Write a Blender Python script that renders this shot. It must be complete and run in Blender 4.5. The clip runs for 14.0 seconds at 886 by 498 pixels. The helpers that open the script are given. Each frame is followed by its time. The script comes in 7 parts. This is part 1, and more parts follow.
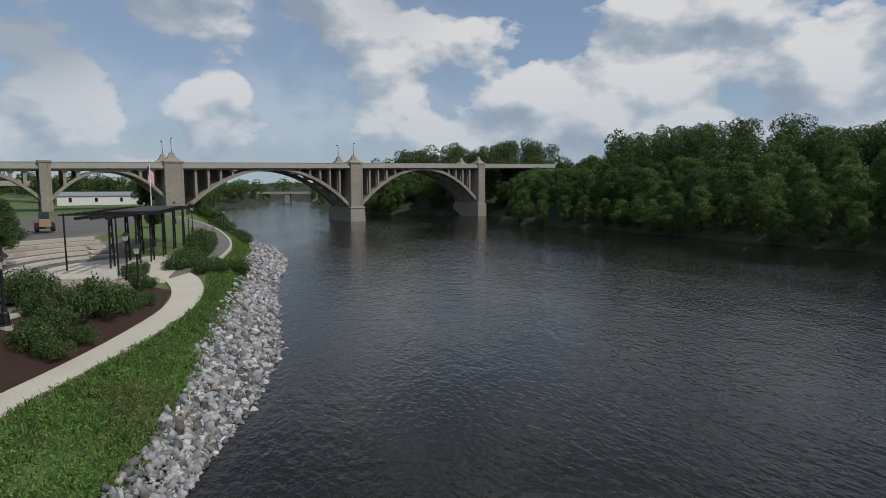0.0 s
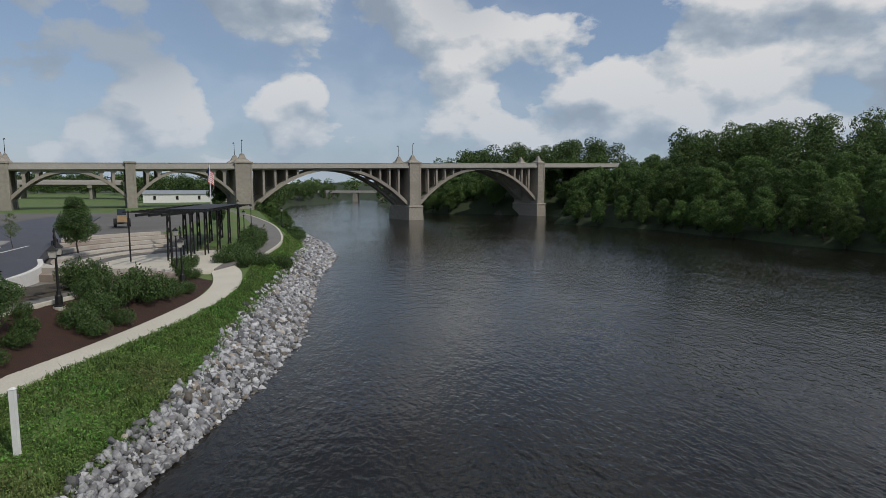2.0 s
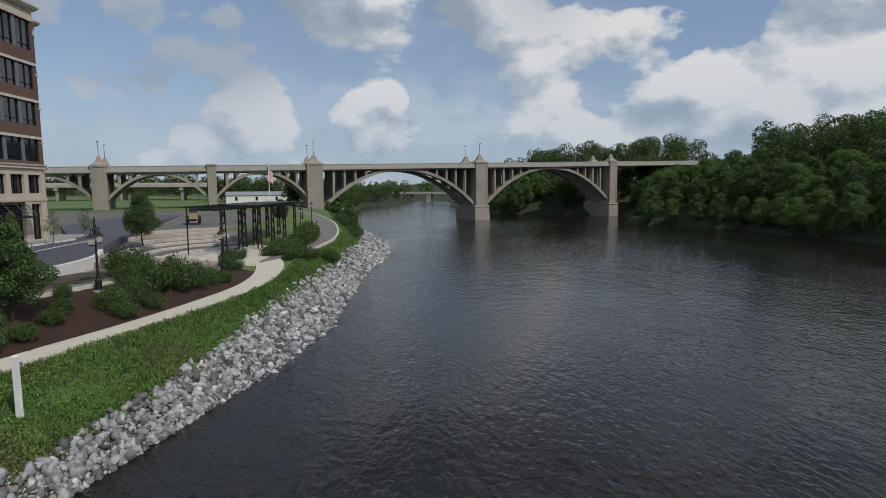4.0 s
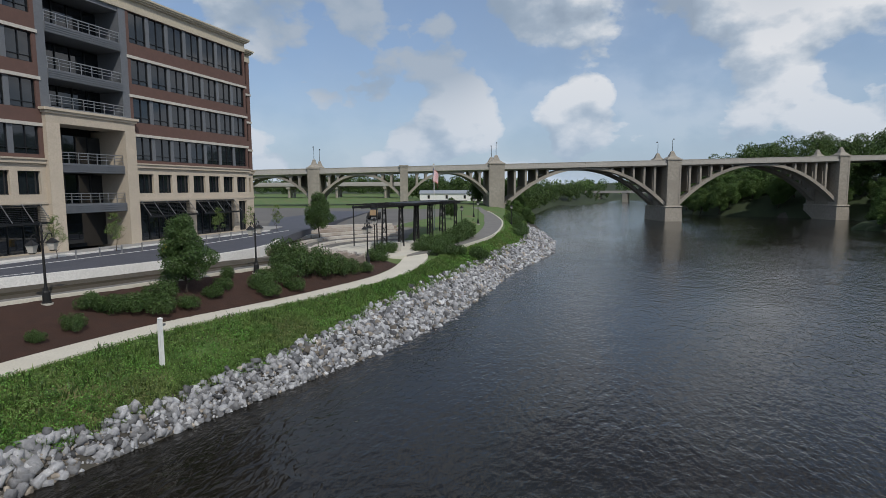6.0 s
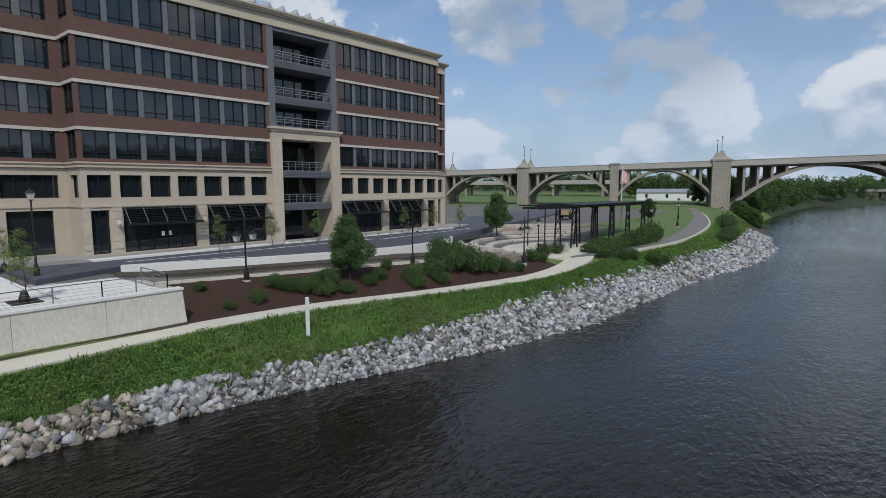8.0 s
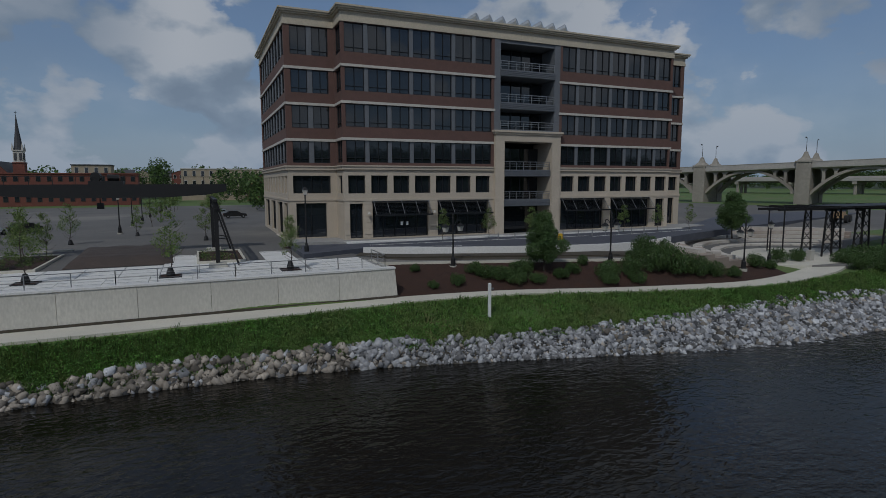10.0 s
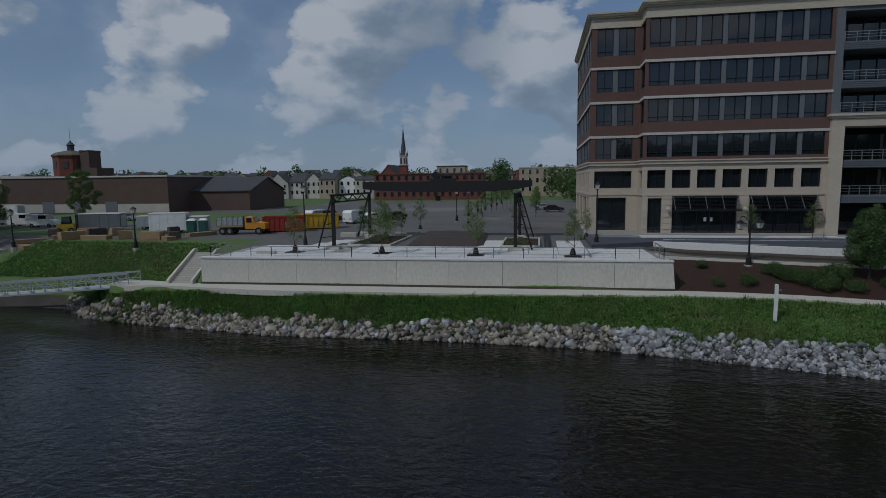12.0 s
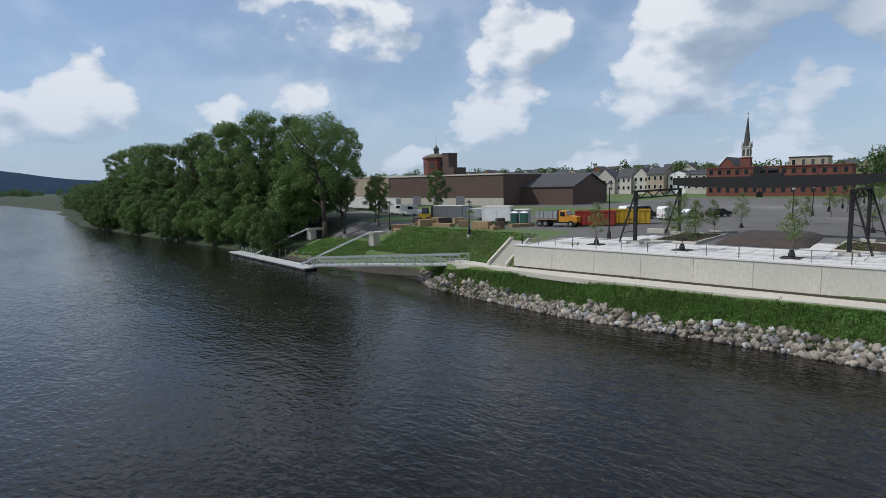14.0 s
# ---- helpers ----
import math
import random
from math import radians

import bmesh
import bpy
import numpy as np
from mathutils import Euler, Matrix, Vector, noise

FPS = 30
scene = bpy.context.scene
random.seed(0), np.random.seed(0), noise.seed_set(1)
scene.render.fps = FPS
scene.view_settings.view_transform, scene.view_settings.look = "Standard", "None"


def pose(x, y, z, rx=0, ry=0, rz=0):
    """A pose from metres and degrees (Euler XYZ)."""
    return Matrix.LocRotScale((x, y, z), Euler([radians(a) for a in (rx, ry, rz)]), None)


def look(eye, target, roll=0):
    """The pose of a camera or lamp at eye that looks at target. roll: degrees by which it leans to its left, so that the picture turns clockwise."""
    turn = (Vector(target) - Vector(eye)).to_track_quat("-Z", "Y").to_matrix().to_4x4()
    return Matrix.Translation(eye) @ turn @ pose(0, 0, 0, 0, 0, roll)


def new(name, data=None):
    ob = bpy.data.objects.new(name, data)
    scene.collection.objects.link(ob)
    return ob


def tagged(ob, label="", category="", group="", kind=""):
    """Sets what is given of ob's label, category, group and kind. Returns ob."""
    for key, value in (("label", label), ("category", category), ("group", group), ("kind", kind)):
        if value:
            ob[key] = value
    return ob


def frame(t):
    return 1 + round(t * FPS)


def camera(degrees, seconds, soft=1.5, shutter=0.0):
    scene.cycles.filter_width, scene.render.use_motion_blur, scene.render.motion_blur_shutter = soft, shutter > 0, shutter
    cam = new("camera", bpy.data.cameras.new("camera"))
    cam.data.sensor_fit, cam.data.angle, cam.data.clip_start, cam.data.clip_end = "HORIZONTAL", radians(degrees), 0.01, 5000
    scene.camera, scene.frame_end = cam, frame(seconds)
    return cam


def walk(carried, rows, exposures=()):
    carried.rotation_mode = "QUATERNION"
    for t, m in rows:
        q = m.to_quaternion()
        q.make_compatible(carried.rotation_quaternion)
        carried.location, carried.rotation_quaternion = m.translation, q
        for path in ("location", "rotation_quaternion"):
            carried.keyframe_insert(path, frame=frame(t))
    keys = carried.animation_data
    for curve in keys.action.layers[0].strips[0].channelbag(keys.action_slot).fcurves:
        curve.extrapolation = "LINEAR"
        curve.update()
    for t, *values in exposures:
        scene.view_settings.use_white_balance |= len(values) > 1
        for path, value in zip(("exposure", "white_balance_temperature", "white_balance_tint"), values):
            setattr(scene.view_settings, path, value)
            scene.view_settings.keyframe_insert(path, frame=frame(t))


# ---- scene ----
cam = camera(76.33, 14.0, soft=0.5)
PATH = [
    (0, (-5.741, -32.347, 13.441), (3.734, -35.357, 12.369), -0.09),
    (0.5, (-6.557, -33.080, 13.450), (2.975, -35.905, 12.371), -0.16),
    (1, (-7.633, -33.997, 13.504), (2.007, -36.424, 12.420), -0.13),
    (1.5, (-8.711, -35.231, 13.640), (1.016, -37.283, 12.551), 0.03),
    (2, (-9.317, -36.452, 13.637), (0.453, -38.283, 12.549), 0.06),
    (4.5, (-9.850, -42.557, 12.715), (0.093, -42.371, 11.662), -0.34),
    (5, (-10.198, -44.377, 12.855), (-0.306, -43.358, 11.794), -0.29),
    (5.5, (-10.405, -46.430, 12.973), (-0.664, -44.437, 11.905), -0.27),
    (6, (-10.174, -48.242, 12.957), (-0.683, -45.277, 11.895), -0.25),
    (6.5, (-10.008, -50.313, 13.115), (-0.857, -46.425, 12.047), -0.20),
    (7, (-9.757, -52.494, 13.267), (-1.022, -47.745, 12.191), -0.19),
    (7.5, (-9.293, -54.398, 13.373), (-1.080, -48.797, 12.290), -0.24),
    (10, (-6.447, -63.008, 13.737), (-2.484, -53.899, 12.587), -0.13),
    (10.5, (-5.581, -64.616, 13.717), (-2.818, -55.075, 12.558), -0.25),
    (11, (-4.600, -65.935, 13.749), (-3.158, -56.110, 12.571), -0.44),
    (11.5, (-3.670, -67.108, 13.616), (-3.679, -57.177, 12.444), -0.48),
    (12, (-2.597, -68.180, 13.534), (-4.279, -58.391, 12.369), -0.68),
    (12.5, (-1.532, -69.177, 13.369), (-5.000, -59.867, 12.227), -0.79),
    (13, (-0.322, -69.764, 13.465), (-5.464, -61.265, 12.313), -0.89),
    (13.5, (0.946, -70.174, 13.497), (-5.306, -62.455, 12.350), -1.16),
    (14, (1.884, -70.742, 13.644), (-4.832, -63.422, 12.491), -1.20),
]
EXPOSURES = [(0, -0.36, 6700, 10), (2, -0.36, 6700, 10), (5, -0.27, 6600, 10), (7.5, -0.12, 6300, 10), (9.8, -1.13, 6050, 9), (10.5, -1.3, 6050, 9), (11, -1.5, 5950, 8), (12, -1.25, 5850, 8), (12.6, -0.88, 6050, 9), (13.3, -0.42, 6200, 10), (14, -0.1, 6300, 10)]
walk(cam, [(t, look(eye, target, roll)) for t, eye, target, roll in PATH], EXPOSURES)

# ---- sky and sun ----
SUN_DIR = Vector((-0.48, -0.52, 0.78)).normalized()      # towards the sun
world = bpy.data.worlds.new("sky")
scene.world = world
world.use_nodes = True
wn, wl = world.node_tree.nodes, world.node_tree.links
wn.clear()


def wnode(kind, **values):
    n = wn.new(kind)
    for k, v in values.items():
        n.inputs[k].default_value = v
    return n


sky = wn.new("ShaderNodeTexSky")
sky.sky_type, sky.sun_disc = "NISHITA", False
sky.sun_elevation = math.asin(SUN_DIR.z)
sky.sun_rotation = math.atan2(SUN_DIR.x, SUN_DIR.y)
sky.air_density, sky.dust_density, sky.ozone_density = 1.2, 0.5, 3.0
co = wn.new("ShaderNodeTexCoord")
sep = wn.new("ShaderNodeSeparateXYZ")
wl.new(co.outputs["Generated"], sep.inputs[0])


def wmath(op, a, b=None, clamp=False):
    n = wn.new("ShaderNodeMath")
    n.operation, n.use_clamp = op, clamp
    for i, v in enumerate((a, b)):
        if v is None:
            continue
        if isinstance(v, (int, float)):
            n.inputs[i].default_value = v
        else:
            wl.new(v, n.inputs[i])
    return n.outputs[0]


# heaped clouds: noise over the sky's directions, flattened towards the horizon
comb = wn.new("ShaderNodeCombineXYZ")
wl.new(sep.outputs["X"], comb.inputs[0])
wl.new(sep.outputs["Y"], comb.inputs[1])
wl.new(wmath("MULTIPLY", sep.outputs["Z"], 1.6), comb.inputs[2])


def wnoise(vec, scale, detail, rough, off=(0, 0, 0)):
    m = wn.new("ShaderNodeMapping")
    m.inputs["Location"].default_value = off
    wl.new(vec, m.inputs[0])
    n = wnode("ShaderNodeTexNoise", Scale=scale, Detail=detail, Roughness=rough)
    wl.new(m.outputs[0], n.inputs["Vector"])
    return n.outputs["Fac"]


SKY_OFF = (3.1, 1.4, 0.35)
cov = wnoise(comb.outputs[0], 5.2, 10.0, 0.5, SKY_OFF)
above = wnoise(comb.outputs[0], 5.2, 6.0, 0.5, (SKY_OFF[0] - 0.02, SKY_OFF[1] - 0.02, SKY_OFF[2] + 0.06))
veil = wnoise(comb.outputs[0], 1.3, 5.0, 0.6, (7.0, 2.0, 1.0))


def wramp(fac, stops):
    r = wn.new("ShaderNodeValToRGB")
    while len(r.color_ramp.elements) < len(stops):
        r.color_ramp.elements.new(0.5)
    for e, (p, c) in zip(r.color_ramp.elements, stops):
        e.position, e.color = p, (*c, 1)
    wl.new(fac, r.inputs[0])
    return r.outputs[0]


# where the heaped clouds, the open blue and the heavy grey clouds lie: direction, reach, amount
HEAPS = [((0.97, 0.07, 0.22), 0.11, 0.13), ((0.96, 0.25, 0.122), 0.07, 0.14), ((0.99, 0.06, 0.125), 0.07, 0.12), ((0.95, -0.17, 0.25), 0.13, 0.15), ((0.91, -0.36, 0.2), 0.15, 0.15),
         ((0.765, -0.61, 0.19), 0.20, 0.16), ((0.65, -0.735, 0.19), 0.24, 0.16), ((0.9, 0.405, 0.16), 0.06, 0.15), ((0.933, 0.348, 0.09), 0.05, 0.12), ((-0.405, 0.904, 0.136), 0.12, 0.16), ((-0.294, 0.933, 0.205), 0.10, 0.16), ((-0.2, 0.97, 0.11), 0.10, 0.12),
         ((-0.03, 0.986, 0.16), 0.15, 0.16), ((0.045, 0.99, 0.07), 0.08, 0.08), ((-0.94, 0.274, 0.2), 0.12, 0.13), ((-0.813, 0.557, 0.165), 0.06, 0.15), ((-0.61, 0.77, 0.18), 0.14, 0.15), ((-0.97, 0.21, 0.1), 0.08, 0.1), ((-0.52, 0.81, 0.26), 0.09, 0.1),
         ((0.97, -0.02, 0.15), 0.06, -0.12), ((0.985, -0.1, 0.12), 0.07, -0.1), ((-0.88, 0.41, 0.236), 0.10, -0.1), ((-0.42, 0.884, 0.21), 0.05, -0.1), ((-0.72, 0.68, 0.12), 0.08, -0.08), ((0.72, -0.645, 0.3), 0.06, -0.12)]
GREY = [((0.9, 0.36, 0.27), 0.20, 1.0), ((0.83, 0.47, 0.27), 0.18, 1.0), ((0.93, 0.24, 0.30), 0.16, 0.8), ((-0.17, 0.957, 0.235), 0.14, 0.9), ((0.35, 0.9, 0.27), 0.35, 0.6), ((0.93, -0.2, 0.34), 0.12, 0.5)]


def spots_sum(items):
    total = None
    for d, reach, amount in items:
        v = wn.new("ShaderNodeVectorMath")
        v.operation = "DISTANCE"
        wl.new(co.outputs["Generated"], v.inputs[0])
        v.inputs[1].default_value = Vector(d).normalized()
        g = wn.new("ShaderNodeMapRange")
        g.interpolation_type = "SMOOTHSTEP"
        for q, val in enumerate((1.25 * reach, 0.15 * reach, 0.0, amount)):
            g.inputs[q + 1].default_value = val
        wl.new(v.outputs["Value"], g.inputs[0])
        total = wmath("ADD", total, g.outputs[0]) if total else g.outputs[0]
    return total


heavy = wmath("MINIMUM", spots_sum(GREY), 1.0)
shape = wmath("ADD", wmath("SUBTRACT", wmath("MULTIPLY", cov, 1.5), 0.29), wmath("ADD", spots_sum(HEAPS), wmath("MULTIPLY", heavy, 0.11)))
mask = wramp(shape, [(0.475, (0, 0, 0)), (0.503, (0.6, 0.6, 0.6)), (0.55, (1, 1, 1))])
lit = wmath("ADD", wmath("MULTIPLY", wmath("SUBTRACT", cov, above), 3.2), 0.5, True)
body = wramp(lit, [(0.10, (0.30, 0.35, 0.42)), (0.34, (0.46, 0.52, 0.59)), (0.52, (0.76, 0.78, 0.80)), (0.70, (1.08, 1.04, 1.0))])
SKY_STRENGTH = 0.10
skym = wn.new("ShaderNodeMix")
skym.data_type = "RGBA"
skym.blend_type = "MULTIPLY"
skym.inputs[0].default_value = 1.0
wl.new(sky.outputs[0], skym.inputs[6])
skym.inputs[7].default_value = (SKY_STRENGTH * 0.92, SKY_STRENGTH * 0.97, SKY_STRENGTH * 1.12, 1)
cloudm = wn.new("ShaderNodeMix")
cloudm.data_type = "RGBA"
wl.new(wmath("MAXIMUM", wmath("MULTIPLY", mask, 0.95), wmath("MULTIPLY", wramp(veil, [(0.45, (0, 0, 0)), (0.7, (1, 1, 1))]), 0.35)), cloudm.inputs[0])
wl.new(skym.outputs[2], cloudm.inputs[6])
grey = wn.new("ShaderNodeMix")
grey.data_type = "RGBA"
wl.new(wmath("MULTIPLY", heavy, 0.8), grey.inputs[0])
wl.new(body, grey.inputs[6])
grey.inputs[7].default_value = (0.27, 0.34, 0.43, 1)
wl.new(grey.outputs[2], cloudm.inputs[7])
# pale haze towards the horizon
hz = wn.new("ShaderNodeMix")
hz.data_type = "RGBA"
wl.new(wramp(sep.outputs["Z"], [(0.0, (0.75, 0.75, 0.75)), (0.20, (0.36, 0.36, 0.36)), (0.5, (0.22, 0.22, 0.22))]), hz.inputs[0])
wl.new(cloudm.outputs[2], hz.inputs[6])
hz.inputs[7].default_value = (0.42, 0.55, 0.72, 1)
bg = wn.new("ShaderNodeBackground")
wl.new(hz.outputs[2], bg.inputs[0])
bg.inputs[1].default_value = 1.0
wout = wn.new("ShaderNodeOutputWorld")
wl.new(bg.outputs[0], wout.inputs[0])

sun = new("sun", bpy.data.lights.new("sun", "SUN"))
sun.data.energy, sun.data.angle, sun.data.color = 2.95, radians(0.6), (1.0, 0.95, 0.87)
sun.matrix_world = look(SUN_DIR * 300, (0, 0, 0))
# ---- materials ----
def mat(name, col, col2=None, rough=0.8, metal=0.0, scale=3.0, fine=None, bump=0.0, bscale=None, spec=0.5, island=0.0, trans=0.0, objrand=0.0, stain=None, stretch=(1, 1, 1)):
    """A surface with grain and larger patches: col and col2 mix by two scales of noise."""
    m = bpy.data.materials.new(name)
    m.use_nodes = True
    n, l = m.node_tree.nodes, m.node_tree.links
    b = n["Principled BSDF"]
    b.inputs["Roughness"].default_value, b.inputs["Metallic"].default_value = rough, metal
    b.inputs["Specular IOR Level"].default_value = spec
    tc = n.new("ShaderNodeTexCoord")
    mp = n.new("ShaderNodeMapping")
    mp.inputs["Scale"].default_value = stretch
    l.new(tc.outputs["Object"], mp.inputs[0])
    col2 = col2 or tuple(c * 0.75 for c in col)

    def nz(s, d=4.0):
        q = n.new("ShaderNodeTexNoise")
        q.inputs["Scale"].default_value, q.inputs["Detail"].default_value = s, d
        l.new(mp.outputs[0], q.inputs["Vector"])
        return q.outputs["Fac"]

    def mixc(f, a, c):
        q = n.new("ShaderNodeMix")
        q.data_type = "RGBA"
        l.new(f, q.inputs[0])
        for i, v in ((6, a), (7, c)):
            if isinstance(v, tuple):
                q.inputs[i].default_value = (*v, 1)
            else:
                l.new(v, q.inputs[i])
        return q.outputs[2]

    def ramp(f, lo, hi):
        q = n.new("ShaderNodeMapRange")
        q.inputs[1].default_value, q.inputs[2].default_value = lo, hi
        l.new(f, q.inputs[0])
        return q.outputs[0]

    big = ramp(nz(scale, 3.0), 0.35, 0.65)
    c = mixc(big, col, col2)
    if fine:
        f = ramp(nz(fine, 5.0), 0.3, 0.7)
        c = mixc(f, c, tuple((a + b2) * 0.5 * 0.82 for a, b2 in zip(col, col2)))
    if stain:
        s = ramp(nz(scale * 0.31, 6.0), 0.56, 0.68)
        c = mixc(s, c, stain)
    for amount, kind in ((island, "island"), (objrand, "object")):
        if not amount:
            continue
        src = n.new("ShaderNodeNewGeometry").outputs["Random Per Island"] if kind == "island" else n.new("ShaderNodeObjectInfo").outputs["Random"]
        q = n.new("ShaderNodeMapRange")
        q.inputs[3].default_value, q.inputs[4].default_value = 1 - amount, 1 + amount
        l.new(src, q.inputs[0])
        h = n.new("ShaderNodeHueSaturation")
        l.new(q.outputs[0], h.inputs["Value"])
        l.new(c, h.inputs["Color"])
        c = h.outputs[0]
    l.new(c, b.inputs["Base Color"])
    if bump:
        q = n.new("ShaderNodeBump")
        q.inputs["Strength"].default_value, q.inputs["Distance"].default_value = bump, 0.05
        l.new(nz(bscale or (fine or scale * 6), 5.0), q.inputs["Height"])
        l.new(q.outputs[0], b.inputs["Normal"])
    if trans:
        t = n.new("ShaderNodeBsdfTranslucent")
        l.new(c, t.inputs[0])
        mx = n.new("ShaderNodeMixShader")
        mx.inputs[0].default_value = trans
        l.new(b.outputs[0], mx.inputs[1])
        l.new(t.outputs[0], mx.inputs[2])
        l.new(mx.outputs[0], n["Material Output"].inputs[0])
    return m


M = {}
M["grass"] = mat("grass", (0.075, 0.15, 0.03), (0.11, 0.15, 0.045), 0.9, scale=0.35, fine=4, bump=0.6, bscale=7, stain=(0.13, 0.12, 0.05))
M["soil"] = mat("soil", (0.19, 0.16, 0.12), (0.13, 0.11, 0.08), 0.95, scale=0.4, fine=5, bump=0.5)
M["bank"] = mat("bank_soil", (0.075, 0.068, 0.055), (0.045, 0.042, 0.035), 0.95, scale=0.6, fine=5, bump=0.8)
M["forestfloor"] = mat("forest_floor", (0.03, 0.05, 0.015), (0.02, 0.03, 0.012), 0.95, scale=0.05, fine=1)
M["mulch"] = mat("mulch", (0.050, 0.022, 0.013), (0.032, 0.015, 0.010), 0.95, scale=1.2, fine=14, bump=1.0, bscale=16)
M["strip_mulch"] = mat("strip_mulch", (0.075, 0.06, 0.045), (0.05, 0.045, 0.03), 0.95, scale=1.0, fine=12, bump=0.8)
M["concrete"] = mat("concrete", (0.50, 0.48, 0.42), (0.42, 0.40, 0.35), 0.85, scale=0.5, fine=9, bump=0.15)
M["path"] = mat("path_concrete", (0.62, 0.585, 0.50), (0.54, 0.51, 0.43), 0.85, scale=0.4, fine=10, bump=0.15)
M["plaza"] = mat("plaza_concrete", (0.74, 0.73, 0.70), (0.66, 0.65, 0.62), 0.8, scale=0.3, fine=8, bump=0.1)
M["seatstone"] = mat("seat_stone", (0.56, 0.525, 0.47), (0.48, 0.44, 0.385), 0.85, scale=0.6, fine=7, bump=0.12, objrand=0.1, stain=(0.33, 0.27, 0.22))
M["terrace"] = mat("terrace_paving", (0.32, 0.265, 0.22), (0.25, 0.205, 0.17), 0.9, scale=0.5, fine=8, objrand=0.1)
M["paver"] = mat("grey_paver", (0.33, 0.325, 0.31), (0.27, 0.265, 0.255), 0.8, scale=0.7, fine=8, objrand=0.1)
M["wallconc"] = mat("wall_concrete", (0.60, 0.575, 0.505), (0.52, 0.50, 0.44), 0.85, scale=0.35, fine=7, bump=0.12, objrand=0.04, stretch=(1, 1, 0.4))
M["asphalt"] = mat("asphalt", (0.075, 0.075, 0.078), (0.055, 0.055, 0.058), 0.9, scale=0.3, fine=20, bump=0.2)
M["lot"] = mat("gravel_lot", (0.15, 0.145, 0.135), (0.11, 0.105, 0.10), 0.95, scale=0.12, fine=3, bump=0.3, stain=(0.19, 0.18, 0.16))
M["roadpave"] = mat("road_paving", (0.085, 0.09, 0.11), (0.06, 0.065, 0.085), 0.75, scale=0.8, fine=12, bump=0.3)
M["greywalk"] = mat("grey_walk", (0.20, 0.19, 0.175), (0.15, 0.145, 0.135), 0.9, scale=0.5, fine=10)
M["white"] = mat("white_paint", (0.78, 0.78, 0.76), (0.70, 0.70, 0.68), 0.5, scale=2)
M["rock"] = mat("riprap_stone", (0.40, 0.40, 0.40), (0.15, 0.16, 0.18), 0.9, scale=1.6, fine=9, bump=0.5, island=0.85)
M["rocktan"] = mat("tan_stone", (0.33, 0.295, 0.25), (0.18, 0.155, 0.125), 0.9, scale=1.0, fine=9, bump=0.45, island=0.65)
M["rockobj"] = mat("riprap_block", (0.43, 0.43, 0.43), (0.19, 0.195, 0.21), 0.9, scale=1.0, fine=9, bump=0.8, objrand=0.6)
M["brick"] = mat("brown_brick", (0.145, 0.083, 0.068), (0.115, 0.067, 0.056), 0.9, scale=1.5, fine=18, bump=0.2)
M["stone"] = mat("cast_stone", (0.54, 0.465, 0.37), (0.48, 0.415, 0.33), 0.8, scale=0.6, fine=9, bump=0.1, objrand=0.05)
M["cream"] = mat("cream_cornice", (0.54, 0.48, 0.37), (0.49, 0.435, 0.335), 0.7, scale=0.5, fine=5)
M["lintel"] = mat("pale_lintel", (0.58, 0.55, 0.49), (0.50, 0.47, 0.42), 0.7, scale=1, fine=6)
M["darkmetal"] = mat("dark_metal", (0.035, 0.037, 0.04), (0.028, 0.03, 0.032), 0.45, 0.6, scale=2, fine=20)
M["greymetal"] = mat("grey_panel", (0.155, 0.165, 0.18), (0.135, 0.145, 0.16), 0.55, 0.0, scale=1, fine=8)
M["black"] = mat("black_paint", (0.012, 0.012, 0.013), (0.018, 0.017, 0.016), 0.55, 0.2, scale=2, fine=12)
M["galv"] = mat("galvanised", (0.52, 0.54, 0.55), (0.44, 0.46, 0.47), 0.45, 0.7, scale=3, fine=20)
M["rail"] = mat("steel_rail", (0.36, 0.36, 0.36), (0.30, 0.30, 0.30), 0.4, 0.8, scale=3)
M["alu"] = mat("aluminium_deck", (0.60, 0.61, 0.60), (0.52, 0.53, 0.52), 0.6, 0.2, scale=2, fine=10)
M["interior"] = mat("interior_shade", (0.02, 0.02, 0.02), (0.03, 0.028, 0.026), 0.9, scale=1)
M["bridge"] = mat("bridge_concrete", (0.345, 0.315, 0.265), (0.28, 0.255, 0.215), 0.9, scale=0.12, fine=1.2, bump=0.2, stain=(0.22, 0.20, 0.17))
# bridge concrete and its stains again, darkened to paint the shade under the deck
M["bridgedk"] = mat("shaded_concrete", (0.30, 0.27, 0.22), (0.24, 0.215, 0.18), 0.9, scale=0.12, fine=1.2, stain=(0.17, 0.155, 0.13))
M["deckgrey"] = mat("deck_concrete", (0.42, 0.40, 0.36), (0.36, 0.34, 0.31), 0.85, scale=0.2, fine=2)
M["bark"] = mat("bark", (0.10, 0.08, 0.06), (0.06, 0.05, 0.04), 0.95, scale=2, fine=9, bump=0.6)
M["leaf"] = mat("leaf", (0.10, 0.185, 0.04), (0.13, 0.20, 0.052), 0.6, scale=0.3, island=0.35, trans=0.35, objrand=0.28)
M["leafdark"] = mat("leaf_dark", (0.064, 0.122, 0.032), (0.088, 0.142, 0.04), 0.65, scale=0.12, island=0.35, trans=0.35, objrand=0.28)
M["leaflight"] = mat("leaf_light", (0.14, 0.20, 0.05), (0.17, 0.21, 0.065), 0.6, scale=0.5, island=0.3, trans=0.3)
M["bush"] = mat("bush_leaf", (0.05, 0.10, 0.022), (0.07, 0.12, 0.028), 0.6, scale=0.8, island=0.4, trans=0.25)
M["blade"] = mat("grass_blade", (0.11, 0.20, 0.04), (0.16, 0.21, 0.06), 0.7, scale=0.35, island=0.35, trans=0.3)
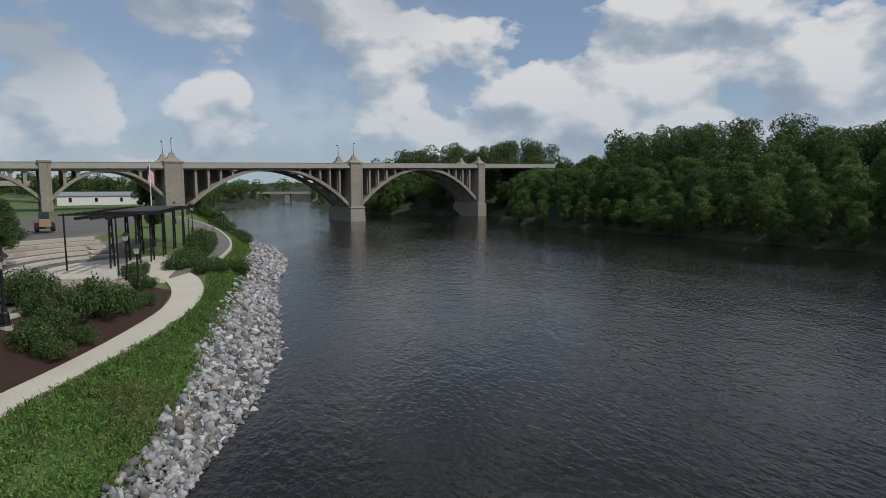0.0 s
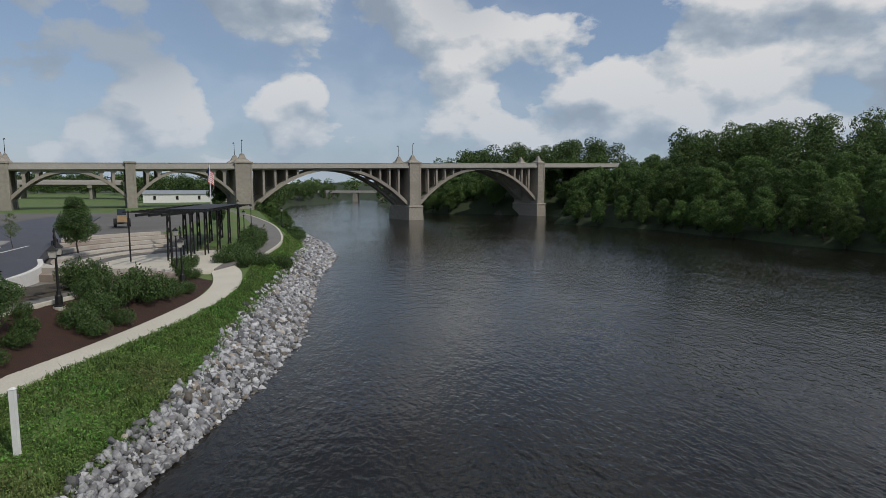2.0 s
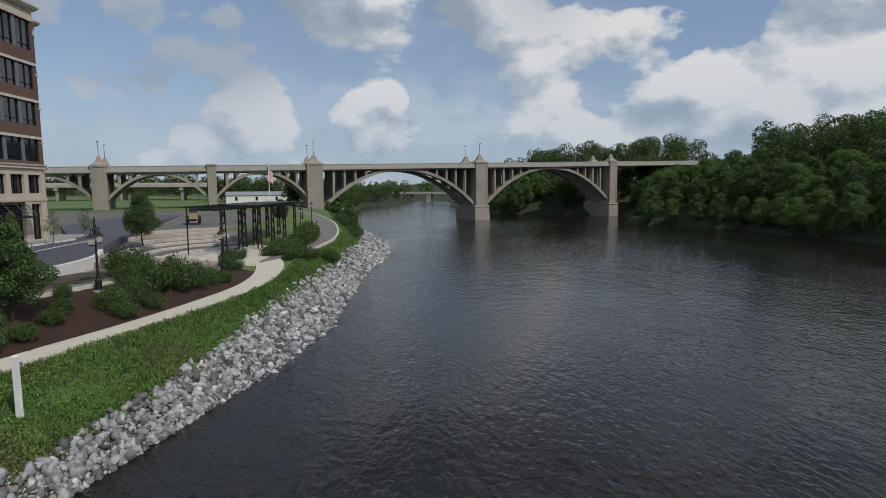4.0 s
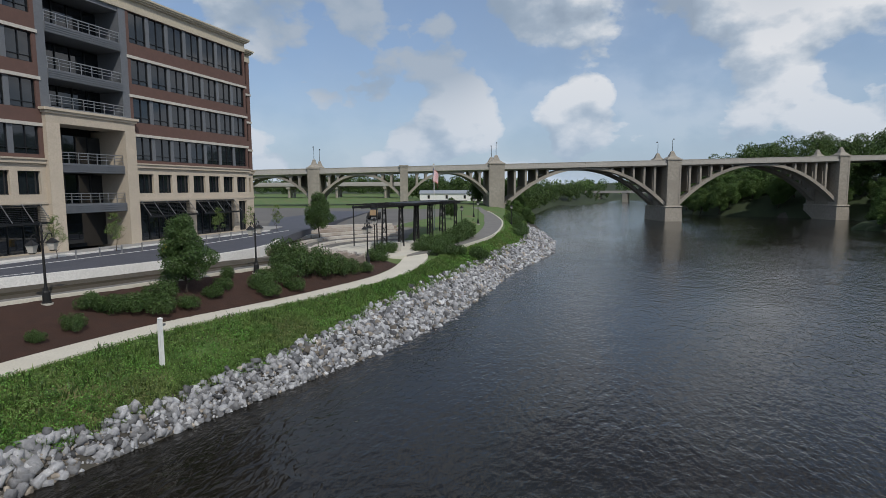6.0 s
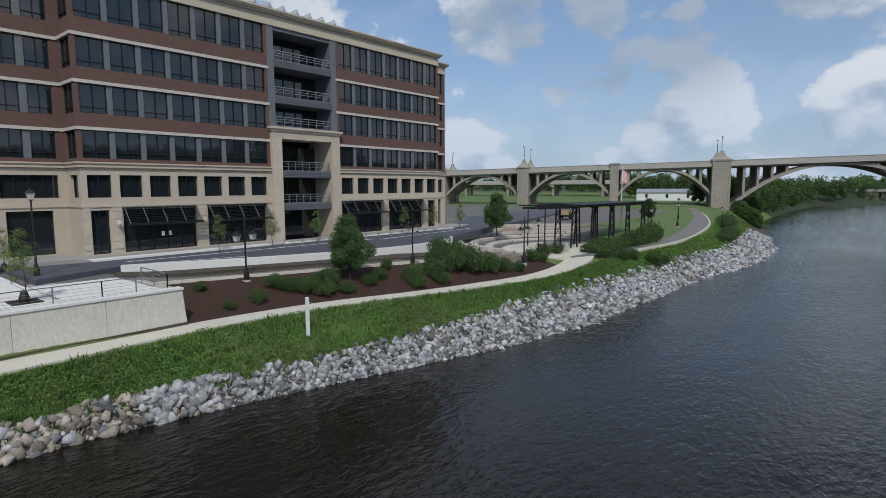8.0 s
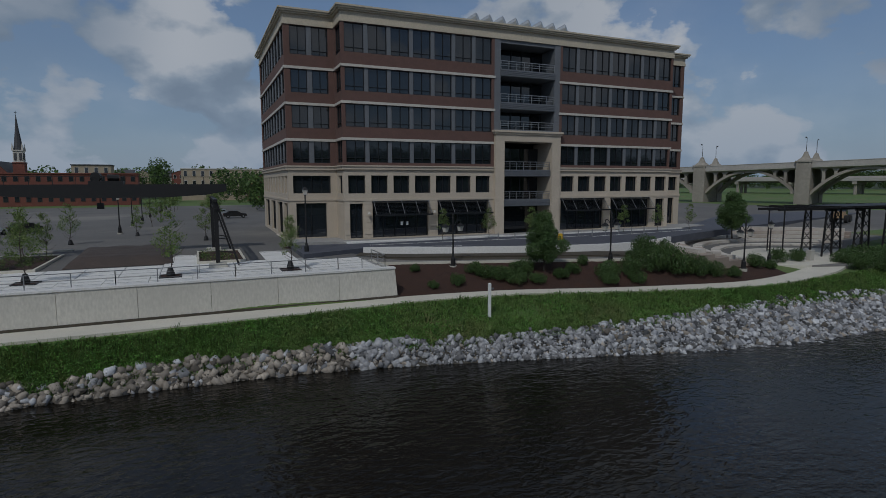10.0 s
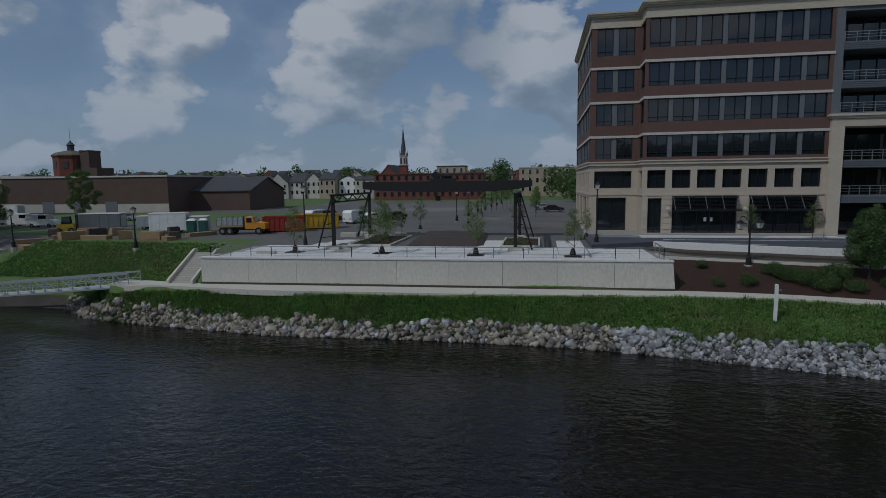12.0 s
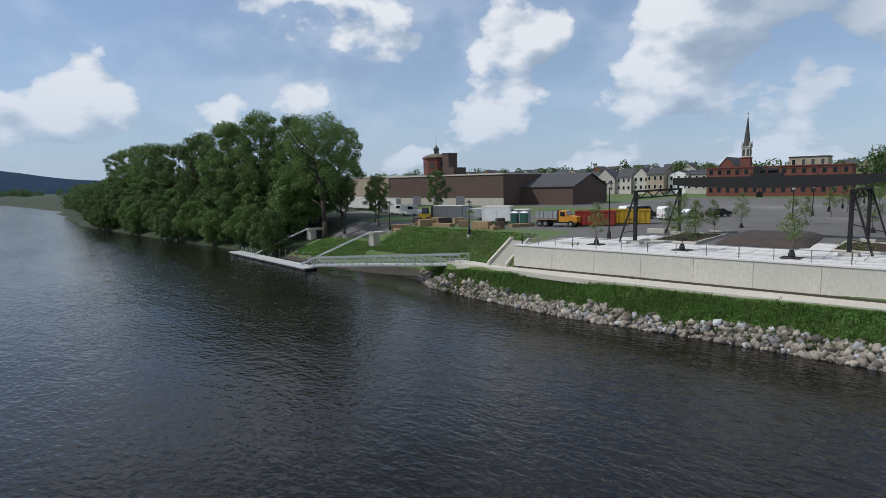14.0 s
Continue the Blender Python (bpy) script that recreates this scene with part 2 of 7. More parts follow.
M["clover"] = mat("ground_cover_leaf", (0.12, 0.29, 0.045), (0.15, 0.25, 0.06), 0.65, stain=(0.17, 0.185, 0.07), scale=0.3, island=0.45, trans=0.3)
M["weed"] = mat("weed_leaf", (0.085, 0.20, 0.038), (0.11, 0.215, 0.05), 0.65, scale=0.6, island=0.4, trans=0.3)
M["pear"] = mat("street_tree_leaf", (0.05, 0.10, 0.026), (0.07, 0.12, 0.032), 0.55, scale=0.4, island=0.35, trans=0.3, objrand=0.15)
M["tarp"] = mat("brown_tarp", (0.075, 0.055, 0.045), (0.055, 0.042, 0.035), 0.8, scale=0.7, fine=5, bump=0.6, bscale=3)
M["red"] = mat("red_paint", (0.36, 0.035, 0.02), (0.26, 0.03, 0.02), 0.6, scale=0.7, fine=6, stain=(0.16, 0.05, 0.03))
M["yellow"] = mat("yellow_paint", (0.62, 0.40, 0.02), (0.50, 0.31, 0.02), 0.55, scale=0.7, fine=6, stain=(0.30, 0.19, 0.04))
M["orange"] = mat("orange_paint", (0.60, 0.26, 0.02), (0.52, 0.22, 0.02), 0.45, scale=1)
M["green"] = mat("green_plastic", (0.02, 0.10, 0.075), (0.02, 0.08, 0.06), 0.5, scale=1)
M["tyre"] = mat("tyre_rubber", (0.018, 0.018, 0.018), None, 0.9, scale=3)
M["wood"] = mat("raw_timber", (0.36, 0.25, 0.14), (0.28, 0.19, 0.11), 0.85, scale=1.5, fine=12)
M["redbrick"] = mat("red_brick", (0.20, 0.068, 0.048), (0.15, 0.055, 0.042), 0.9, scale=0.4, fine=4)
M["brownbrick"] = mat("brown_block", (0.12, 0.078, 0.062), (0.095, 0.064, 0.052), 0.9, scale=0.3, fine=4)
M["tanwall"] = mat("tan_wall", (0.42, 0.34, 0.25), (0.36, 0.30, 0.22), 0.85, scale=0.4, fine=3)
M["slate"] = mat("slate_roof", (0.075, 0.075, 0.08), (0.055, 0.055, 0.06), 0.8, scale=0.5, fine=6)
M["copper"] = mat("weathered_copper", (0.15, 0.14, 0.10), (0.11, 0.10, 0.075), 0.7, scale=1)
M["flagred"] = mat("flag_red", (0.45, 0.04, 0.05), None, 0.8)
M["flagblue"] = mat("flag_blue", (0.03, 0.05, 0.20), None, 0.8)
# wooded slope with the blue haze of distance mixed into its colour
M["hill"] = mat("hazed_hill", (0.10, 0.15, 0.22), (0.09, 0.135, 0.20), 1.0, scale=0.004)


def glassmat(name, tint, rough=0.03):
    m = bpy.data.materials.new(name)
    m.use_nodes = True
    b = m.node_tree.nodes["Principled BSDF"]
    b.inputs["Base Color"].default_value = (*tint, 1)
    b.inputs["Roughness"].default_value = rough
    b.inputs["Specular IOR Level"].default_value = 0.85
    n, l = m.node_tree.nodes, m.node_tree.links
    tc = n.new("ShaderNodeTexCoord")
    q = n.new("ShaderNodeTexNoise")
    q.inputs["Scale"].default_value = 0.5
    l.new(tc.outputs["Object"], q.inputs["Vector"])
    bp = n.new("ShaderNodeBump")
    bp.inputs["Strength"].default_value, bp.inputs["Distance"].default_value = 0.05, 0.05
    l.new(q.outputs["Fac"], bp.inputs["Height"])
    l.new(bp.outputs[0], b.inputs["Normal"])
    return m


M["glass"] = glassmat("tinted_glass", (0.014, 0.018, 0.023))
M["carglass"] = glassmat("car_glass", (0.01, 0.012, 0.014))


def watermat():
    m = bpy.data.materials.new("river_water")
    m.use_nodes = True
    n, l = m.node_tree.nodes, m.node_tree.links
    b = n["Principled BSDF"]
    b.inputs["Base Color"].default_value = (0.009, 0.008, 0.006, 1)
    b.inputs["Roughness"].default_value = 0.08
    b.inputs["IOR"].default_value = 1.33
    tc = n.new("ShaderNodeTexCoord")
    # gusts: ripples are stronger in broad drifting patches
    gm_ = n.new("ShaderNodeMapping")
    gm_.inputs["Scale"].default_value = (1, 2.2, 1)
    l.new(tc.outputs["Object"], gm_.inputs[0])
    gust = n.new("ShaderNodeTexNoise")
    gust.inputs["Scale"].default_value, gust.inputs["Detail"].default_value = 0.035, 3.0
    l.new(gm_.outputs[0], gust.inputs["Vector"])
    last = None
    for sc, rot, stretch, low, high, dist in ((0.05, 0.6, (1, 1.8, 1), 0.4, 0.4, 0.5), (0.5, 1.2, (1, 1.9, 1), 0.24, 0.36, 0.28), (1.5, 1.75, (1, 1.8, 1), 0.34, 0.5, 0.15), (4.5, 1.4, (1, 1.4, 1), 0.1, 0.25, 0.05)):
        mp = n.new("ShaderNodeMapping")
        mp.inputs["Rotation"].default_value = (0, 0, rot)
        mp.inputs["Scale"].default_value = stretch
        l.new(tc.outputs["Object"], mp.inputs[0])
        q = n.new("ShaderNodeTexNoise")
        q.inputs["Scale"].default_value, q.inputs["Detail"].default_value, q.inputs["Roughness"].default_value = sc, 2.0, 0.5
        q.inputs["Distortion"].default_value = 0.4
        l.new(mp.outputs[0], q.inputs["Vector"])
        bp = n.new("ShaderNodeBump")
        bp.inputs["Distance"].default_value = dist
        st = n.new("ShaderNodeMapRange")
        for e, val in enumerate((0.38, 0.62, low, high)):
            st.inputs[e + 1].default_value = val
        l.new(gust.outputs["Fac"], st.inputs[0])
        l.new(st.outputs[0], bp.inputs["Strength"])
        l.new(q.outputs["Fac"], bp.inputs["Height"])
        if last:
            l.new(last, bp.inputs["Normal"])
        last = bp.outputs[0]
    l.new(last, b.inputs["Normal"])
    return m


M["water"] = watermat()


# ---- mesh helpers ----
class Geo:
    """Collects vertices and faces for one mesh."""

    def __init__(self):
        self.v, self.f, self.m = [], [], []

    def add(self, verts, faces, mi=0):
        k = len(self.v)
        self.v += [tuple(p) for p in verts]
        self.f += [tuple(i + k for i in q) for q in faces]
        self.m += [mi] * len(faces)
        return self

    def box(self, x0, x1, y0, y1, z0, z1, mi=0):
        return self.add([(x0, y0, z0), (x1, y0, z0), (x1, y1, z0), (x0, y1, z0), (x0, y0, z1), (x1, y0, z1), (x1, y1, z1), (x0, y1, z1)],
                        [(0, 3, 2, 1), (4, 5, 6, 7), (0, 1, 5, 4), (1, 2, 6, 5), (2, 3, 7, 6), (3, 0, 4, 7)], mi)

    def prism(self, poly, z0, z1, mi=0):
        n = len(poly)
        v = [(x, y, z0) for x, y in poly] + [(x, y, z1) for x, y in poly]
        return self.add(v, [tuple(range(n))[::-1], tuple(range(n, 2 * n))] + [(i, (i + 1) % n, (i + 1) % n + n, i + n) for i in range(n)], mi)

    def frustum(self, cx, cy, z0, z1, a, b, mi=0):
        """a, b: half sizes (x, y) below and above."""
        v = [(cx + sx * w[0], cy + sy * w[1], z) for z, w in ((z0, a), (z1, b)) for sx, sy in ((-1, -1), (1, -1), (1, 1), (-1, 1))]
        return self.add(v, [(0, 3, 2, 1), (4, 5, 6, 7), (0, 1, 5, 4), (1, 2, 6, 5), (2, 3, 7, 6), (3, 0, 4, 7)], mi)

    def rod(self, p, q, r0, r1=None, n=6, mi=0):
        p, q = Vector(p), Vector(q)
        r1 = r0 if r1 is None else r1
        d = (q - p).normalized()
        a = d.orthogonal().normalized()
        b = d.cross(a)
        v = [c + r * (math.cos(2 * math.pi * i / n) * a + math.sin(2 * math.pi * i / n) * b) for c, r in ((p, r0), (q, r1)) for i in range(n)]
        return self.add(v, [tuple(range(n))[::-1], tuple(range(n, 2 * n))] + [(i, (i + 1) % n, (i + 1) % n + n, i + n) for i in range(n)], mi)

    def beam(self, p, q, w, h, mi=0):
        """A square bar from p to q, w across and h high."""
        p, q = Vector(p), Vector(q)
        d = (q - p).normalized()
        s = d.cross(Vector((0, 0, 1)))
        s = s.normalized() if s.length > 1e-4 else Vector((1, 0, 0))
        u = s.cross(d).normalized()
        v = [c + a * s * w / 2 + b * u * h / 2 for c in (p, q) for a, b in ((-1, -1), (1, -1), (1, 1), (-1, 1))]
        return self.add(v, [(0, 3, 2, 1), (4, 5, 6, 7), (0, 1, 5, 4), (1, 2, 6, 5), (2, 3, 7, 6), (3, 0, 4, 7)], mi)

    def lathe(self, prof, n=10, c=(0, 0, 0), mi=0):
        v = [(c[0] + r * math.cos(2 * math.pi * i / n), c[1] + r * math.sin(2 * math.pi * i / n), c[2] + z) for r, z in prof for i in range(n)]
        f = [(j * n + i, j * n + (i + 1) % n, (j + 1) * n + (i + 1) % n, (j + 1) * n + i) for j in range(len(prof) - 1) for i in range(n)]
        return self.add(v, f + [tuple(range(n))[::-1], tuple(range((len(prof) - 1) * n, len(prof) * n))], mi)

    def mesh(self, name, *mats, smooth=False):
        me = bpy.data.meshes.new(name)
        me.from_pydata(self.v, [], self.f)
        for m in mats:
            me.materials.append(m)
        if len(mats) > 1:
            me.polygons.foreach_set("material_index", self.m)
        if smooth:
            me.polygons.foreach_set("use_smooth", [True] * len(me.polygons))
        me.update()
        return me


def part(name, geo, material, parent, label="", smooth=False, at=None):
    """One mesh object under a thing or part; geo is a Geo or a mesh that is shared."""
    me = geo if isinstance(geo, bpy.types.Mesh) else geo.mesh(name, *(material if isinstance(material, (list, tuple)) else [material]), smooth=smooth)
    ob = new(name, me)
    ob.parent = parent
    if at is not None:
        ob.matrix_basis = at
    if label:
        ob["label"] = label
    return ob


def thing(name, m, label, category, group="", kind="", geo=None, material=None, smooth=False):
    """A top-level thing: an Empty at its base, or one mesh."""
    ob = new(name, geo.mesh(name, *(material if isinstance(material, (list, tuple)) else [material]), smooth=smooth) if geo else None)
    ob.matrix_basis = m if isinstance(m, Matrix) else pose(*m)
    return tagged(ob, label, category, group, kind)


def arrays_mesh(name, verts, faces, mats, mi=None, smooth=False):
    """A mesh from numpy arrays of alike faces."""
    me = bpy.data.meshes.new(name)
    nf, k = faces.shape
    me.vertices.add(len(verts))
    me.vertices.foreach_set("co", np.ascontiguousarray(verts, np.float32).ravel())
    me.loops.add(nf * k)
    me.loops.foreach_set("vertex_index", np.ascontiguousarray(faces, np.int32).ravel())
    me.polygons.add(nf)
    me.polygons.foreach_set("loop_start", np.arange(0, nf * k, k, dtype=np.int32))
    for m in mats:
        me.materials.append(m)
    if mi is not None:
        me.polygons.foreach_set("material_index", np.ascontiguousarray(mi, np.int32))
    if smooth:
        me.polygons.foreach_set("use_smooth", np.ones(nf, bool))
    me.update(calc_edges=True)
    return me
# ---- the land and the river ----
WATER = 0.6
SHORE = np.array([(-6000, 700), (-900, -92), (-840, 40), (-800, 62), (-424, 33), (-244, -6.5), (-149, -11.4), (-115, -12.8), (-66, -16.5), (-53, -16.3), (-47, -20.0), (-38, -21.9), (-26, -23.65), (-11, -23.5), (0, -24.15), (6, -25.35), (10, -26.3), (20, -28.8), (30, -31.2), (40, -32.8), (54, -32.9), (73, -33.1), (98, -35.8), (106, -35.0), (123, -33.4), (143, -29), (176, -22.5), (200, -13), (293, -8), (357, -5), (400, -4), (425, -10), (451, -27), (530, -42), (600, -40), (900, 150), (6000, 1500)], float)
OPP = np.array([(-6000, -100), (-900, -95), (-700, -160), (-200, -175), (40, -158), (72, -147), (100, -139), (150, -132), (170, -121), (183, -112), (192, -122), (210, -131), (243, -132), (254, -108), (264, -84), (330, -66), (450, -66), (533, -76), (600, -74), (900, 100), (6000, 1400)], float)
# x, then rock top (y, z), path near edge (y, z), path far edge y, kerb (y, z), top (y, z)
BANK = np.array([
    (-66, -15.6, 1.8, -14.5, 3.4, -13.5, -8.0, 5.8, -5.5, 6.6),
    (-53, -15.6, 1.8, -15.0, 3.4, -13.8, -8.3, 5.9, -6.0, 6.6),
    (-46, -19.4, 1.7, -18.0, 3.5, -15.5, -9.0, 6.2, -7.0, 6.6),
    (-44, -20.4, 1.7, -20.1, 3.9, -17.4, -9.0, 6.3, -7.0, 6.6),
    (-36, -21.5, 1.5, -20.65, 4.0, -18.9, -10.0, 6.4, -8.0, 6.6),
    (-34.8, -21.6, 1.5, -20.75, 4.0, -18.9, -18.6, 6.4, -17.0, 6.45),
    (-20, -22.9, 1.55, -21.55, 4.0, -18.5, -18.2, 6.4, -17.0, 6.45),
    (-10, -22.8, 1.6, -21.4, 4.0, -18.3, -18.0, 6.4, -17.0, 6.45),
    (0, -23.2, 1.9, -20.8, 4.0, -18.1, -17.8, 6.4, -17.0, 6.45),
    (8.6, -24.8, 2.1, -20.3, 4.0, -18.0, -17.6, 6.4, -16.5, 6.45),
    (9.0, -24.9, 2.1, -20.3, 4.0, -18.0, -11.0, 5.95, -7.4, 6.35),
    (14, -25.8, 2.2, -20.4, 4.0, -18.3, -12.2, 5.95, -8.6, 6.35),
    (20, -27.0, 2.3, -21.2, 4.0, -19.3, -14.1, 5.95, -10.6, 6.35),
    (27, -28.0, 2.5, -23.4, 4.0, -21.5, -16.3, 5.95, -12.8, 6.35),
    (34, -28.0, 2.6, -25.4, 4.0, -23.2, -18.4, 5.9, -14.5, 6.3),
    (42, -28.5, 2.6, -26.7, 4.0, -24.4, -20.5, 5.3, -17.0, 5.8),
    (48, -28.7, 2.6, -26.9, 4.2, -24.4, -21.5, 5.0, -18.0, 5.2),
    (58, -29.3, 2.6, -26.4, 4.4, -22.0, -20.0, 4.9, -17.0, 5.0),
    (75, -29.8, 2.6, -27.4, 4.5, -24.3, -20.0, 5.3, -17.0, 5.5),
    (98, -30.5, 2.4, -27.0, 5.0, -22.5, -18.0, 6.0, -14.0, 6.3),
    (133, -26.5, 2.4, -20.0, 5.6, -17.0, -12.0, 6.6, -8.0, 6.8),
    (176, -18.0, 2.4, -12.0, 6.2, -9.0, -4.0, 7.0, 0.0, 7.2),
    (200, -9.0, 2.4, -3.0, 6.4, 0.0, 5.0, 7.0, 9.0, 7.2),
], float)
AMPH = (63.0, -21.0)


def ground_z(x, y):
    """Height of the land at arrays x, y (metres)."""
    x, y = np.asarray(x, float), np.asarray(y, float)
    ys, yo = np.interp(x, SHORE[:, 0], SHORE[:, 1]), np.interp(x, OPP[:, 0], OPP[:, 1])
    b = [np.interp(x, BANK[:, 0], BANK[:, k]) for k in range(1, 10)]
    out = (x < BANK[0, 0]) | (x > BANK[-1, 0])
    for k, off in ((0, 2.5), (2, 8.0), (4, 10.0), (5, 16.0), (7, 20.0)):
        b[k] = np.where(out, ys + off, b[k])
    knots = [(ys - 25, -2.4 + 0 * x), (ys - 2.5, -0.5 + 0 * x), (ys, WATER + 0 * x), (b[0], b[1]), (b[2], b[3]), (b[4], b[3] + 0.06), (b[5], b[6]), (b[7], b[8]), (b[7] + 60, 7.0 + 0 * x), (b[7] + 5000, 7.0 + 0 * x)]
    z = np.full(x.shape, -2.4)
    for (ya, za), (yb, zb) in zip(knots[:-1], knots[1:]):
        f = np.clip((y - ya) / np.maximum(yb - ya, 0.02), 0, 1)
        z = np.where(y >= ya, za + f * (zb - za), z)
    # the hollow of the amphitheatre
    r = np.hypot(x - AMPH[0], y - AMPH[1])
    z = np.where((r < 24) & (y > AMPH[1] - 3), np.minimum(z, 4.75 + 1.9 * np.clip((r - 11) / 12, 0, 1)), z)
    # the far bank and its wooded hill
    d = yo - y
    hill = WATER + 2.2 * np.clip(d / 4, 0, 1) + 13 * np.clip((d - 6) / 60, 0, 1) ** 0.8 + 8 * np.clip((d - 60) / 150, 0, 1)
    z = np.where(d > 0, hill, np.where(d > -20, np.minimum(z, WATER + d * 0.16), z))
    # embankment fields behind the viaduct
    z += 2.5 * np.clip((x - 235) / 120, 0, 1) * np.clip((y - 40) / 60, 0, 1) * (d < 0)
    return z


def axis_coords(a, b, step, far, grow=1.35):
    inner = list(np.arange(a, b + 1e-6, step))
    lo, hi, s = [a], [b], step
    while lo[-1] > -far:
        s *= grow
        lo.append(lo[-1] - s)
        hi.append(hi[-1] + s)
    return np.array(lo[:0:-1] + inner + hi[1:])


gx = axis_coords(-90, 215, 1.0, 5000)
gy = np.unique(np.round(np.concatenate([axis_coords(-40, 30, 1.0, 5000), np.arange(-34, -6, 0.4), np.arange(-180, -95, 4.0)]), 2))
X, Y = np.meshgrid(gx, gy, indexing="ij")
Z = ground_z(X, Y)
rng = np.random.default_rng(5)
wob = np.array([noise.noise(Vector((a * 0.35, b * 0.35, 0))) for a, b in zip(X.ravel(), Y.ravel())]).reshape(X.shape)
bank_zone = (Y < np.interp(X, BANK[:, 0], BANK[:, 3]) - 0.3) & (Z > 0.3)
Z = Z + np.where(bank_zone, 0.22 * wob, 0.0)
nx, ny = X.shape
verts = np.stack([X, Y, Z], -1).reshape(-1, 3)
i, j = np.meshgrid(np.arange(nx - 1), np.arange(ny - 1), indexing="ij")
k = (i * ny + j).ravel()
faces = np.stack([k, k + ny, k + ny + 1, k + 1], -1)
cen = verts[faces].mean(1)
cx, cy, cz = cen.T
B = lambda c: np.interp(cx, BANK[:, 0], BANK[:, c])
gm = np.zeros(len(faces), int)                                                   # 0 grass
gm[cy < B(1)] = 1                                                                # bank soil
gm[cz < WATER + 0.4] = 1
gm[(cx > 9.0) & (cx < 50) & (cy > B(5) - 0.2) & (cy < B(6) + 0.2)] = 2           # mulch bed
gm[(cx > -120) & (cx < 180) & (cy > B(8) + 1.5) & (cy < 78)] = 3                # lots and yards
gm[(cx > 8.5) & (cx < 52) & (cy > B(6) + 0.2) & (cy < B(8) + 2.5)] = 5
gm[(cx > -75) & (cx < -36.5) & (cy > B(8)) & (cy < -1)] = 0
gm[(cx > -140) & (cx < -52) & (cy > 26) & (cy < 56)] = 0                        # grass before the sheds
gm[(cx < -52) & (cy > 4) & (cy < 14)] = 0
gm[(cx > 86) & (cx < 126) & (cy > -20) & (cy < -8)] = 0
gm[(cx > 150) & (cy > -20)] = 0
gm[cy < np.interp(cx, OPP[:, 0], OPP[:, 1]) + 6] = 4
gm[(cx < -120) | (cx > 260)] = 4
gm[(cx > 200) & (cx < 420) & (cy > 14)] = 0
gm[(cx < -90) & (cy < 20)] = 4
gm[(cx > -72) & (cx < 60) & (cy > 77) & (cy < 142)] = 3
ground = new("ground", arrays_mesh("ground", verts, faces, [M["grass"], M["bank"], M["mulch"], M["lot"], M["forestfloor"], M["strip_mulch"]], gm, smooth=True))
tagged(ground, "grassy river bank, mulch bed and gravel lots", "ground", kind="structure")

water = new("water", Geo().add([(-1500, -900, WATER), (1500, -900, WATER), (1500, 900, WATER), (-1500, 900, WATER)], [(0, 1, 2, 3)]).mesh("water", M["water"]))
tagged(water, "dark rippled river water reflecting the sky", "water", kind="structure")


def gz(x, y):
    return float(ground_z(np.array([x]), np.array([y]))[0])


def spline(pts, n):
    """A smooth line through pts, n steps a piece."""
    p = [Vector(q) for q in pts]
    p = [2 * p[0] - p[1]] + p + [2 * p[-1] - p[-2]]
    out = []
    for a, b, c, d in zip(p, p[1:], p[2:], p[3:]):
        for s in range(n):
            t = s / n
            out.append(0.5 * ((2 * b) + (c - a) * t + (2 * a - 5 * b + 4 * c - d) * t * t + (3 * b - a - 3 * c + d) * t ** 3))
    return out + [p[-2]]


def ribbon(name, pts, width, lift, material, label, thick=0.15, n=8, drape=True, parent=None, category="path"):
    """A paved strip along pts, laid on the land; width is one number or one for each point."""
    w = width if isinstance(width, (list, tuple)) else [width] * len(pts)
    line = spline([(*p[:2], k) for p, k in zip(pts, w)], n)
    zs = [p[2] for p in pts] if len(pts[0]) > 2 else None
    zl = spline([(z, 0, 0) for z in zs], n) if zs else None
    v, f = [], []
    for q, p in enumerate(line):
        a, b = line[max(q - 1, 0)], line[min(q + 1, len(line) - 1)]
        s = Vector((-(b - a).y, (b - a).x, 0)).normalized() * p.z / 2
        for e in (-1, 1):
            x, y = p.x + e * s.x, p.y + e * s.y
            z = (zl[q].x if zl else gz(x, y)) + lift
            v += [(x, y, z), (x, y, z - thick)]
        if q:
            c = 4 * q
            f += [(c - 4, c - 2, c + 2, c)[::-1], (c - 4, c, c + 1, c - 3)[::-1], (c - 2, c - 1, c + 3, c + 2)[::-1]]
    f += [(0, 1, 3, 2), (len(v) - 4, len(v) - 2, len(v) - 1, len(v) - 3)]
    ob = new(name, Geo().add(v, f).mesh(name, material))
    return tagged(ob, label, category, kind="structure")


# the pale promenade along the bank
PROM = [(-44.0, -18.7, 2.5), (-36, -19.6, 1.9), (-28, -20.0, 3.0), (-20, -20.0, 2.9), (-10, -19.8, 2.9), (0, -19.45, 2.6), (8, -19.1, 2.3), (14, -19.35, 2.1), (20, -20.25, 1.95), (27, -22.45, 1.95), (34, -24.3, 2.2), (42, -25.6, 2.3), (48, -25.7, 2.6), (54, -24.6, 3.0), (58, -23.0, 3.4)]
ribbon("pavement_promenade", [(x, y, 4.0 if x < 43 else 4.0 + (x - 43) * 0.04) for x, y, w in PROM], [w for x, y, w in PROM], 0.12, M["path"], "pale concrete riverside promenade, clean and smooth", thick=0.5)
ribbon("pavement_asphalt", [(55.5, -21.8, 4.75), (61, -24.2, 4.7), (70, -25.5, 4.75), (83, -25.9, 4.85), (97, -24.5, 5.1), (116, -20.8, 5.5), (136, -14.5, 6.1), (146, -10.5, 6.5), (165, -4, 7.0)], [3.2, 2.8, 2.7, 3.0, 3.5, 3.9, 4.0, 4.0, 4.0], 0.06, M["greywalk"], "grey asphalt riverside path curving to the bridge", thick=0.5)
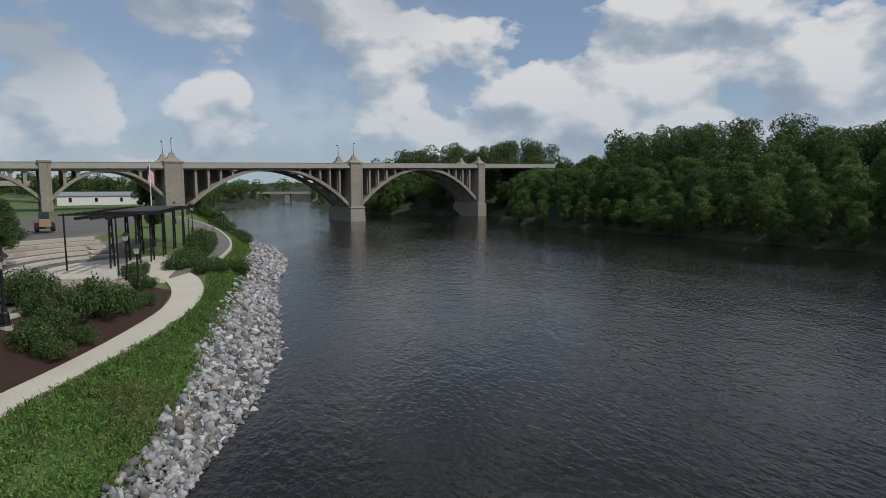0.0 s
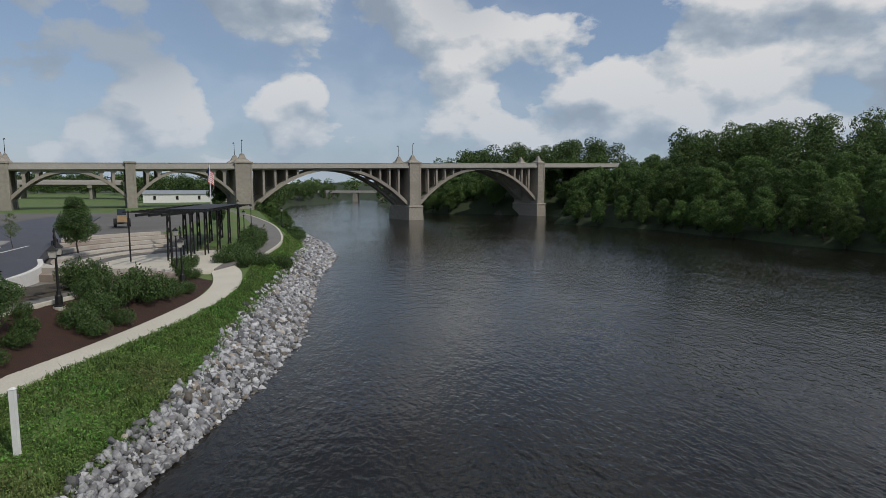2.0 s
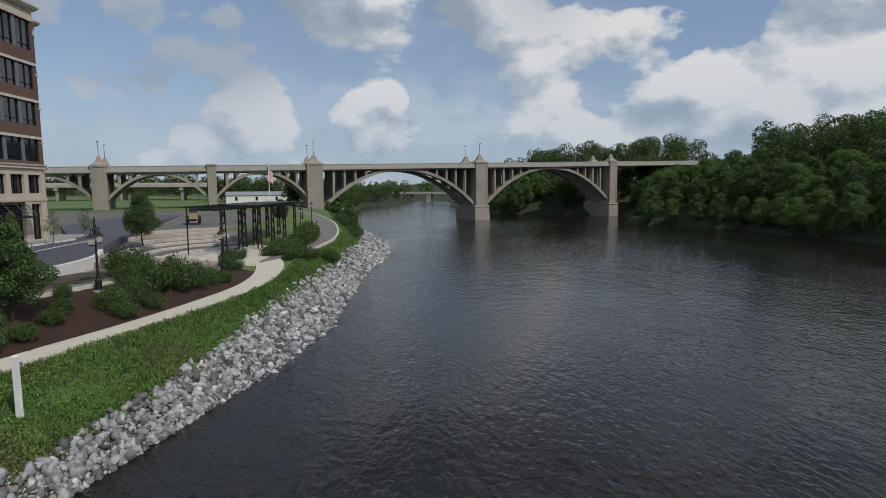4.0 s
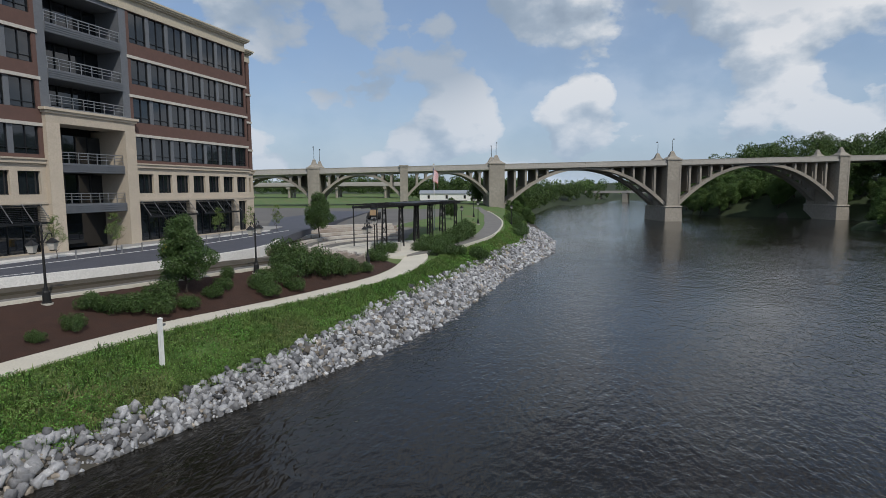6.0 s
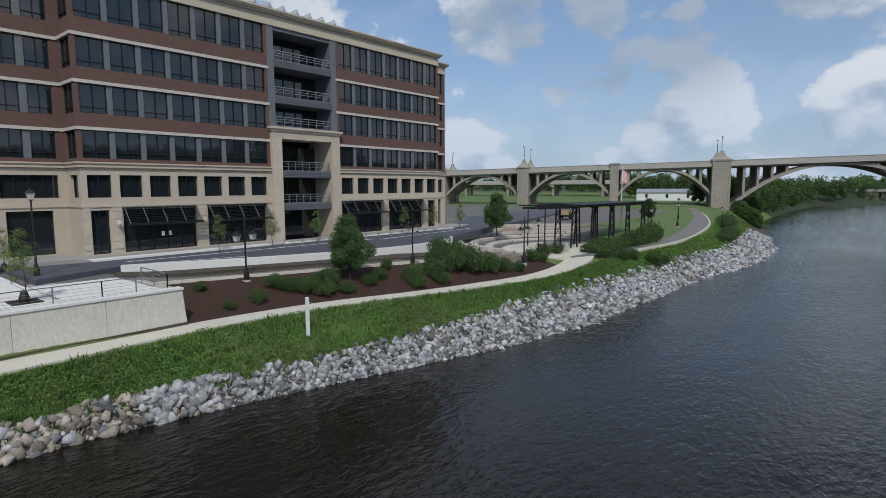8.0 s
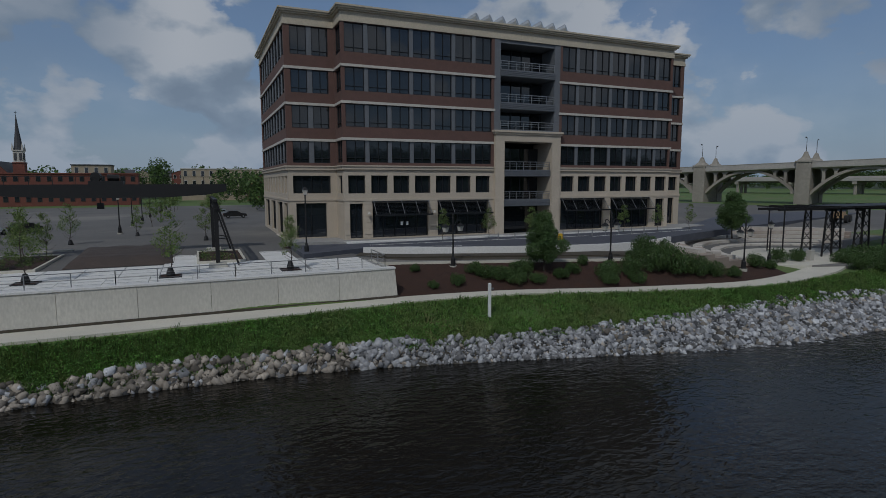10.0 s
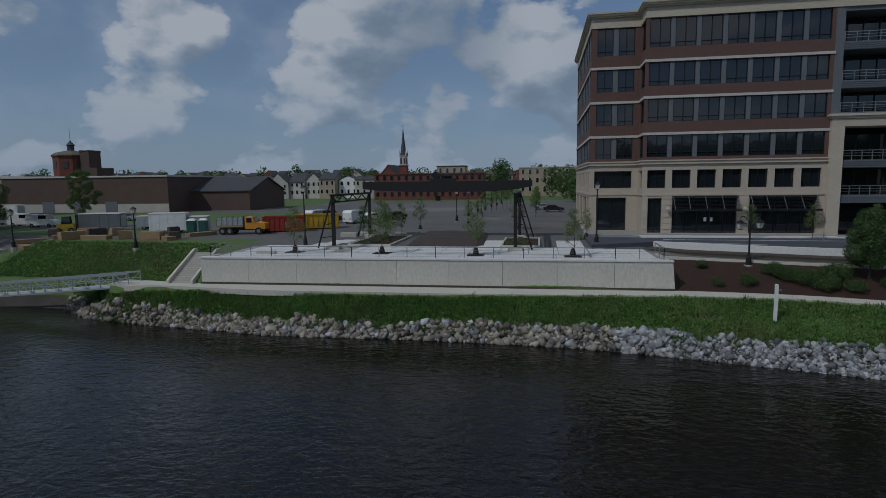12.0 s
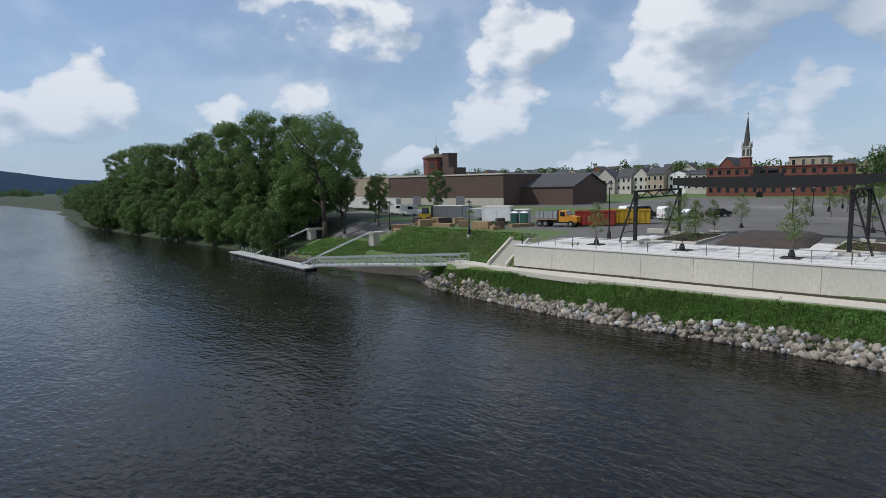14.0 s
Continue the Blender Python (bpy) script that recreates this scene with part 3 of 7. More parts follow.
ribbon("trim_kerb_river", [(64, -26.1, 4.72), (70, -26.95, 4.75), (83, -27.5, 4.85), (97, -26.3, 5.1), (116.6, -22.8, 5.5), (137, -16.5, 6.1), (147, -12.5, 6.5)], 0.3, 0.14, M["path"], "pale kerb along the asphalt path", thick=0.5)
# ---- the arched concrete viaduct ----
# local frame: u along the deck, v across it (away from the river bend), w up from the water
BR = Matrix.Translation((192.0, -5.0, WATER)) @ Euler((0, 0, math.atan2(-0.937, 0.35))).to_matrix().to_4x4()
BW = 15.0                                  # width of the deck
DZ = lambda u: 20.0 + 0.0215 * u           # parapet's foot over the water


def V(v):
    return v                                # across, to the far side


def arch_line(u0, u1, z0, z1, zc, n=22):
    """Points of an arch from springing to springing with its crown at zc."""
    out = []
    for q in range(n + 1):
        t = q / n
        s = 2 * t - 1
        base = z0 + (z1 - z0) * t
        out.append((u0 + (u1 - u0) * t, base + (zc - (z0 + z1) / 2) * (1 - abs(s) ** 2.15)))
    return out


def arch_rib(u0, u1, z0, z1, zc, va, vb, thick):
    g = Geo()
    top = arch_line(u0, u1, z0, z1, zc)
    n = len(top)
    v = []
    for q, (u, z) in enumerate(top):
        t = abs(2 * q / (n - 1) - 1)
        th = thick * (1 + 0.7 * t ** 2)
        for vv in (va, vb):
            v += [(u, vv, z), (u, vv, z - th)]
    f = []
    for q in range(n - 1):
        a, b = 4 * q, 4 * q + 4
        f += [(a, a + 2, b + 2, b), (a + 1, b + 1, b + 3, a + 3), (a, b, b + 1, a + 1), (a + 2, a + 3, b + 3, b + 2)]
    return g.add(v, f)


bridge = thing("arch_bridge", BR, "long beige concrete open-spandrel arch bridge with tall pylons", "bridge")
FLIP = -1.0                                 # v grows to the left of u; the far side is negative v here


def bv(a):
    return -a if FLIP > 0 else a


# name of each support: u, half width, springing left, springing right, lamp pylon or plain pier
SUPPORTS = [(-129.0, 1.4, False), (-97.0, 2.0, True), (-65.0, 2.1, True), (-33.0, 1.4, False), (0.5, 2.8, True), (66.0, 2.6, True), (131.0, 2.0, True)]
SPANS = [(-129.0 + 1.4, -97.0 - 2.0, 9.0, 9.0, 17.0, 0.75), (-97.0 + 2, -65.0 - 2.1, 9.4, 9.4, 17.4, 0.75), (-65 + 2.1, -33 - 1.4, 9.4, 9.6, 18.0, 0.8),
         (-33 + 1.4, 0.5 - 2.8, 9.6, 9.8, 18.7, 0.8), (0.5 + 2.8, 66 - 2.6, 5.6, 6.2, 20.2, 1.0), (66 + 2.6, 131 - 2.0, 6.2, 7.6, 21.4, 1.0)]
U0, U1 = -175.0, 190.0
slab = Geo()
v = [(u, y, DZ(u) + dz) for u in (U0, U1) for y, dz in ((-0.7, 0), (BW + 0.7, 0), (BW + 0.7, -0.75), (BW - 0.2, -1.15), (0.2, -1.15), (-0.7, -0.75))]
slab.add(v, [tuple(range(6)), tuple(range(6, 12))[::-1]] + [(q, (q + 1) % 6 + 0, (q + 1) % 6 + 6, q + 6)[::-1] for q in range(6)])
part("deck", slab, M["deckgrey"], bridge, "pale concrete deck slab with a projecting edge")
for y in (-0.45, BW + 0.05):
    g = Geo()
    g.add([(u, yy, DZ(u) + dz) for u in (U0, U1) for yy, dz in ((y, 0.004), (y + 0.4, 0.004), (y + 0.4, 1.0), (y, 1.0))], [(0, 3, 2, 1), (4, 5, 6, 7), (0, 1, 5, 4), (1, 2, 6, 5), (2, 3, 7, 6), (3, 0, 4, 7)])
    for q in range(int((U1 - U0) / 4)):
        u = U0 + 4 * q
        g.box(u, u + 0.45, y - 0.06, y + 0.46, DZ(u) + 0.01, DZ(u) + 1.1)
    g.add([(u, yy, DZ(u) + dz) for u in (U0, U1) for yy, dz in ((y - 0.08, 1.0), (y + 0.48, 1.0), (y + 0.48, 1.18), (y - 0.08, 1.18))], [(0, 3, 2, 1), (4, 5, 6, 7), (0, 1, 5, 4), (1, 2, 6, 5), (2, 3, 7, 6), (3, 0, 4, 7)])
    part("parapet", g, M["deckgrey"], bridge, "long parapet wall with a coping rail")
for u0, u1, z0, z1, zc, th in SPANS:
    for va, vb in ((0.2, 3.4), (BW - 3.4, BW - 0.2)):
        part("arch_rib", arch_rib(u0 - 1, u1 + 1, z0, z1, zc, va, vb, th), M["bridge"], bridge, smooth=False)
    line = arch_line(u0 - 1, u1 + 1, z0, z1, zc, 60)
    us, zs = [p[0] for p in line], [p[1] for p in line]
    big = (u1 - u0) > 45
    nn = 15 if big else 9
    for q in range(1, nn):
        u = u0 + (u1 - u0) * q / nn
        za, zb = float(np.interp(u, us, zs)) - 0.3, DZ(u) - 1.0
        if zb - za < 1.0:
            continue
        hw = 0.36 if big else 0.42
        for va, vb in ((0.3, 1.3), (BW - 1.3, BW - 0.3)):
            part("spandrel_column", Geo().box(u - hw, u + hw, va, vb, za, zb), M["bridge"], bridge)
        if zb - za > 1.6:
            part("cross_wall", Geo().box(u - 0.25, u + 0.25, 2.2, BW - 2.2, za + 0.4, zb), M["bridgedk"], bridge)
        if not big:
            # rounded heads between the small columns
            w2 = (u1 - u0) / nn
            g = Geo()
            for s in (-1, 1):
                g.add([(u + s * hw, y, zb - 1.1) for y in (0.32, 1.28)] + [(u + s * hw, y, zb + 0.05) for y in (0.32, 1.28)] + [(u + s * w2 * 0.42, y, zb + 0.05) for y in (0.32, 1.28)], [(0, 2, 4), (1, 5, 3), (0, 1, 3, 2), (0, 4, 5, 1), (2, 3, 5, 4)])
            part("column_haunch", g, M["bridge"], bridge)


def bridge_lamp(parent, u, y, z, out):
    g = Geo().rod((u, y, z), (u, y, z + 4.0), 0.10, 0.07, 6)
    pts = [(u, y, z + 4.0), (u, y + out * 0.35, z + 4.5), (u, y + out * 0.9, z + 4.55)]
    for a, b in zip(pts, pts[1:]):
        g.rod(a, b, 0.07, 0.06, 5)
    g.frustum(u, y + out * 1.0, z + 4.25, z + 4.6, (0.28, 0.22), (0.14, 0.1))
    return part("lamp_post", g, M["black"], parent, "black lamp post with a curved arm")


for u, hw, tall in SUPPORTS:
    river = 50 < u
    low = -3.0 if river else -2.0
    gl = gz(*(BR @ Vector((u, 0, 0)))[:2]) - WATER
    for near in (True, False):
        ya, yb = (-1.0, 3.6) if near else (BW - 3.6, BW + 1.0)
        yc = (ya + yb) / 2
        zf = min(low, gl - 1.5)
        g = Geo()
        g.box(u - hw, u + hw, ya, yb, zf if not river else 5.4, DZ(u) + 1.0)
        g.box(u - hw - 0.25, u + hw + 0.25, ya - 0.25, yb + 0.25, DZ(u) + 1.0, DZ(u) + 1.5)
        py = part("pylon", g, M["bridge"], bridge, "stout concrete pylon rising above the deck" if tall else "plain concrete pier")
        # sunk panel lines on the pylon's face
        for e in (-1, 1):
            part("pilaster", Geo().box(u + e * (hw - 0.35) - 0.3, u + e * (hw - 0.35) + 0.3, ya - 0.12, ya + 0.1, max(gl, 6.0), DZ(u) + 0.8), M["bridge"], bridge)
        if tall:
            sc = 0.62 if not near else 1.0
            g = Geo()
            g.frustum(u, yc, DZ(u) + 1.5, DZ(u) + 2.4, (hw - 0.1, 2.1), (hw * 0.55, 1.2))
            g.frustum(u, yc, DZ(u) + 2.4, DZ(u) + 4.0, (hw * 0.5, 1.0), (hw * 0.22, 0.42))
            g.frustum(u, yc, DZ(u) + 4.0, DZ(u) + 4.4, (hw * 0.27, 0.5), (hw * 0.12, 0.25))
            cap = part("pylon_cap", g, M["bridge"], bridge, "stepped pyramid cap")
            if u < 120:
                bridge_lamp(cap, u, yc, DZ(u) + 4.3, -1 if near else 1)
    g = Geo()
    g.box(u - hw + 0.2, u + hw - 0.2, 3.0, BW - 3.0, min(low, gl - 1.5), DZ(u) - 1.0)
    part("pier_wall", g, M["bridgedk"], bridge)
    if river:
        g = Geo()
        g.frustum(u, BW / 2, -3.0, 5.3, (hw + 0.8, BW / 2 + 1.9), (hw + 0.45, BW / 2 + 1.4))
        g.frustum(u, BW / 2, 5.3, 5.8, (hw + 0.7, BW / 2 + 1.7), (hw + 0.4, BW / 2 + 1.4))
        part("pier_base", g, M["bridge"], bridge, "broad water-stained pier base standing in the river")
# ---- the office block ----
FX0, FX1 = 9.6, 60.3                # main front
BX0, BX1 = 3.7, 66.4                # with the set-back corner bays
FY, BY, KY = 3.3, 7.0, 33.5         # front, bay front, back
Z0 = 6.95
BELT, ROOF = 15.8, 33.2
PX0, PX1 = 29.75, 39.95             # the entrance portal
office = thing("office_building", (35, 18, Z0), "six-storey office block of brown brick over pale cast stone", "building")
OFF = Vector((-35, -18, -Z0))


def og(g):
    g.v = [(x - 35, y - 18, z - Z0) for x, y, z in g.v]
    return g


LEVELS = [(16.3, 18.9), (20.45, 23.1), (24.6, 27.3), (29.0, 32.3)]   # sill and head of the upper windows
LINTELS = [19.05, 23.3, 27.5]


def wall_run(p, q, holes, z0, z1, inset, material, name, label=""):
    """A wall from p to q (plan), with rectangular holes (a0, a1, z0, z1) along it; outer side on the right of p to q."""
    p, q = Vector((*p, 0)), Vector((*q, 0))
    d = (q - p).normalized()
    nrm = Vector((d.y, -d.x, 0))
    L = (q - p).length
    xs = sorted({0.0, L, *[h[0] for h in holes], *[h[1] for h in holes]})
    zs = sorted({z0, z1, *[h[2] for h in holes], *[h[3] for h in holes]})
    g = Geo()

    def at(a, z, deep):
        c = p + d * a - nrm * deep
        return (c.x, c.y, z)

    for a0, a1 in zip(xs, xs[1:]):
        for c0, c1 in zip(zs, zs[1:]):
            if c0 < z0 - 1e-6 or c1 > z1 + 1e-6:
                continue
            am, cm = (a0 + a1) / 2, (c0 + c1) / 2
            if any(h[0] < am < h[1] and h[2] < cm < h[3] for h in holes):
                continue
            g.add([at(a0, c0, 0), at(a1, c0, 0), at(a1, c1, 0), at(a0, c1, 0)], [(0, 1, 2, 3)])
    for h in holes:
        a0, a1, c0, c1 = h
        c = [(a0, c0), (a1, c0), (a1, c1), (a0, c1)]
        for (u, w), (u2, w2) in zip(c, c[1:] + c[:1]):
            g.add([at(u, w, 0), at(u, w, inset), at(u2, w2, inset), at(u2, w2, 0)], [(0, 1, 2, 3)])
    return part(name, og(g), material, office, label)


def window(p, d, nrm, a0, a1, z0, z1, inset, mull=1, transom=True, name="window"):
    """A glazed unit: frame bars with mullions, and panes behind them."""
    def at(a, z, deep):
        c = Vector((*p, 0)) + d * a - nrm * deep
        return Vector((c.x - 35, c.y - 18, z - Z0))

    g = Geo()
    t = 0.07
    cols = [a0] + [a0 + (a1 - a0) * k / (mull + 1) for k in range(1, mull + 1)] + [a1]
    rows = [z0, z0 + 0.55, z1] if transom else [z0, z1]
    opens = [(ca + t / 2 + (t / 2 if ca == a0 else 0), cb - t / 2 - (t / 2 if cb == a1 else 0), ra + t / 2 + (t / 2 if ra == z0 else 0), rb - t / 2 - (t / 2 if rb == z1 else 0)) for ca, cb in zip(cols, cols[1:]) for ra, rb in zip(rows, rows[1:])]
    xs = sorted({round(v, 4) for v in [a0, a1] + [o for h in opens for o in h[:2]]})
    zs = sorted({round(v, 4) for v in [z0, z1] + [o for h in opens for o in h[2:]]})
    idx = {(x, z): k for k, (x, z) in enumerate((x, z) for x in xs for z in zs)}
    nv = len(idx)
    vs = [at(x, z, inset - 0.10) for x in xs for z in zs] + [at(x, z, inset + 0.04) for x in xs for z in zs]
    fs = []
    for xa, xb in zip(xs, xs[1:]):
        for za, zb in zip(zs, zs[1:]):
            xm, zm = (xa + xb) / 2, (za + zb) / 2
            c = [idx[xa, za], idx[xb, za], idx[xb, zb], idx[xa, zb]]
            if any(h[0] < xm < h[1] and h[2] < zm < h[3] for h in opens):
                fs += [(c[k], c[(k + 1) % 4], c[(k + 1) % 4] + nv, c[k] + nv) for k in range(4)]
            else:
                fs.append(tuple(c))
    g.add(vs, fs)
    fr = part(name, g, M["darkmetal"], office, "dark metal window frame")
    for k in range(mull + 1):
        xa, xb = a0 + (a1 - a0) * k / (mull + 1), a0 + (a1 - a0) * (k + 1) / (mull + 1)
        v = [at(x, z, inset + dd) for dd in (0.0, 0.02) for x, z in ((xa, z0), (xb, z0), (xb, z1), (xa, z1))]
        part("pane", Geo().add(v, [(0, 1, 2, 3), (7, 6, 5, 4)]), M["glass"], fr, "dark tinted glass")


def front(p, q, wins, lows, ground, gl_h=11.4):
    """One face of the block from p to q: upper windows, second-storey openings, shop fronts (lists of a0, a1)."""
    d = (Vector((*q, 0)) - Vector((*p, 0))).normalized()
    nrm = Vector((d.y, -d.x, 0))
    L = (Vector((*q, 0)) - Vector((*p, 0))).length
    up = [(a, b, z0, z1) for z0, z1 in LEVELS for a, b in wins]
    # each band of windows is one dark recess: grey piers stand in it between the windows
    bands = [(min(a for a, b in grp) - 0.01, max(b for a, b in grp) + 0.01, z0, z1) for z0, z1 in LEVELS for grp in ([wins],) for grp in grp] if wins else []
    wall_run(p, q, bands, BELT, 32.35, 0.22, M["brick"], "brick_wall", "dark brown brick spandrels")
    for z0, z1 in LEVELS:
        for a, b in wins:
            window(p, d, nrm, a, b, z0, z1, 0.26)
        for (a, b), (a2, b2) in zip(wins, wins[1:]):
            v = [Vector((*p, 0)) + d * x - nrm * dd for dd in (0.06, 0.3) for x in (b, a2)]
            g = Geo().add([(w.x, w.y, z) for z in (z0, z1) for w in v], [(0, 1, 5, 4), (1, 3, 7, 5), (2, 0, 4, 6)])
            part("window_pier", og(g), M["greymetal"], office, "grey metal pier between windows")
    for z in LINTELS:
        v = [Vector((*p, 0)) + d * x - nrm * dd for dd in (-0.10, 0.02) for x in (-0.10 if L > 8 else 0, L + (0.10 if L > 8 else 0))]
        g = Geo().add([(w.x, w.y, zz) for zz in (z - 0.16, z + 0.14) for w in v], [(0, 1, 5, 4), (0, 2, 3, 1), (4, 5, 7, 6), (1, 3, 7, 5), (2, 0, 4, 6), (3, 2, 6, 7)])
        part("lintel_course", og(g), M["lintel"], office, "pale stone lintel course")
    wall_run(p, q, [(a, b, 12.6, 14.75) for a, b in lows] + [(a, b, Z0 + 0.25, gl_h) for a, b in ground], Z0 - 0.5, BELT, 0.45, M["stone"], "stone_wall", "pale cast-stone lower storeys")
    for a, b in lows:
        window(p, d, nrm, a, b, 12.6, 14.75, 0.40, mull=1 if b - a < 3 else 3, transom=False)
    for a, b in ground:
        window(p, d, nrm, a, b, Z0 + 0.25, gl_h, 0.42, mull=4 if b - a > 4 else 1, transom=False, name="shop_front")
    # moulded belt over the second storey
    for za, zb, o in ((15.45, 15.8, 0.22), (15.8, 15.95, 0.34), (11.7, 11.95, 0.10)):
        v = [Vector((*p, 0)) + d * x - nrm * dd for dd in (-o, 0.02) for x in (-o if L > 8 else 0, L + (o if L > 8 else 0))]
        g = Geo().add([(w.x, w.y, zz) for zz in (za, zb) for w in v], [(0, 1, 5, 4), (0, 2, 3, 1), (4, 5, 7, 6), (1, 3, 7, 5), (2, 0, 4, 6), (3, 2, 6, 7)])
        part("belt_course", og(g), M["stone"], office)


def even(a0, a1, n, gap, edge):
    w = (a1 - a0 - 2 * edge - gap * (n - 1)) / n
    return [(a0 + edge + k * (w + gap), a0 + edge + k * (w + gap) + w) for k in range(n)]


LW = PX0 - FX0
front((FX0, FY), (PX0, FY), even(0, LW, 7, 0.5, 0.4), even(0, LW, 7, 0.72, 0.55), [(0.7, 2.3), (3.5, 10.8), (12.1, 19.3)])
RW = FX1 - PX1
front((PX1, FY), (FX1, FY), even(0, RW, 7, 0.5, 0.4), even(0, RW, 7, 0.72, 0.55), [(0.5, 8.0), (9.3, 16.6), (17.9, 19.6)])
front((BX0, BY), (FX0, BY), even(0, FX0 - BX0, 2, 0.6, 0.7), [(0.6, 5.2)], [(0.9, 4.6)])
front((FX1, BY), (BX1, BY), even(0, BX1 - FX1, 2, 0.6, 0.7), [(0.7, 5.5)], [(1.0, 5.0)])
front((FX0, BY), (FX0, FY), [(0.6, 3.25)], [(0.9, 3.0)], [])
front((FX1, FY), (FX1, BY), [(0.45, 3.1)], [(0.7, 2.8)], [])
front((BX0, KY), (BX0, BY), even(0, KY - BY, 9, 0.62, 0.6), even(0, KY - BY, 9, 0.95, 0.8), [(2, 7), (9, 14), (16, 21), (22.5, 25.5)])
front((BX1, BY), (BX1, KY), even(0, KY - BY, 9, 0.62, 0.6), even(0, KY - BY, 9, 0.95, 0.8), [(2, 7), (9, 14), (16, 21)])
wall_run((BX1, KY), (BX0, KY), [], Z0 - 0.5, ROOF, 0.2, M["brick"], "brick_wall")
OUTLINE = [(BX0, BY), (FX0, BY), (FX0, FY), (FX1, FY), (FX1, BY), (BX1, BY), (BX1, KY), (BX0, KY)]


def grown(poly, o):
    """The outline moved outwards by o; the block's corners are all square."""
    out = []
    n = len(poly)
    for q in range(n):
        a, b, c = Vector(poly[q - 1]), Vector(poly[q]), Vector(poly[(q + 1) % n])
        d1, d2 = (b - a).normalized(), (c - b).normalized()
        out.append(tuple(b + o * (Vector((d1.y, -d1.x)) + Vector((d2.y, -d2.x)))))
    return out


for za, zb, oa in ((32.35, 32.75, 0.10), (32.75, 33.55, 0.05), (33.55, 33.75, 0.30), (33.75, 33.95, 0.50), (33.95, 34.15, 0.62)):
    part("cornice", og(Geo().prism(grown(OUTLINE, oa), za, zb)), M["cream"], office, "stepped cream cornice round the roof")
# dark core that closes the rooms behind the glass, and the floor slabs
# a solid block: its near-black colour paints the shade of the rooms
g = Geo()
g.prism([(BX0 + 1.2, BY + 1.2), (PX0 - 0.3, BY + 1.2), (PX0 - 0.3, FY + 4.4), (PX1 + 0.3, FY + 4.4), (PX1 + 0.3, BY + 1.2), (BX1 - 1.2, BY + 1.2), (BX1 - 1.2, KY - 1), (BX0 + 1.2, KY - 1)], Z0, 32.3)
part("core", og(g), M["interior"], office, "solid core coloured near-black for unlit rooms")
# recess with balconies, and the portal
for x0, x1 in ((PX0, PX0 + 0.9), (PX1 - 0.9, PX1)):
    part("recess_pier", og(Geo().box(x0, x1, FY, FY + 4.4, 20.5, 32.35)), M["greymetal"], office, "grey metal recess lining")
portal = part("portal", og(Geo().box(PX0 + 0.02, PX1 - 0.02, FY - 0.45, FY + 2.6, 19.3, 20.2)), M["stone"], office, "tall cast-stone entrance portal")
for x0, x1 in ((PX0, PX0 + 1.35), (PX1 - 1.35, PX1)):
    part("portal_pier", og(Geo().box(x0, x1, FY - 0.47, FY + 4.4, Z0 - 0.5, 19.3)), M["stone"], portal)
part("portal_moulding", og(Geo().box(PX0 - 0.15, PX1 + 0.15, FY - 0.6, FY + 2.6, 20.2, 20.45)), M["stone"], portal)
part("portal_cap", og(Geo().box(PX0 - 0.3, PX1 + 0.3, FY - 0.75, FY + 2.6, 20.45, 20.7)), M["stone"], portal)
for z in (11.6, 15.6, 20.9, 24.4, 28.6):
    lo = z < 19
    xa, xb = (PX0 + 1.36, PX1 - 1.36) if lo else (PX0 + 0.91, PX1 - 0.91)
    bal = part("balcony", og(Geo().box(xa, xb, FY - 0.1, FY + 4.3, z - 0.9 if z != 20.9 else z - 0.3, z)), M["greymetal"], office, "grey louvred balcony front")
    for k in range(4 if z != 20.9 else 0):
        part("louvre", og(Geo().box(xa, xb, FY - 0.16, FY - 0.1, z - 0.84 + k * 0.21, z - 0.72 + k * 0.21)), M["greymetal"], bal)
    g = Geo()
    for zz in (0.45, 0.75, 1.05):
        g.beam((xa, FY + 0.05, z + zz), (xb, FY + 0.05, z + zz), 0.06 if zz < 1 else 0.1, 0.05 if zz < 1 else 0.08)
    for k in range(8):
        x = xa + 0.05 + (xb - xa - 0.1) * k / 7
        g.beam((x, FY + 0.05, z), (x, FY + 0.05, z + 1.05), 0.07, 0.07)
    part("railing", og(g), M["rail"], bal, "steel balcony railing")
    zt = z + (3.0 if lo else 3.2)
    g = Geo().box(xa, xb, FY + 3.2, FY + 3.25, z, zt)
    part("pane", og(g), M["glass"], bal, "dark glazed balcony wall")
    for k in range(1, 5):
        x = xa + (xb - xa) * k / 5
        part("mullion", og(Geo().box(x - 0.05, x + 0.05, FY + 3.1, FY + 3.2, z, zt)), M["darkmetal"], bal)
part("entrance_glazing", og(Geo().box(PX0 + 1.36, PX1 - 1.36, FY + 3.0, FY + 3.1, Z0, 10.7)), M["glass"], office)
part("recess_soffit", og(Geo().box(PX0 + 0.91, PX1 - 0.91, FY + 0.1, FY + 4.3, 31.9, 32.4)), M["greymetal"], office)


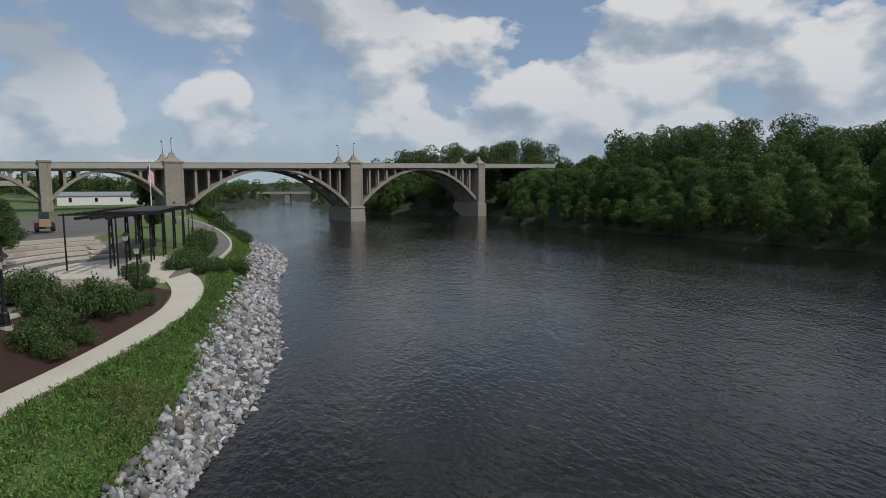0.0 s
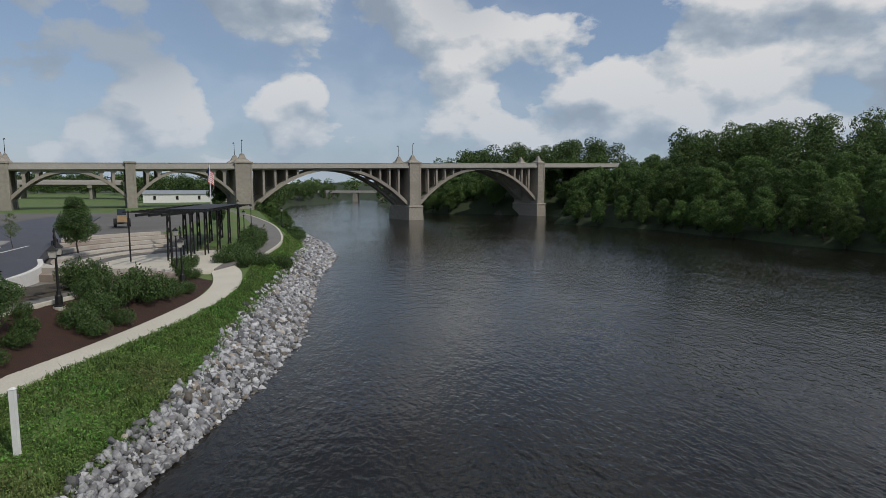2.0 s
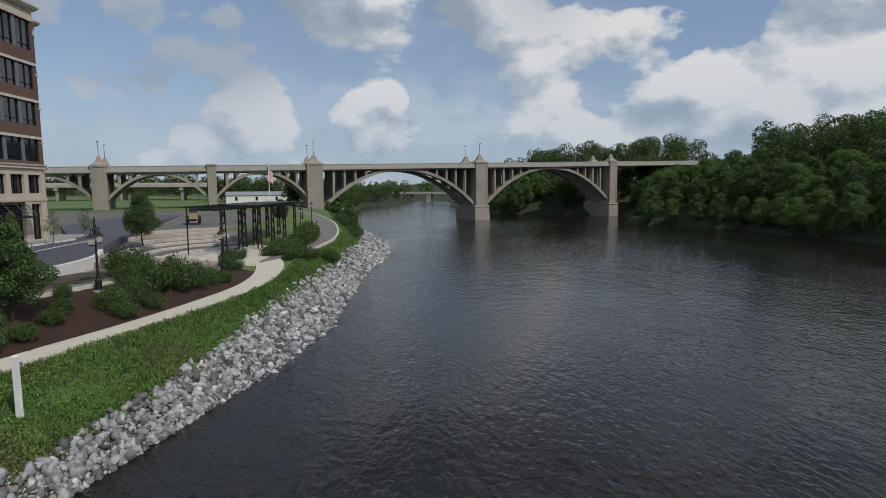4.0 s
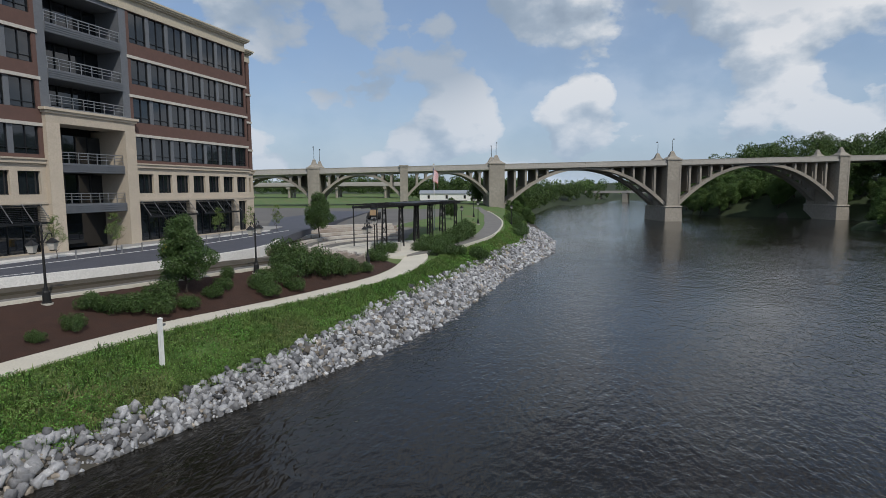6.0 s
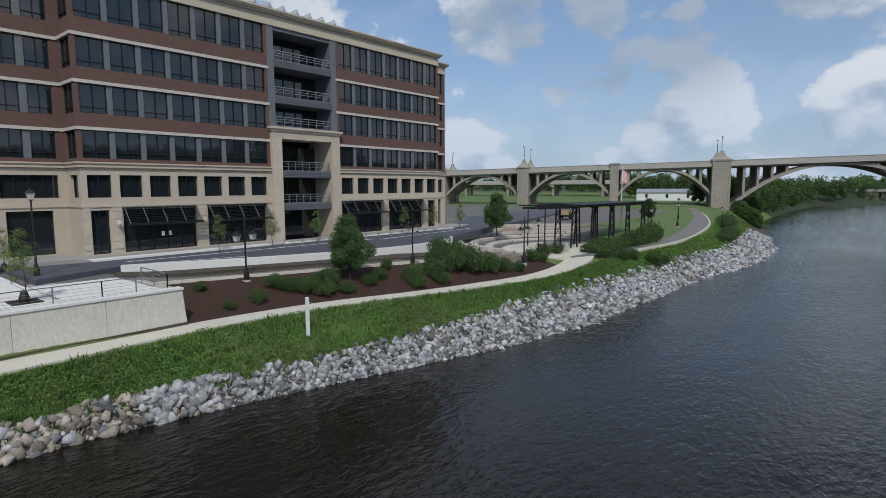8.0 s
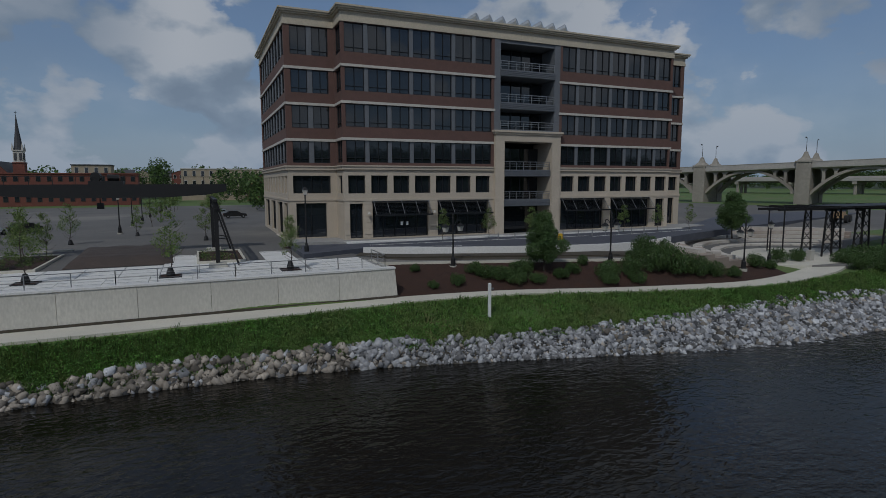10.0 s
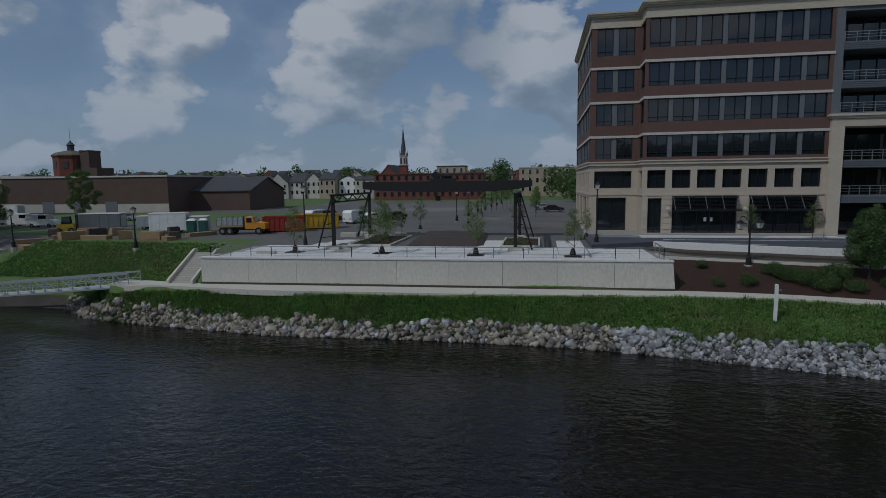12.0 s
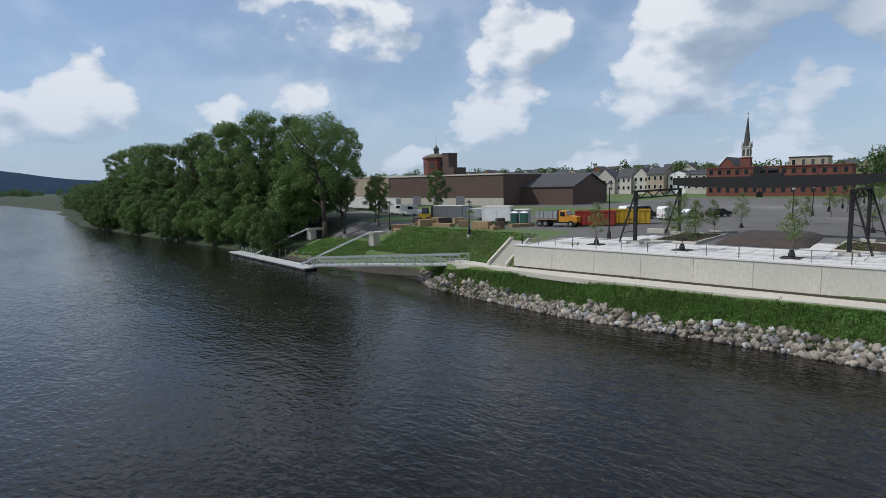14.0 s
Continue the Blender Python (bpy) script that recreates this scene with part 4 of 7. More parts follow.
def awning(x0, x1):
    g = Geo()
    y0 = FY - 0.05
    g.beam((x0, y0 - 1.3, 10.0), (x1, y0 - 1.3, 10.0), 0.14, 0.2)
    g.beam((x0, y0, 11.55), (x1, y0, 11.55), 0.12, 0.12)
    aw = part("awning", og(g), M["darkmetal"], office, "dark metal louvred awning")
    for k in range(9):
        t = (k + 0.5) / 9
        part("slat", og(Geo().beam((x0 + 0.03, y0 - 1.28 * t, 11.5 - 1.4 * t), (x1 - 0.03, y0 - 1.28 * t, 11.5 - 1.4 * t), 0.18, 0.03)), M["darkmetal"], aw)
    n = 5
    for k in range(n):
        x = x0 + (x1 - x0) * (k + (0.1 if k == 0 else -0.1 if k == n - 1 else 0)) / (n - 1)
        part("strut", og(Geo().beam((x, y0 - 0.02, 11.75), (x, y0 - 1.35, 10.12), 0.05, 0.06)), M["rail"], aw, "pale strut")


for a, b in ((FX0 + 3.4, FX0 + 10.9), (FX0 + 12.0, FX0 + 19.4), (PX1 + 0.4, PX1 + 8.1), (PX1 + 9.2, PX1 + 16.7)):
    awning(a, b)
for x in (FX0 + 11.45, PX1 + 8.65, FX0 + 2.9):
    part("wall_lamp", og(Geo().rod((x, FY - 0.05, 10.35), (x, FY - 0.45, 10.35), 0.04, 0.04, 5).frustum(x, FY - 0.5, 10.1, 10.4, (0.18, 0.18), (0.08, 0.08))), M["lintel"], office)
# roof hoods in a row behind the parapet
for k in range(8):
    x = 29.6 + 2.1 * k
    hood = part("roof_vent", og(Geo().rod((x, 9.6, 33.9), (x, 9.6, 35.9), 0.42, 0.42, 10).rod((x - 0.35, 10.0, 36.0), (x + 0.55, 9.0, 36.45), 0.55, 0.68, 10)), M["galv"], office, "round white roof vent hood")
# white notices taped on the shop doors
for x in (FX0 + 7.2, FX0 + 7.9):
    part("paper_notice", og(Geo().box(x, x + 0.32, FY + 0.36, FY + 0.37, 8.6, 9.05)), M["white"], office)
# masonry joints in the cast stone
for x0, x1 in ((FX0 + 0.05, FX0 + 0.65), (FX0 + 2.4, FX0 + 3.4), (FX0 + 10.9, FX0 + 12.0), (PX1 + 8.1, PX1 + 9.2), (PX1 + 16.7, PX1 + 17.8)):
    for k in range(6):
        z = Z0 + 0.7 + 0.72 * k
        part("stone_block", og(Geo().box(x0, x1, FY - 0.06, FY - 0.003, z, z + 0.68)), M["stone"], office)
# ---- retaining wall, plaza, stairs ----
PZ = 6.6                                  # plaza level
WALLY = lambda x: -18.05 - 0.022 * (8.7 - x)
wallg = thing("wall_retaining", (-13, -18.3, 4.0), "long pale concrete retaining wall with a flat coping", "wall", kind="structure")
n = 9
for k in range(n):
    xa, xb = -34.8 + 43.5 * k / n + 0.012, -34.8 + 43.5 * (k + 1) / n - 0.012
    last = k == n - 1
    ya, yb = WALLY(xa), WALLY(xb)
    g = Geo().add([(xa, ya, 3.6), (xb + (0.25 if last else 0), yb, 3.6), (xb + (0.25 if last else 0), yb + 0.5, 3.6), (xa, ya + 0.5, 3.6), (xa, ya + 0.08, PZ - 0.02), (xb, yb + 0.08, PZ - 0.02), (xb, yb + 0.5, PZ - 0.02), (xa, ya + 0.5, PZ - 0.02)],
                  [(0, 3, 2, 1), (4, 5, 6, 7), (0, 1, 5, 4), (1, 2, 6, 5), (2, 3, 7, 6), (3, 0, 4, 7)])
    g.v = [(x + 13, y + 18.3, z - 4.0) for x, y, z in g.v]
    part("wall_panel", g, M["wallconc"], wallg)
g = Geo().add([(x + 13, WALLY(x) + d + 18.3, z - 4.0) for x in (-34.9, 8.75) for d, z in ((0.0, PZ - 0.02), (0.75, PZ - 0.02), (0.75, PZ + 0.12), (0.0, PZ + 0.12))], [(0, 3, 2, 1), (4, 5, 6, 7), (0, 1, 5, 4), (1, 2, 6, 5), (2, 3, 7, 6), (3, 0, 4, 7)])
part("coping", g, M["plaza"], wallg, "white concrete coping")
g = Geo().add([(x + 13, WALLY(x) + d + 18.3, z - 4.0) for x in (-34.9, 8.95) for d, z in ((-0.10, 4.1), (0.0, 4.1), (0.02, 4.3), (-0.06, 4.3))], [(0, 3, 2, 1), (4, 5, 6, 7), (0, 1, 5, 4), (1, 2, 6, 5), (2, 3, 7, 6), (3, 0, 4, 7)])
part("wall_foot", g, M["strip_mulch"], wallg, "dark drainage strip at the wall's foot")
# return walls at both ends
for x, ln in ((8.45, 6.0), (-34.8, 3.0)):
    y = WALLY(x) + 0.5
    g = Geo().box(x - 0.25 + 13, x + 0.25 + 13, y + 18.3, y + ln + 18.3, -0.3, PZ - 4.0)
    part("wall_panel", g, M["wallconc"], wallg)

plaza = thing("floor_plaza", (-13, 0, PZ - 0.2), "sunlit plaza of pale concrete slabs with grey bands", "floor", kind="structure")
base = Geo().prism([(-34.5 + 13, -18.2), (8.2 + 13, -17.4), (8.2 + 13, -10.5), (4.0 + 13, -8), (2.5 + 13, 30), (-24 + 13, 30), (-36 + 13, 2), (-34.8 + 13, -10)], -0.3, 0.14)
part("bed", base, M["paver"], plaza, "dark grey paving bands between the slabs")
slab_of = {}


def slab(x0, x1, y0, y1, material="plaza"):
    key = (round(x1 - x0, 2), round(y1 - y0, 2), material)
    if key not in slab_of:
        w, d = key[:2]
        slab_of[key] = Geo().frustum(0, 0, 0, 0.055, (w / 2, d / 2), (w / 2 - 0.012, d / 2 - 0.012)).mesh("slab", M[material])
    part("slab", slab_of[key], None, plaza, at=pose((x0 + x1) / 2 + 13, (y0 + y1) / 2, 0.145))


for k in range(14):                       # the front walk behind the coping
    slab(-34 + 3 * k, -34 + 3 * k + 2.97, -17.2, -15.5)
    slab(-34 + 3 * k, -34 + 3 * k + 2.97, -15.4, -13.9) if k < 12 else None
for y0, y1 in ((-13.2, -10.6), (-10.5, -7.6), (-7.4, -4.5), (-4.3, -1.4), (-1.2, 1.7), (1.9, 4.8), (5.0, 7.9), (10.6, 13.4), (13.5, 16.3), (16.4, 19.2), (21.5, 25.0), (25.1, 28.6)):
    for x0 in np.arange(-23.9, 2.0, 2.9):
        x1 = x0 + 2.84
        if -18.6 < (x0 + x1) / 2 < -8.2 and -7.6 < y0 < 7.9:
            continue
        if ((-24.5 < x0 < -18.8) or (-7.3 < x0 < -2.8)) and -9 < y0 < 4.9:
            continue
        slab(float(x0), float(x1), y0, y1)
for x0 in np.arange(-33.5, -24.5, 2.9):
    for y0 in (-13.2, -10.2):
        slab(float(x0), float(x0) + 2.84, y0, y0 + 2.9)
for x0 in np.arange(2.3, 7.5, 1.85):
    for y0 in (-15.4, -13.2, -11.0):
        slab(float(x0), float(x0) + 1.8, y0, y0 + 2.15)
for k in range(6):                        # wedge beside the yard
    slab(-28.5 + 0.9 * k, -25.7 + 0.9 * k, -7.2 + 2.9 * k, -4.4 + 2.9 * k)


def wire_rail(name, pts, label):
    """A low steel rail on posts along pts (plan), on the plaza."""
    ob = thing(name, (pts[0][0], pts[0][1], PZ), label, "railing", group="plaza railings")
    ox, oy = pts[0]
    for (xa, ya), (xb, yb) in zip(pts, pts[1:]):
        L = math.hypot(xb - xa, yb - ya)
        m = max(1, round(L / 2.4))
        for k in range(m + 1):
            x, y = xa + (xb - xa) * k / m - ox, ya + (yb - ya) * k / m - oy
            part("post", Geo().beam((x, y, -0.05), (x, y, 1.06), 0.06, 0.06), M["rail"], ob)
        part("top_rail", Geo().beam((xa - ox, ya - oy, 1.08), (xb - ox, yb - oy, 1.08), 0.08, 0.05), M["rail"], ob)
        for q in range(1, 5):
            part("wire", Geo().beam((xa - ox, ya - oy, 0.2 * q), (xb - ox, yb - oy, 0.2 * q), 0.014, 0.014), M["rail"], ob)


wire_rail("steel_railing", [(-34.5, -14.8), (-34.3, -18.0), (-28, -17.9), (-20, -17.75), (-12, -17.6), (-4, -17.45), (4, -17.25), (8.1, -17.1), (8.2, -12.6)], "low steel cable railing along the plaza edge")

stairs = thing("outdoor_stairs", (-37, -17.6, 4.0), "flight of pale concrete steps with low side walls", "stairs")
for k in range(14):
    y0 = -19.0 + 0.31 * k
    part("step", Geo().box(-1.15, 1.15, y0 + 17.6, y0 + 17.6 + 0.36, -0.4, 0.1 + 2.5 * (k + 1) / 14), M["concrete"], stairs)
for x in (-1.4, 1.15):
    part("side_wall", Geo().add([(xx, yy, zz) for xx in (x, x + 0.25) for yy, zz in ((-1.7, -0.4), (-1.7, 0.45), (2.9, 3.0), (3.4, 3.0), (3.4, -0.4))], [(0, 1, 2, 3, 4), (9, 8, 7, 6, 5), (0, 5, 6, 1), (1, 6, 7, 2), (2, 7, 8, 3), (3, 8, 9, 4)]), M["path"], stairs)

# ---- the old travelling crane ----
crane = thing("gantry_crane", (-14.5, -4, PZ), "old black riveted gantry crane standing over the plaza", "crane")


def bent(x, parent_name, side):
    b = part(parent_name, Geo().beam((x, -7.0, 5.75), (x, 7.0, 5.75), 0.35, 0.22), M["black"], crane, "braced steel trestle")
    part("chord", Geo().beam((x, -7.0, 5.0), (x, 7.0, 5.0), 0.2, 0.16), M["black"], b)
    for k in range(8):
        y = -7 + 14 * k / 8
        part("lattice", Geo().beam((x, y, 5.0 if k % 2 else 5.7), (x, y + 1.75, 5.7 if k % 2 else 5.0), 0.1, 0.1), M["black"], b)
    for y in (-6.6, 6.6):
        part("leg", Geo().beam((x, y, 0.1), (x, y, 5.7), 0.34, 0.34), M["black"], b)
        e = side
        part("brace", Geo().beam((x + e * 0.1, y, 5.5), (x + e * 1.7, y + 0.25 * (1 if y > 0 else -1), 0.1), 0.16, 0.16), M["black"], b)
        for z_ in (1.4, 2.8, 4.2):
            part("tie", Geo().beam((x, y, z_), (x + e * 1.7 * (1 - z_ / 5.6), y, z_ - 0.2), 0.08, 0.08), M["black"], b)
        part("footing", Geo().frustum(x, y, -0.15, 0.35, (0.8, 0.7), (0.7, 0.6)), M["concrete"], b, "pale concrete footing")


bent(-9.9, "trestle", -1)
bent(9.5, "trestle", 1)
g = Geo()
for y in (5.6, 7.4):
    g.add([(x, y + d, 5.9 + z) for x, za in ((-10.4, 0.35), (-8, 0.1), (-3, -0.1), (5, -0.1), (9, 0.15), (11.0, 0.5)) for d, z in ((-0.12, za), (0.12, za), (0.12, 1.25), (-0.12, 1.25))],
          [(4 * q + a, 4 * q + b, 4 * q + 4 + b, 4 * q + 4 + a) for q in range(5) for a, b in ((0, 1), (1, 2), (2, 3), (3, 0))] + [(3, 2, 1, 0), (20, 21, 22, 23)])
girder = part("girder", g, M["black"], crane, "deep black plate girders")
part("walkway", Geo().box(-10.3, 10.9, 5.75, 7.25, 6.95, 7.02), M["black"], girder)
for k in range(12):
    part("handrail_post", Geo().beam((-10.2 + 1.9 * k, 5.55, 7.1), (-10.2 + 1.9 * k, 5.55, 7.9), 0.05, 0.05), M["black"], girder)
part("handrail", Geo().beam((-10.2, 5.55, 7.9), (11, 5.55, 7.9), 0.05, 0.05), M["black"], girder)
tro = part("trolley", Geo().box(-1.6, 1.4, 5.5, 7.5, 7.05, 7.5), M["black"], crane, "black hoist trolley with drum and motor")
part("drum", Geo().rod((-1.0, 5.9, 7.9), (-1.0, 7.2, 7.9), 0.45, 0.45, 12), M["black"], tro)
part("motor", Geo().rod((0.0, 6.4, 7.8), (1.0, 6.4, 7.8), 0.35, 0.3, 10), M["black"], tro)
part("hook_block", Geo().box(-1.1, -0.5, 6.3, 6.7, 4.7, 5.3).rod((-0.8, 6.5, 5.3), (-0.8, 6.5, 7.1), 0.05, 0.05, 5), M["black"], tro)

# ---- tarpaulined pit and planters ----
g = Geo()
nx_, ny_ = 18, 22
rr = random.Random(4)
v, f = [], []
for a in range(nx_ + 1):
    for b in range(ny_ + 1):
        u, w = a / nx_, b / ny_
        e = min(u, 1 - u, w, 1 - w)
        z = 0.72 * min(1, e * 9) ** 0.7 + 0.12 * noise.noise(Vector((u * 7, w * 9, 1))) * min(1, e * 9) + 0.05 * rr.random() * (e > 0) - 0.02
        v.append(((u - 0.5) * 8.6 - 0.5 * (w - 0.5) + (0.08 * noise.noise(Vector((w * 8, u * 8, 3)))), (w - 0.5) * 13.0, z))
for a in range(nx_):
    for b in range(ny_):
        k = a * (ny_ + 1) + b
        f.append((k, k + ny_ + 1, k + ny_ + 2, k + 1))
thing("tarpaulin_cover", (-13.2, -0.3, PZ), "brown wrinkled tarpaulin spread over a low pit frame", "tarpaulin", geo=Geo().add(v, f), material=M["tarp"], smooth=True)


def rand_dirs(r, n):
    d = r.normal(size=(n, 3))
    return d / np.linalg.norm(d, axis=1, keepdims=True)


def leaf_cloud(seed, lobes, per, size, shell=0.55, flat=0.35, mats=None, name="crown", low=None):
    """Leaves as small bent cards spread through the shells of round lobes (x, y, z, rx, rz)."""
    r = np.random.default_rng(seed)
    P, D = [], []
    for (x, y, z, rx, rz) in lobes:
        k = max(8, int(per * (rx / 1.0) ** 2))
        d = rand_dirs(r, k)
        rad = shell + (1 - shell) * r.random(k) ** 0.6
        rad *= 1 + 0.22 * np.sin(3 * d[:, 0] + x) * np.cos(4 * d[:, 1] + y)
        P.append(np.stack([x + d[:, 0] * rad * rx, y + d[:, 1] * rad * rx, z + d[:, 2] * rad * rz], -1))
        D.append(d)
    P, D = np.concatenate(P), np.concatenate(D)
    k = len(P)
    nrm = D + flat * np.array([0, 0, 1]) + 0.9 * r.normal(size=(k, 3))
    nrm /= np.linalg.norm(nrm, axis=1, keepdims=True)
    t = np.cross(nrm, r.normal(size=(k, 3)))
    t /= np.linalg.norm(t, axis=1, keepdims=True)
    b = np.cross(nrm, t)
    s = size * (0.6 + 0.8 * r.random((k, 1)))
    fold = 0.25 * s * nrm
    V4 = np.stack([P - t * s, P - b * s * 0.5 + fold, P + t * s, P + b * s * 0.5 + fold], 1)
    if low is not None:
        V4[..., 2] = np.maximum(V4[..., 2], low)
    F = np.arange(4 * k).reshape(-1, 4)
    mi = (r.random(k) < 0.35).astype(int) if mats and len(mats) > 1 else None
    return arrays_mesh(name, V4.reshape(-1, 3), F, mats, mi)


def trunk_geo(seed, h, r0, crown_z, spread, limbs=6):
    r = random.Random(seed)
    g = Geo()
    p, rad = Vector((0, 0, -0.4)), r0
    pts = [p]
    for k in range(5):
        p = p + Vector((r.uniform(-1, 1) * 0.03 * h, r.uniform(-1, 1) * 0.03 * h, (h * 0.8 + 0.4) / 5))
        pts.append(p)
    for k, (a, b) in enumerate(zip(pts, pts[1:])):
        g.rod(a, b, r0 * (1 - 0.16 * k), r0 * (1 - 0.16 * (k + 1)), 7)
    for k in range(limbs):
        t = r.uniform(max(0.25, crown_z / h), 0.95)
        q = min(4, int(t * 5))
        a = pts[q].lerp(pts[q + 1], t * 5 - q)
        an = r.uniform(0, 6.28)
        L = spread * r.uniform(0.5, 0.85)
        m = a + Vector((math.cos(an) * L * 0.55, math.sin(an) * L * 0.55, L * 0.35))
        e = m + Vector((math.cos(an + 0.3) * L * 0.45, math.sin(an + 0.3) * L * 0.45, L * 0.45))
        g.rod(a, m, r0 * 0.35, r0 * 0.2, 5).rod(m, e, r0 * 0.2, r0 * 0.08, 5)
    return g


def lobes_for(seed, h, base, width, n, top=0.5, lobe=1.0):
    """Round lobes that fill a crown from base to h."""
    r = random.Random(seed)
    out = []
    for k in range(n):
        t = (k + 0.5) / n
        z = base + (h - base) * (0.1 + 0.82 * t)
        w = width * (1 - top * max(0, t - 0.35) / 0.65) * (0.6 + 0.4 * min(1, t * 3))
        an = k * 2.4 + r.uniform(-0.4, 0.4)
        d = w * r.uniform(0.35, 0.72 + 0.5 * (1 - lobe))
        s = w * r.uniform(0.38, 0.6) * lobe
        out.append((math.cos(an) * d, math.sin(an) * d, z, s, min(s, (h - base) * 0.3) * r.uniform(0.7, 1.0)))
    out.append((0, 0, h - width * 0.3, width * 0.4, width * 0.3))
    return out


def tree_kind(name, seed, h, base, width, n, per, size, r0, mats, shell=0.5, limbs=7, top=0.5, lobe=1.0):
    tr = trunk_geo(seed, h, r0, base, width, limbs).mesh(name + "_trunk", M["bark"], smooth=True)
    cr = leaf_cloud(seed, lobes_for(seed, h, base, width, n, top, lobe), per, size, shell, mats=mats, name=name + "_crown")
    return tr, cr


def tree(kind, x, y, z, s, rz, label, group="", sz=None, name="tree", category="tree"):
    m = pose(x, y, z, 0, 0, rz) @ Matrix.Diagonal((s, s, sz or s, 1))
    ob = thing(name, m, label, category, group)
    part("trunk", kind[0], None, ob)
    part("crown", kind[1], None, ob)
    return ob


YOUNG = [tree_kind("young", 40 + k, 5.4, 1.2, 1.5, 10, 420, 0.075, 0.055, [M["leaflight"], M["leaf"]], shell=0.15, limbs=12, top=0.65) for k in range(3)]
for k, (x, y, s) in enumerate([(-27.5, -13.6, 0.9), (-18.1, -14.0, 1.05), (-8.6, -14.6, 0.98), (0.5, -14.9, 0.85), (-20.2, 14.4, 0.95), (-5.6, 13.6, 0.95), (-14, 23, 0.8), (3.0, 1.5, 0.7)]):
    tree(YOUNG[k % 3], x, y, PZ, s, 70 * k, "young street tree with thin airy pale green foliage", "young plaza trees")
    grate = thing("tree_grate", (x, y, PZ + 0.006), "dark square tree pit grate in the paving", "grate", group="tree grates")
    part("frame", Geo().box(-0.8, 0.8, -0.8, -0.7, -0.1, 0.05).box(-0.8, 0.8, 0.7, 0.8, -0.1, 0.05).box(-0.8, -0.7, -0.7, 0.7, -0.1, 0.05).box(0.7, 0.8, -0.7, 0.7, -0.1, 0.05), M["black"], grate)
    part("soil", Geo().box(-0.7, 0.7, -0.7, 0.7, -0.1, 0.02), M["mulch"], grate)
    part("watering_bag", Geo().lathe([(0.28, 0.0), (0.3, 0.25), (0.16, 0.7), (0.08, 0.75)], 8), M["black"], grate, "dark watering bag round the stem")


def bush_kind(seed, w, h, per, size, mats):
    r = random.Random(seed)
    lob = [(0, 0, h * 0.5, w * 0.55, h * 0.5)] + [(math.cos(k * 1.1) * w * 0.55 * r.uniform(0.7, 1.1), math.sin(k * 1.1) * w * 0.55 * r.uniform(0.7, 1.1), h * r.uniform(0.3, 0.62), w * r.uniform(0.3, 0.48), h * r.uniform(0.28, 0.42)) for k in range(6)]
    st = Geo()
    for k in range(6):
        an = k * 1.05
        st.rod((0, 0, -0.1), (math.cos(an) * w * 0.4, math.sin(an) * w * 0.4, h * 0.6), 0.03, 0.012, 5)
    return st.mesh("bush_stems", M["bark"]), leaf_cloud(seed, lob, per, size, 0.5, mats=mats, name="bush_leaves", low=0.0)


BUSH = [bush_kind(60 + k, 1.0, 1.1, 2600, 0.045, [M["bush"], M["pear"]]) for k in range(4)]


def bush(k, x, y, w, h, label, group="shrubs in the bed", z=None):
    ob = thing("shrub", pose(x, y, gz(x, y) if z is None else z, 0, 0, 57 * k) @ Matrix.Diagonal((w, w, h / 1.1, 1)), label, "shrub", group)
    part("stem", BUSH[k % 4][0], None, ob)
    part("leaves", BUSH[k % 4][1], None, ob)


def planter(cx, cy, w, d, seed):
    ob = thing("planting_bed", (cx, cy, PZ), "low plaza planting bed with grasses and a pale kerb", "planter", group="plaza planting beds")
    part("kerb", Geo().box(-w / 2, w / 2, -d / 2, -d / 2 + 0.2, -0.1, 0.22).box(-w / 2, w / 2, d / 2 - 0.2, d / 2, -0.1, 0.22).box(-w / 2, -w / 2 + 0.2, -d / 2 + 0.2, d / 2 - 0.2, -0.1, 0.22).box(w / 2 - 0.2, w / 2, -d / 2 + 0.2, d / 2 - 0.2, -0.1, 0.22), M["path"], ob)
    part("soil", Geo().box(-w / 2 + 0.2, w / 2 - 0.2, -d / 2 + 0.2, d / 2 - 0.2, -0.1, 0.12), M["mulch"], ob)
    r = random.Random(seed)
    lob = [(r.uniform(-w / 2 + 0.5, w / 2 - 0.5), r.uniform(-d / 2 + 0.5, d / 2 - 0.5), 0.25, r.uniform(0.3, 0.6), r.uniform(0.25, 0.5)) for q in range(int(w * d * 0.7))]
    part("plants", leaf_cloud(seed, lob, 190, 0.07, 0.4, mats=[M["bush"], M["leaflight"]], name="plants", low=0.05), None, ob, "mixed green ground cover")


planter(-21.4, -2.0, 5.0, 11.5, 8)
planter(-4.6, -3.6, 4.2, 9.0, 9)
planter(4.6, 14.5, 2.2, 7.5, 10)
planter(4.8, 23.5, 2.2, 7.0, 11)
for k, (x, y) in enumerate([(-22.8, -5.0), (-21, -1.5), (-20.2, 2.2), (-21.8, 1.0)]):
    tree(YOUNG[k % 3], x, y, PZ, 0.85, 40 * k, "young multi-stem tree in a planting bed", "young plaza trees")

BOXP = [(-27.2, 2.5, 2.2, 0.9, 1.0), (-25.6, 4.2, 1.6, 0.9, 0.9), (-20.5, 7.5, 3.5, 0.45, 0.45), (-30, -15.0, 2.0, 0.5, 0.45)]
for x, y, w, d, h in BOXP:
    thing("stone_bench", (x, y, PZ), "pale rectangular stone bench block", "bench", group="stone benches", geo=Geo().frustum(0, 0, -0.02, h * 0.55, (w / 2 - 0.03, d / 2), (w / 2, d / 2)).frustum(0, 0, h * 0.55, h * 0.6, (w / 2, d / 2), (w / 2 - 0.04, d / 2 - 0.04)), material=M["concrete"])


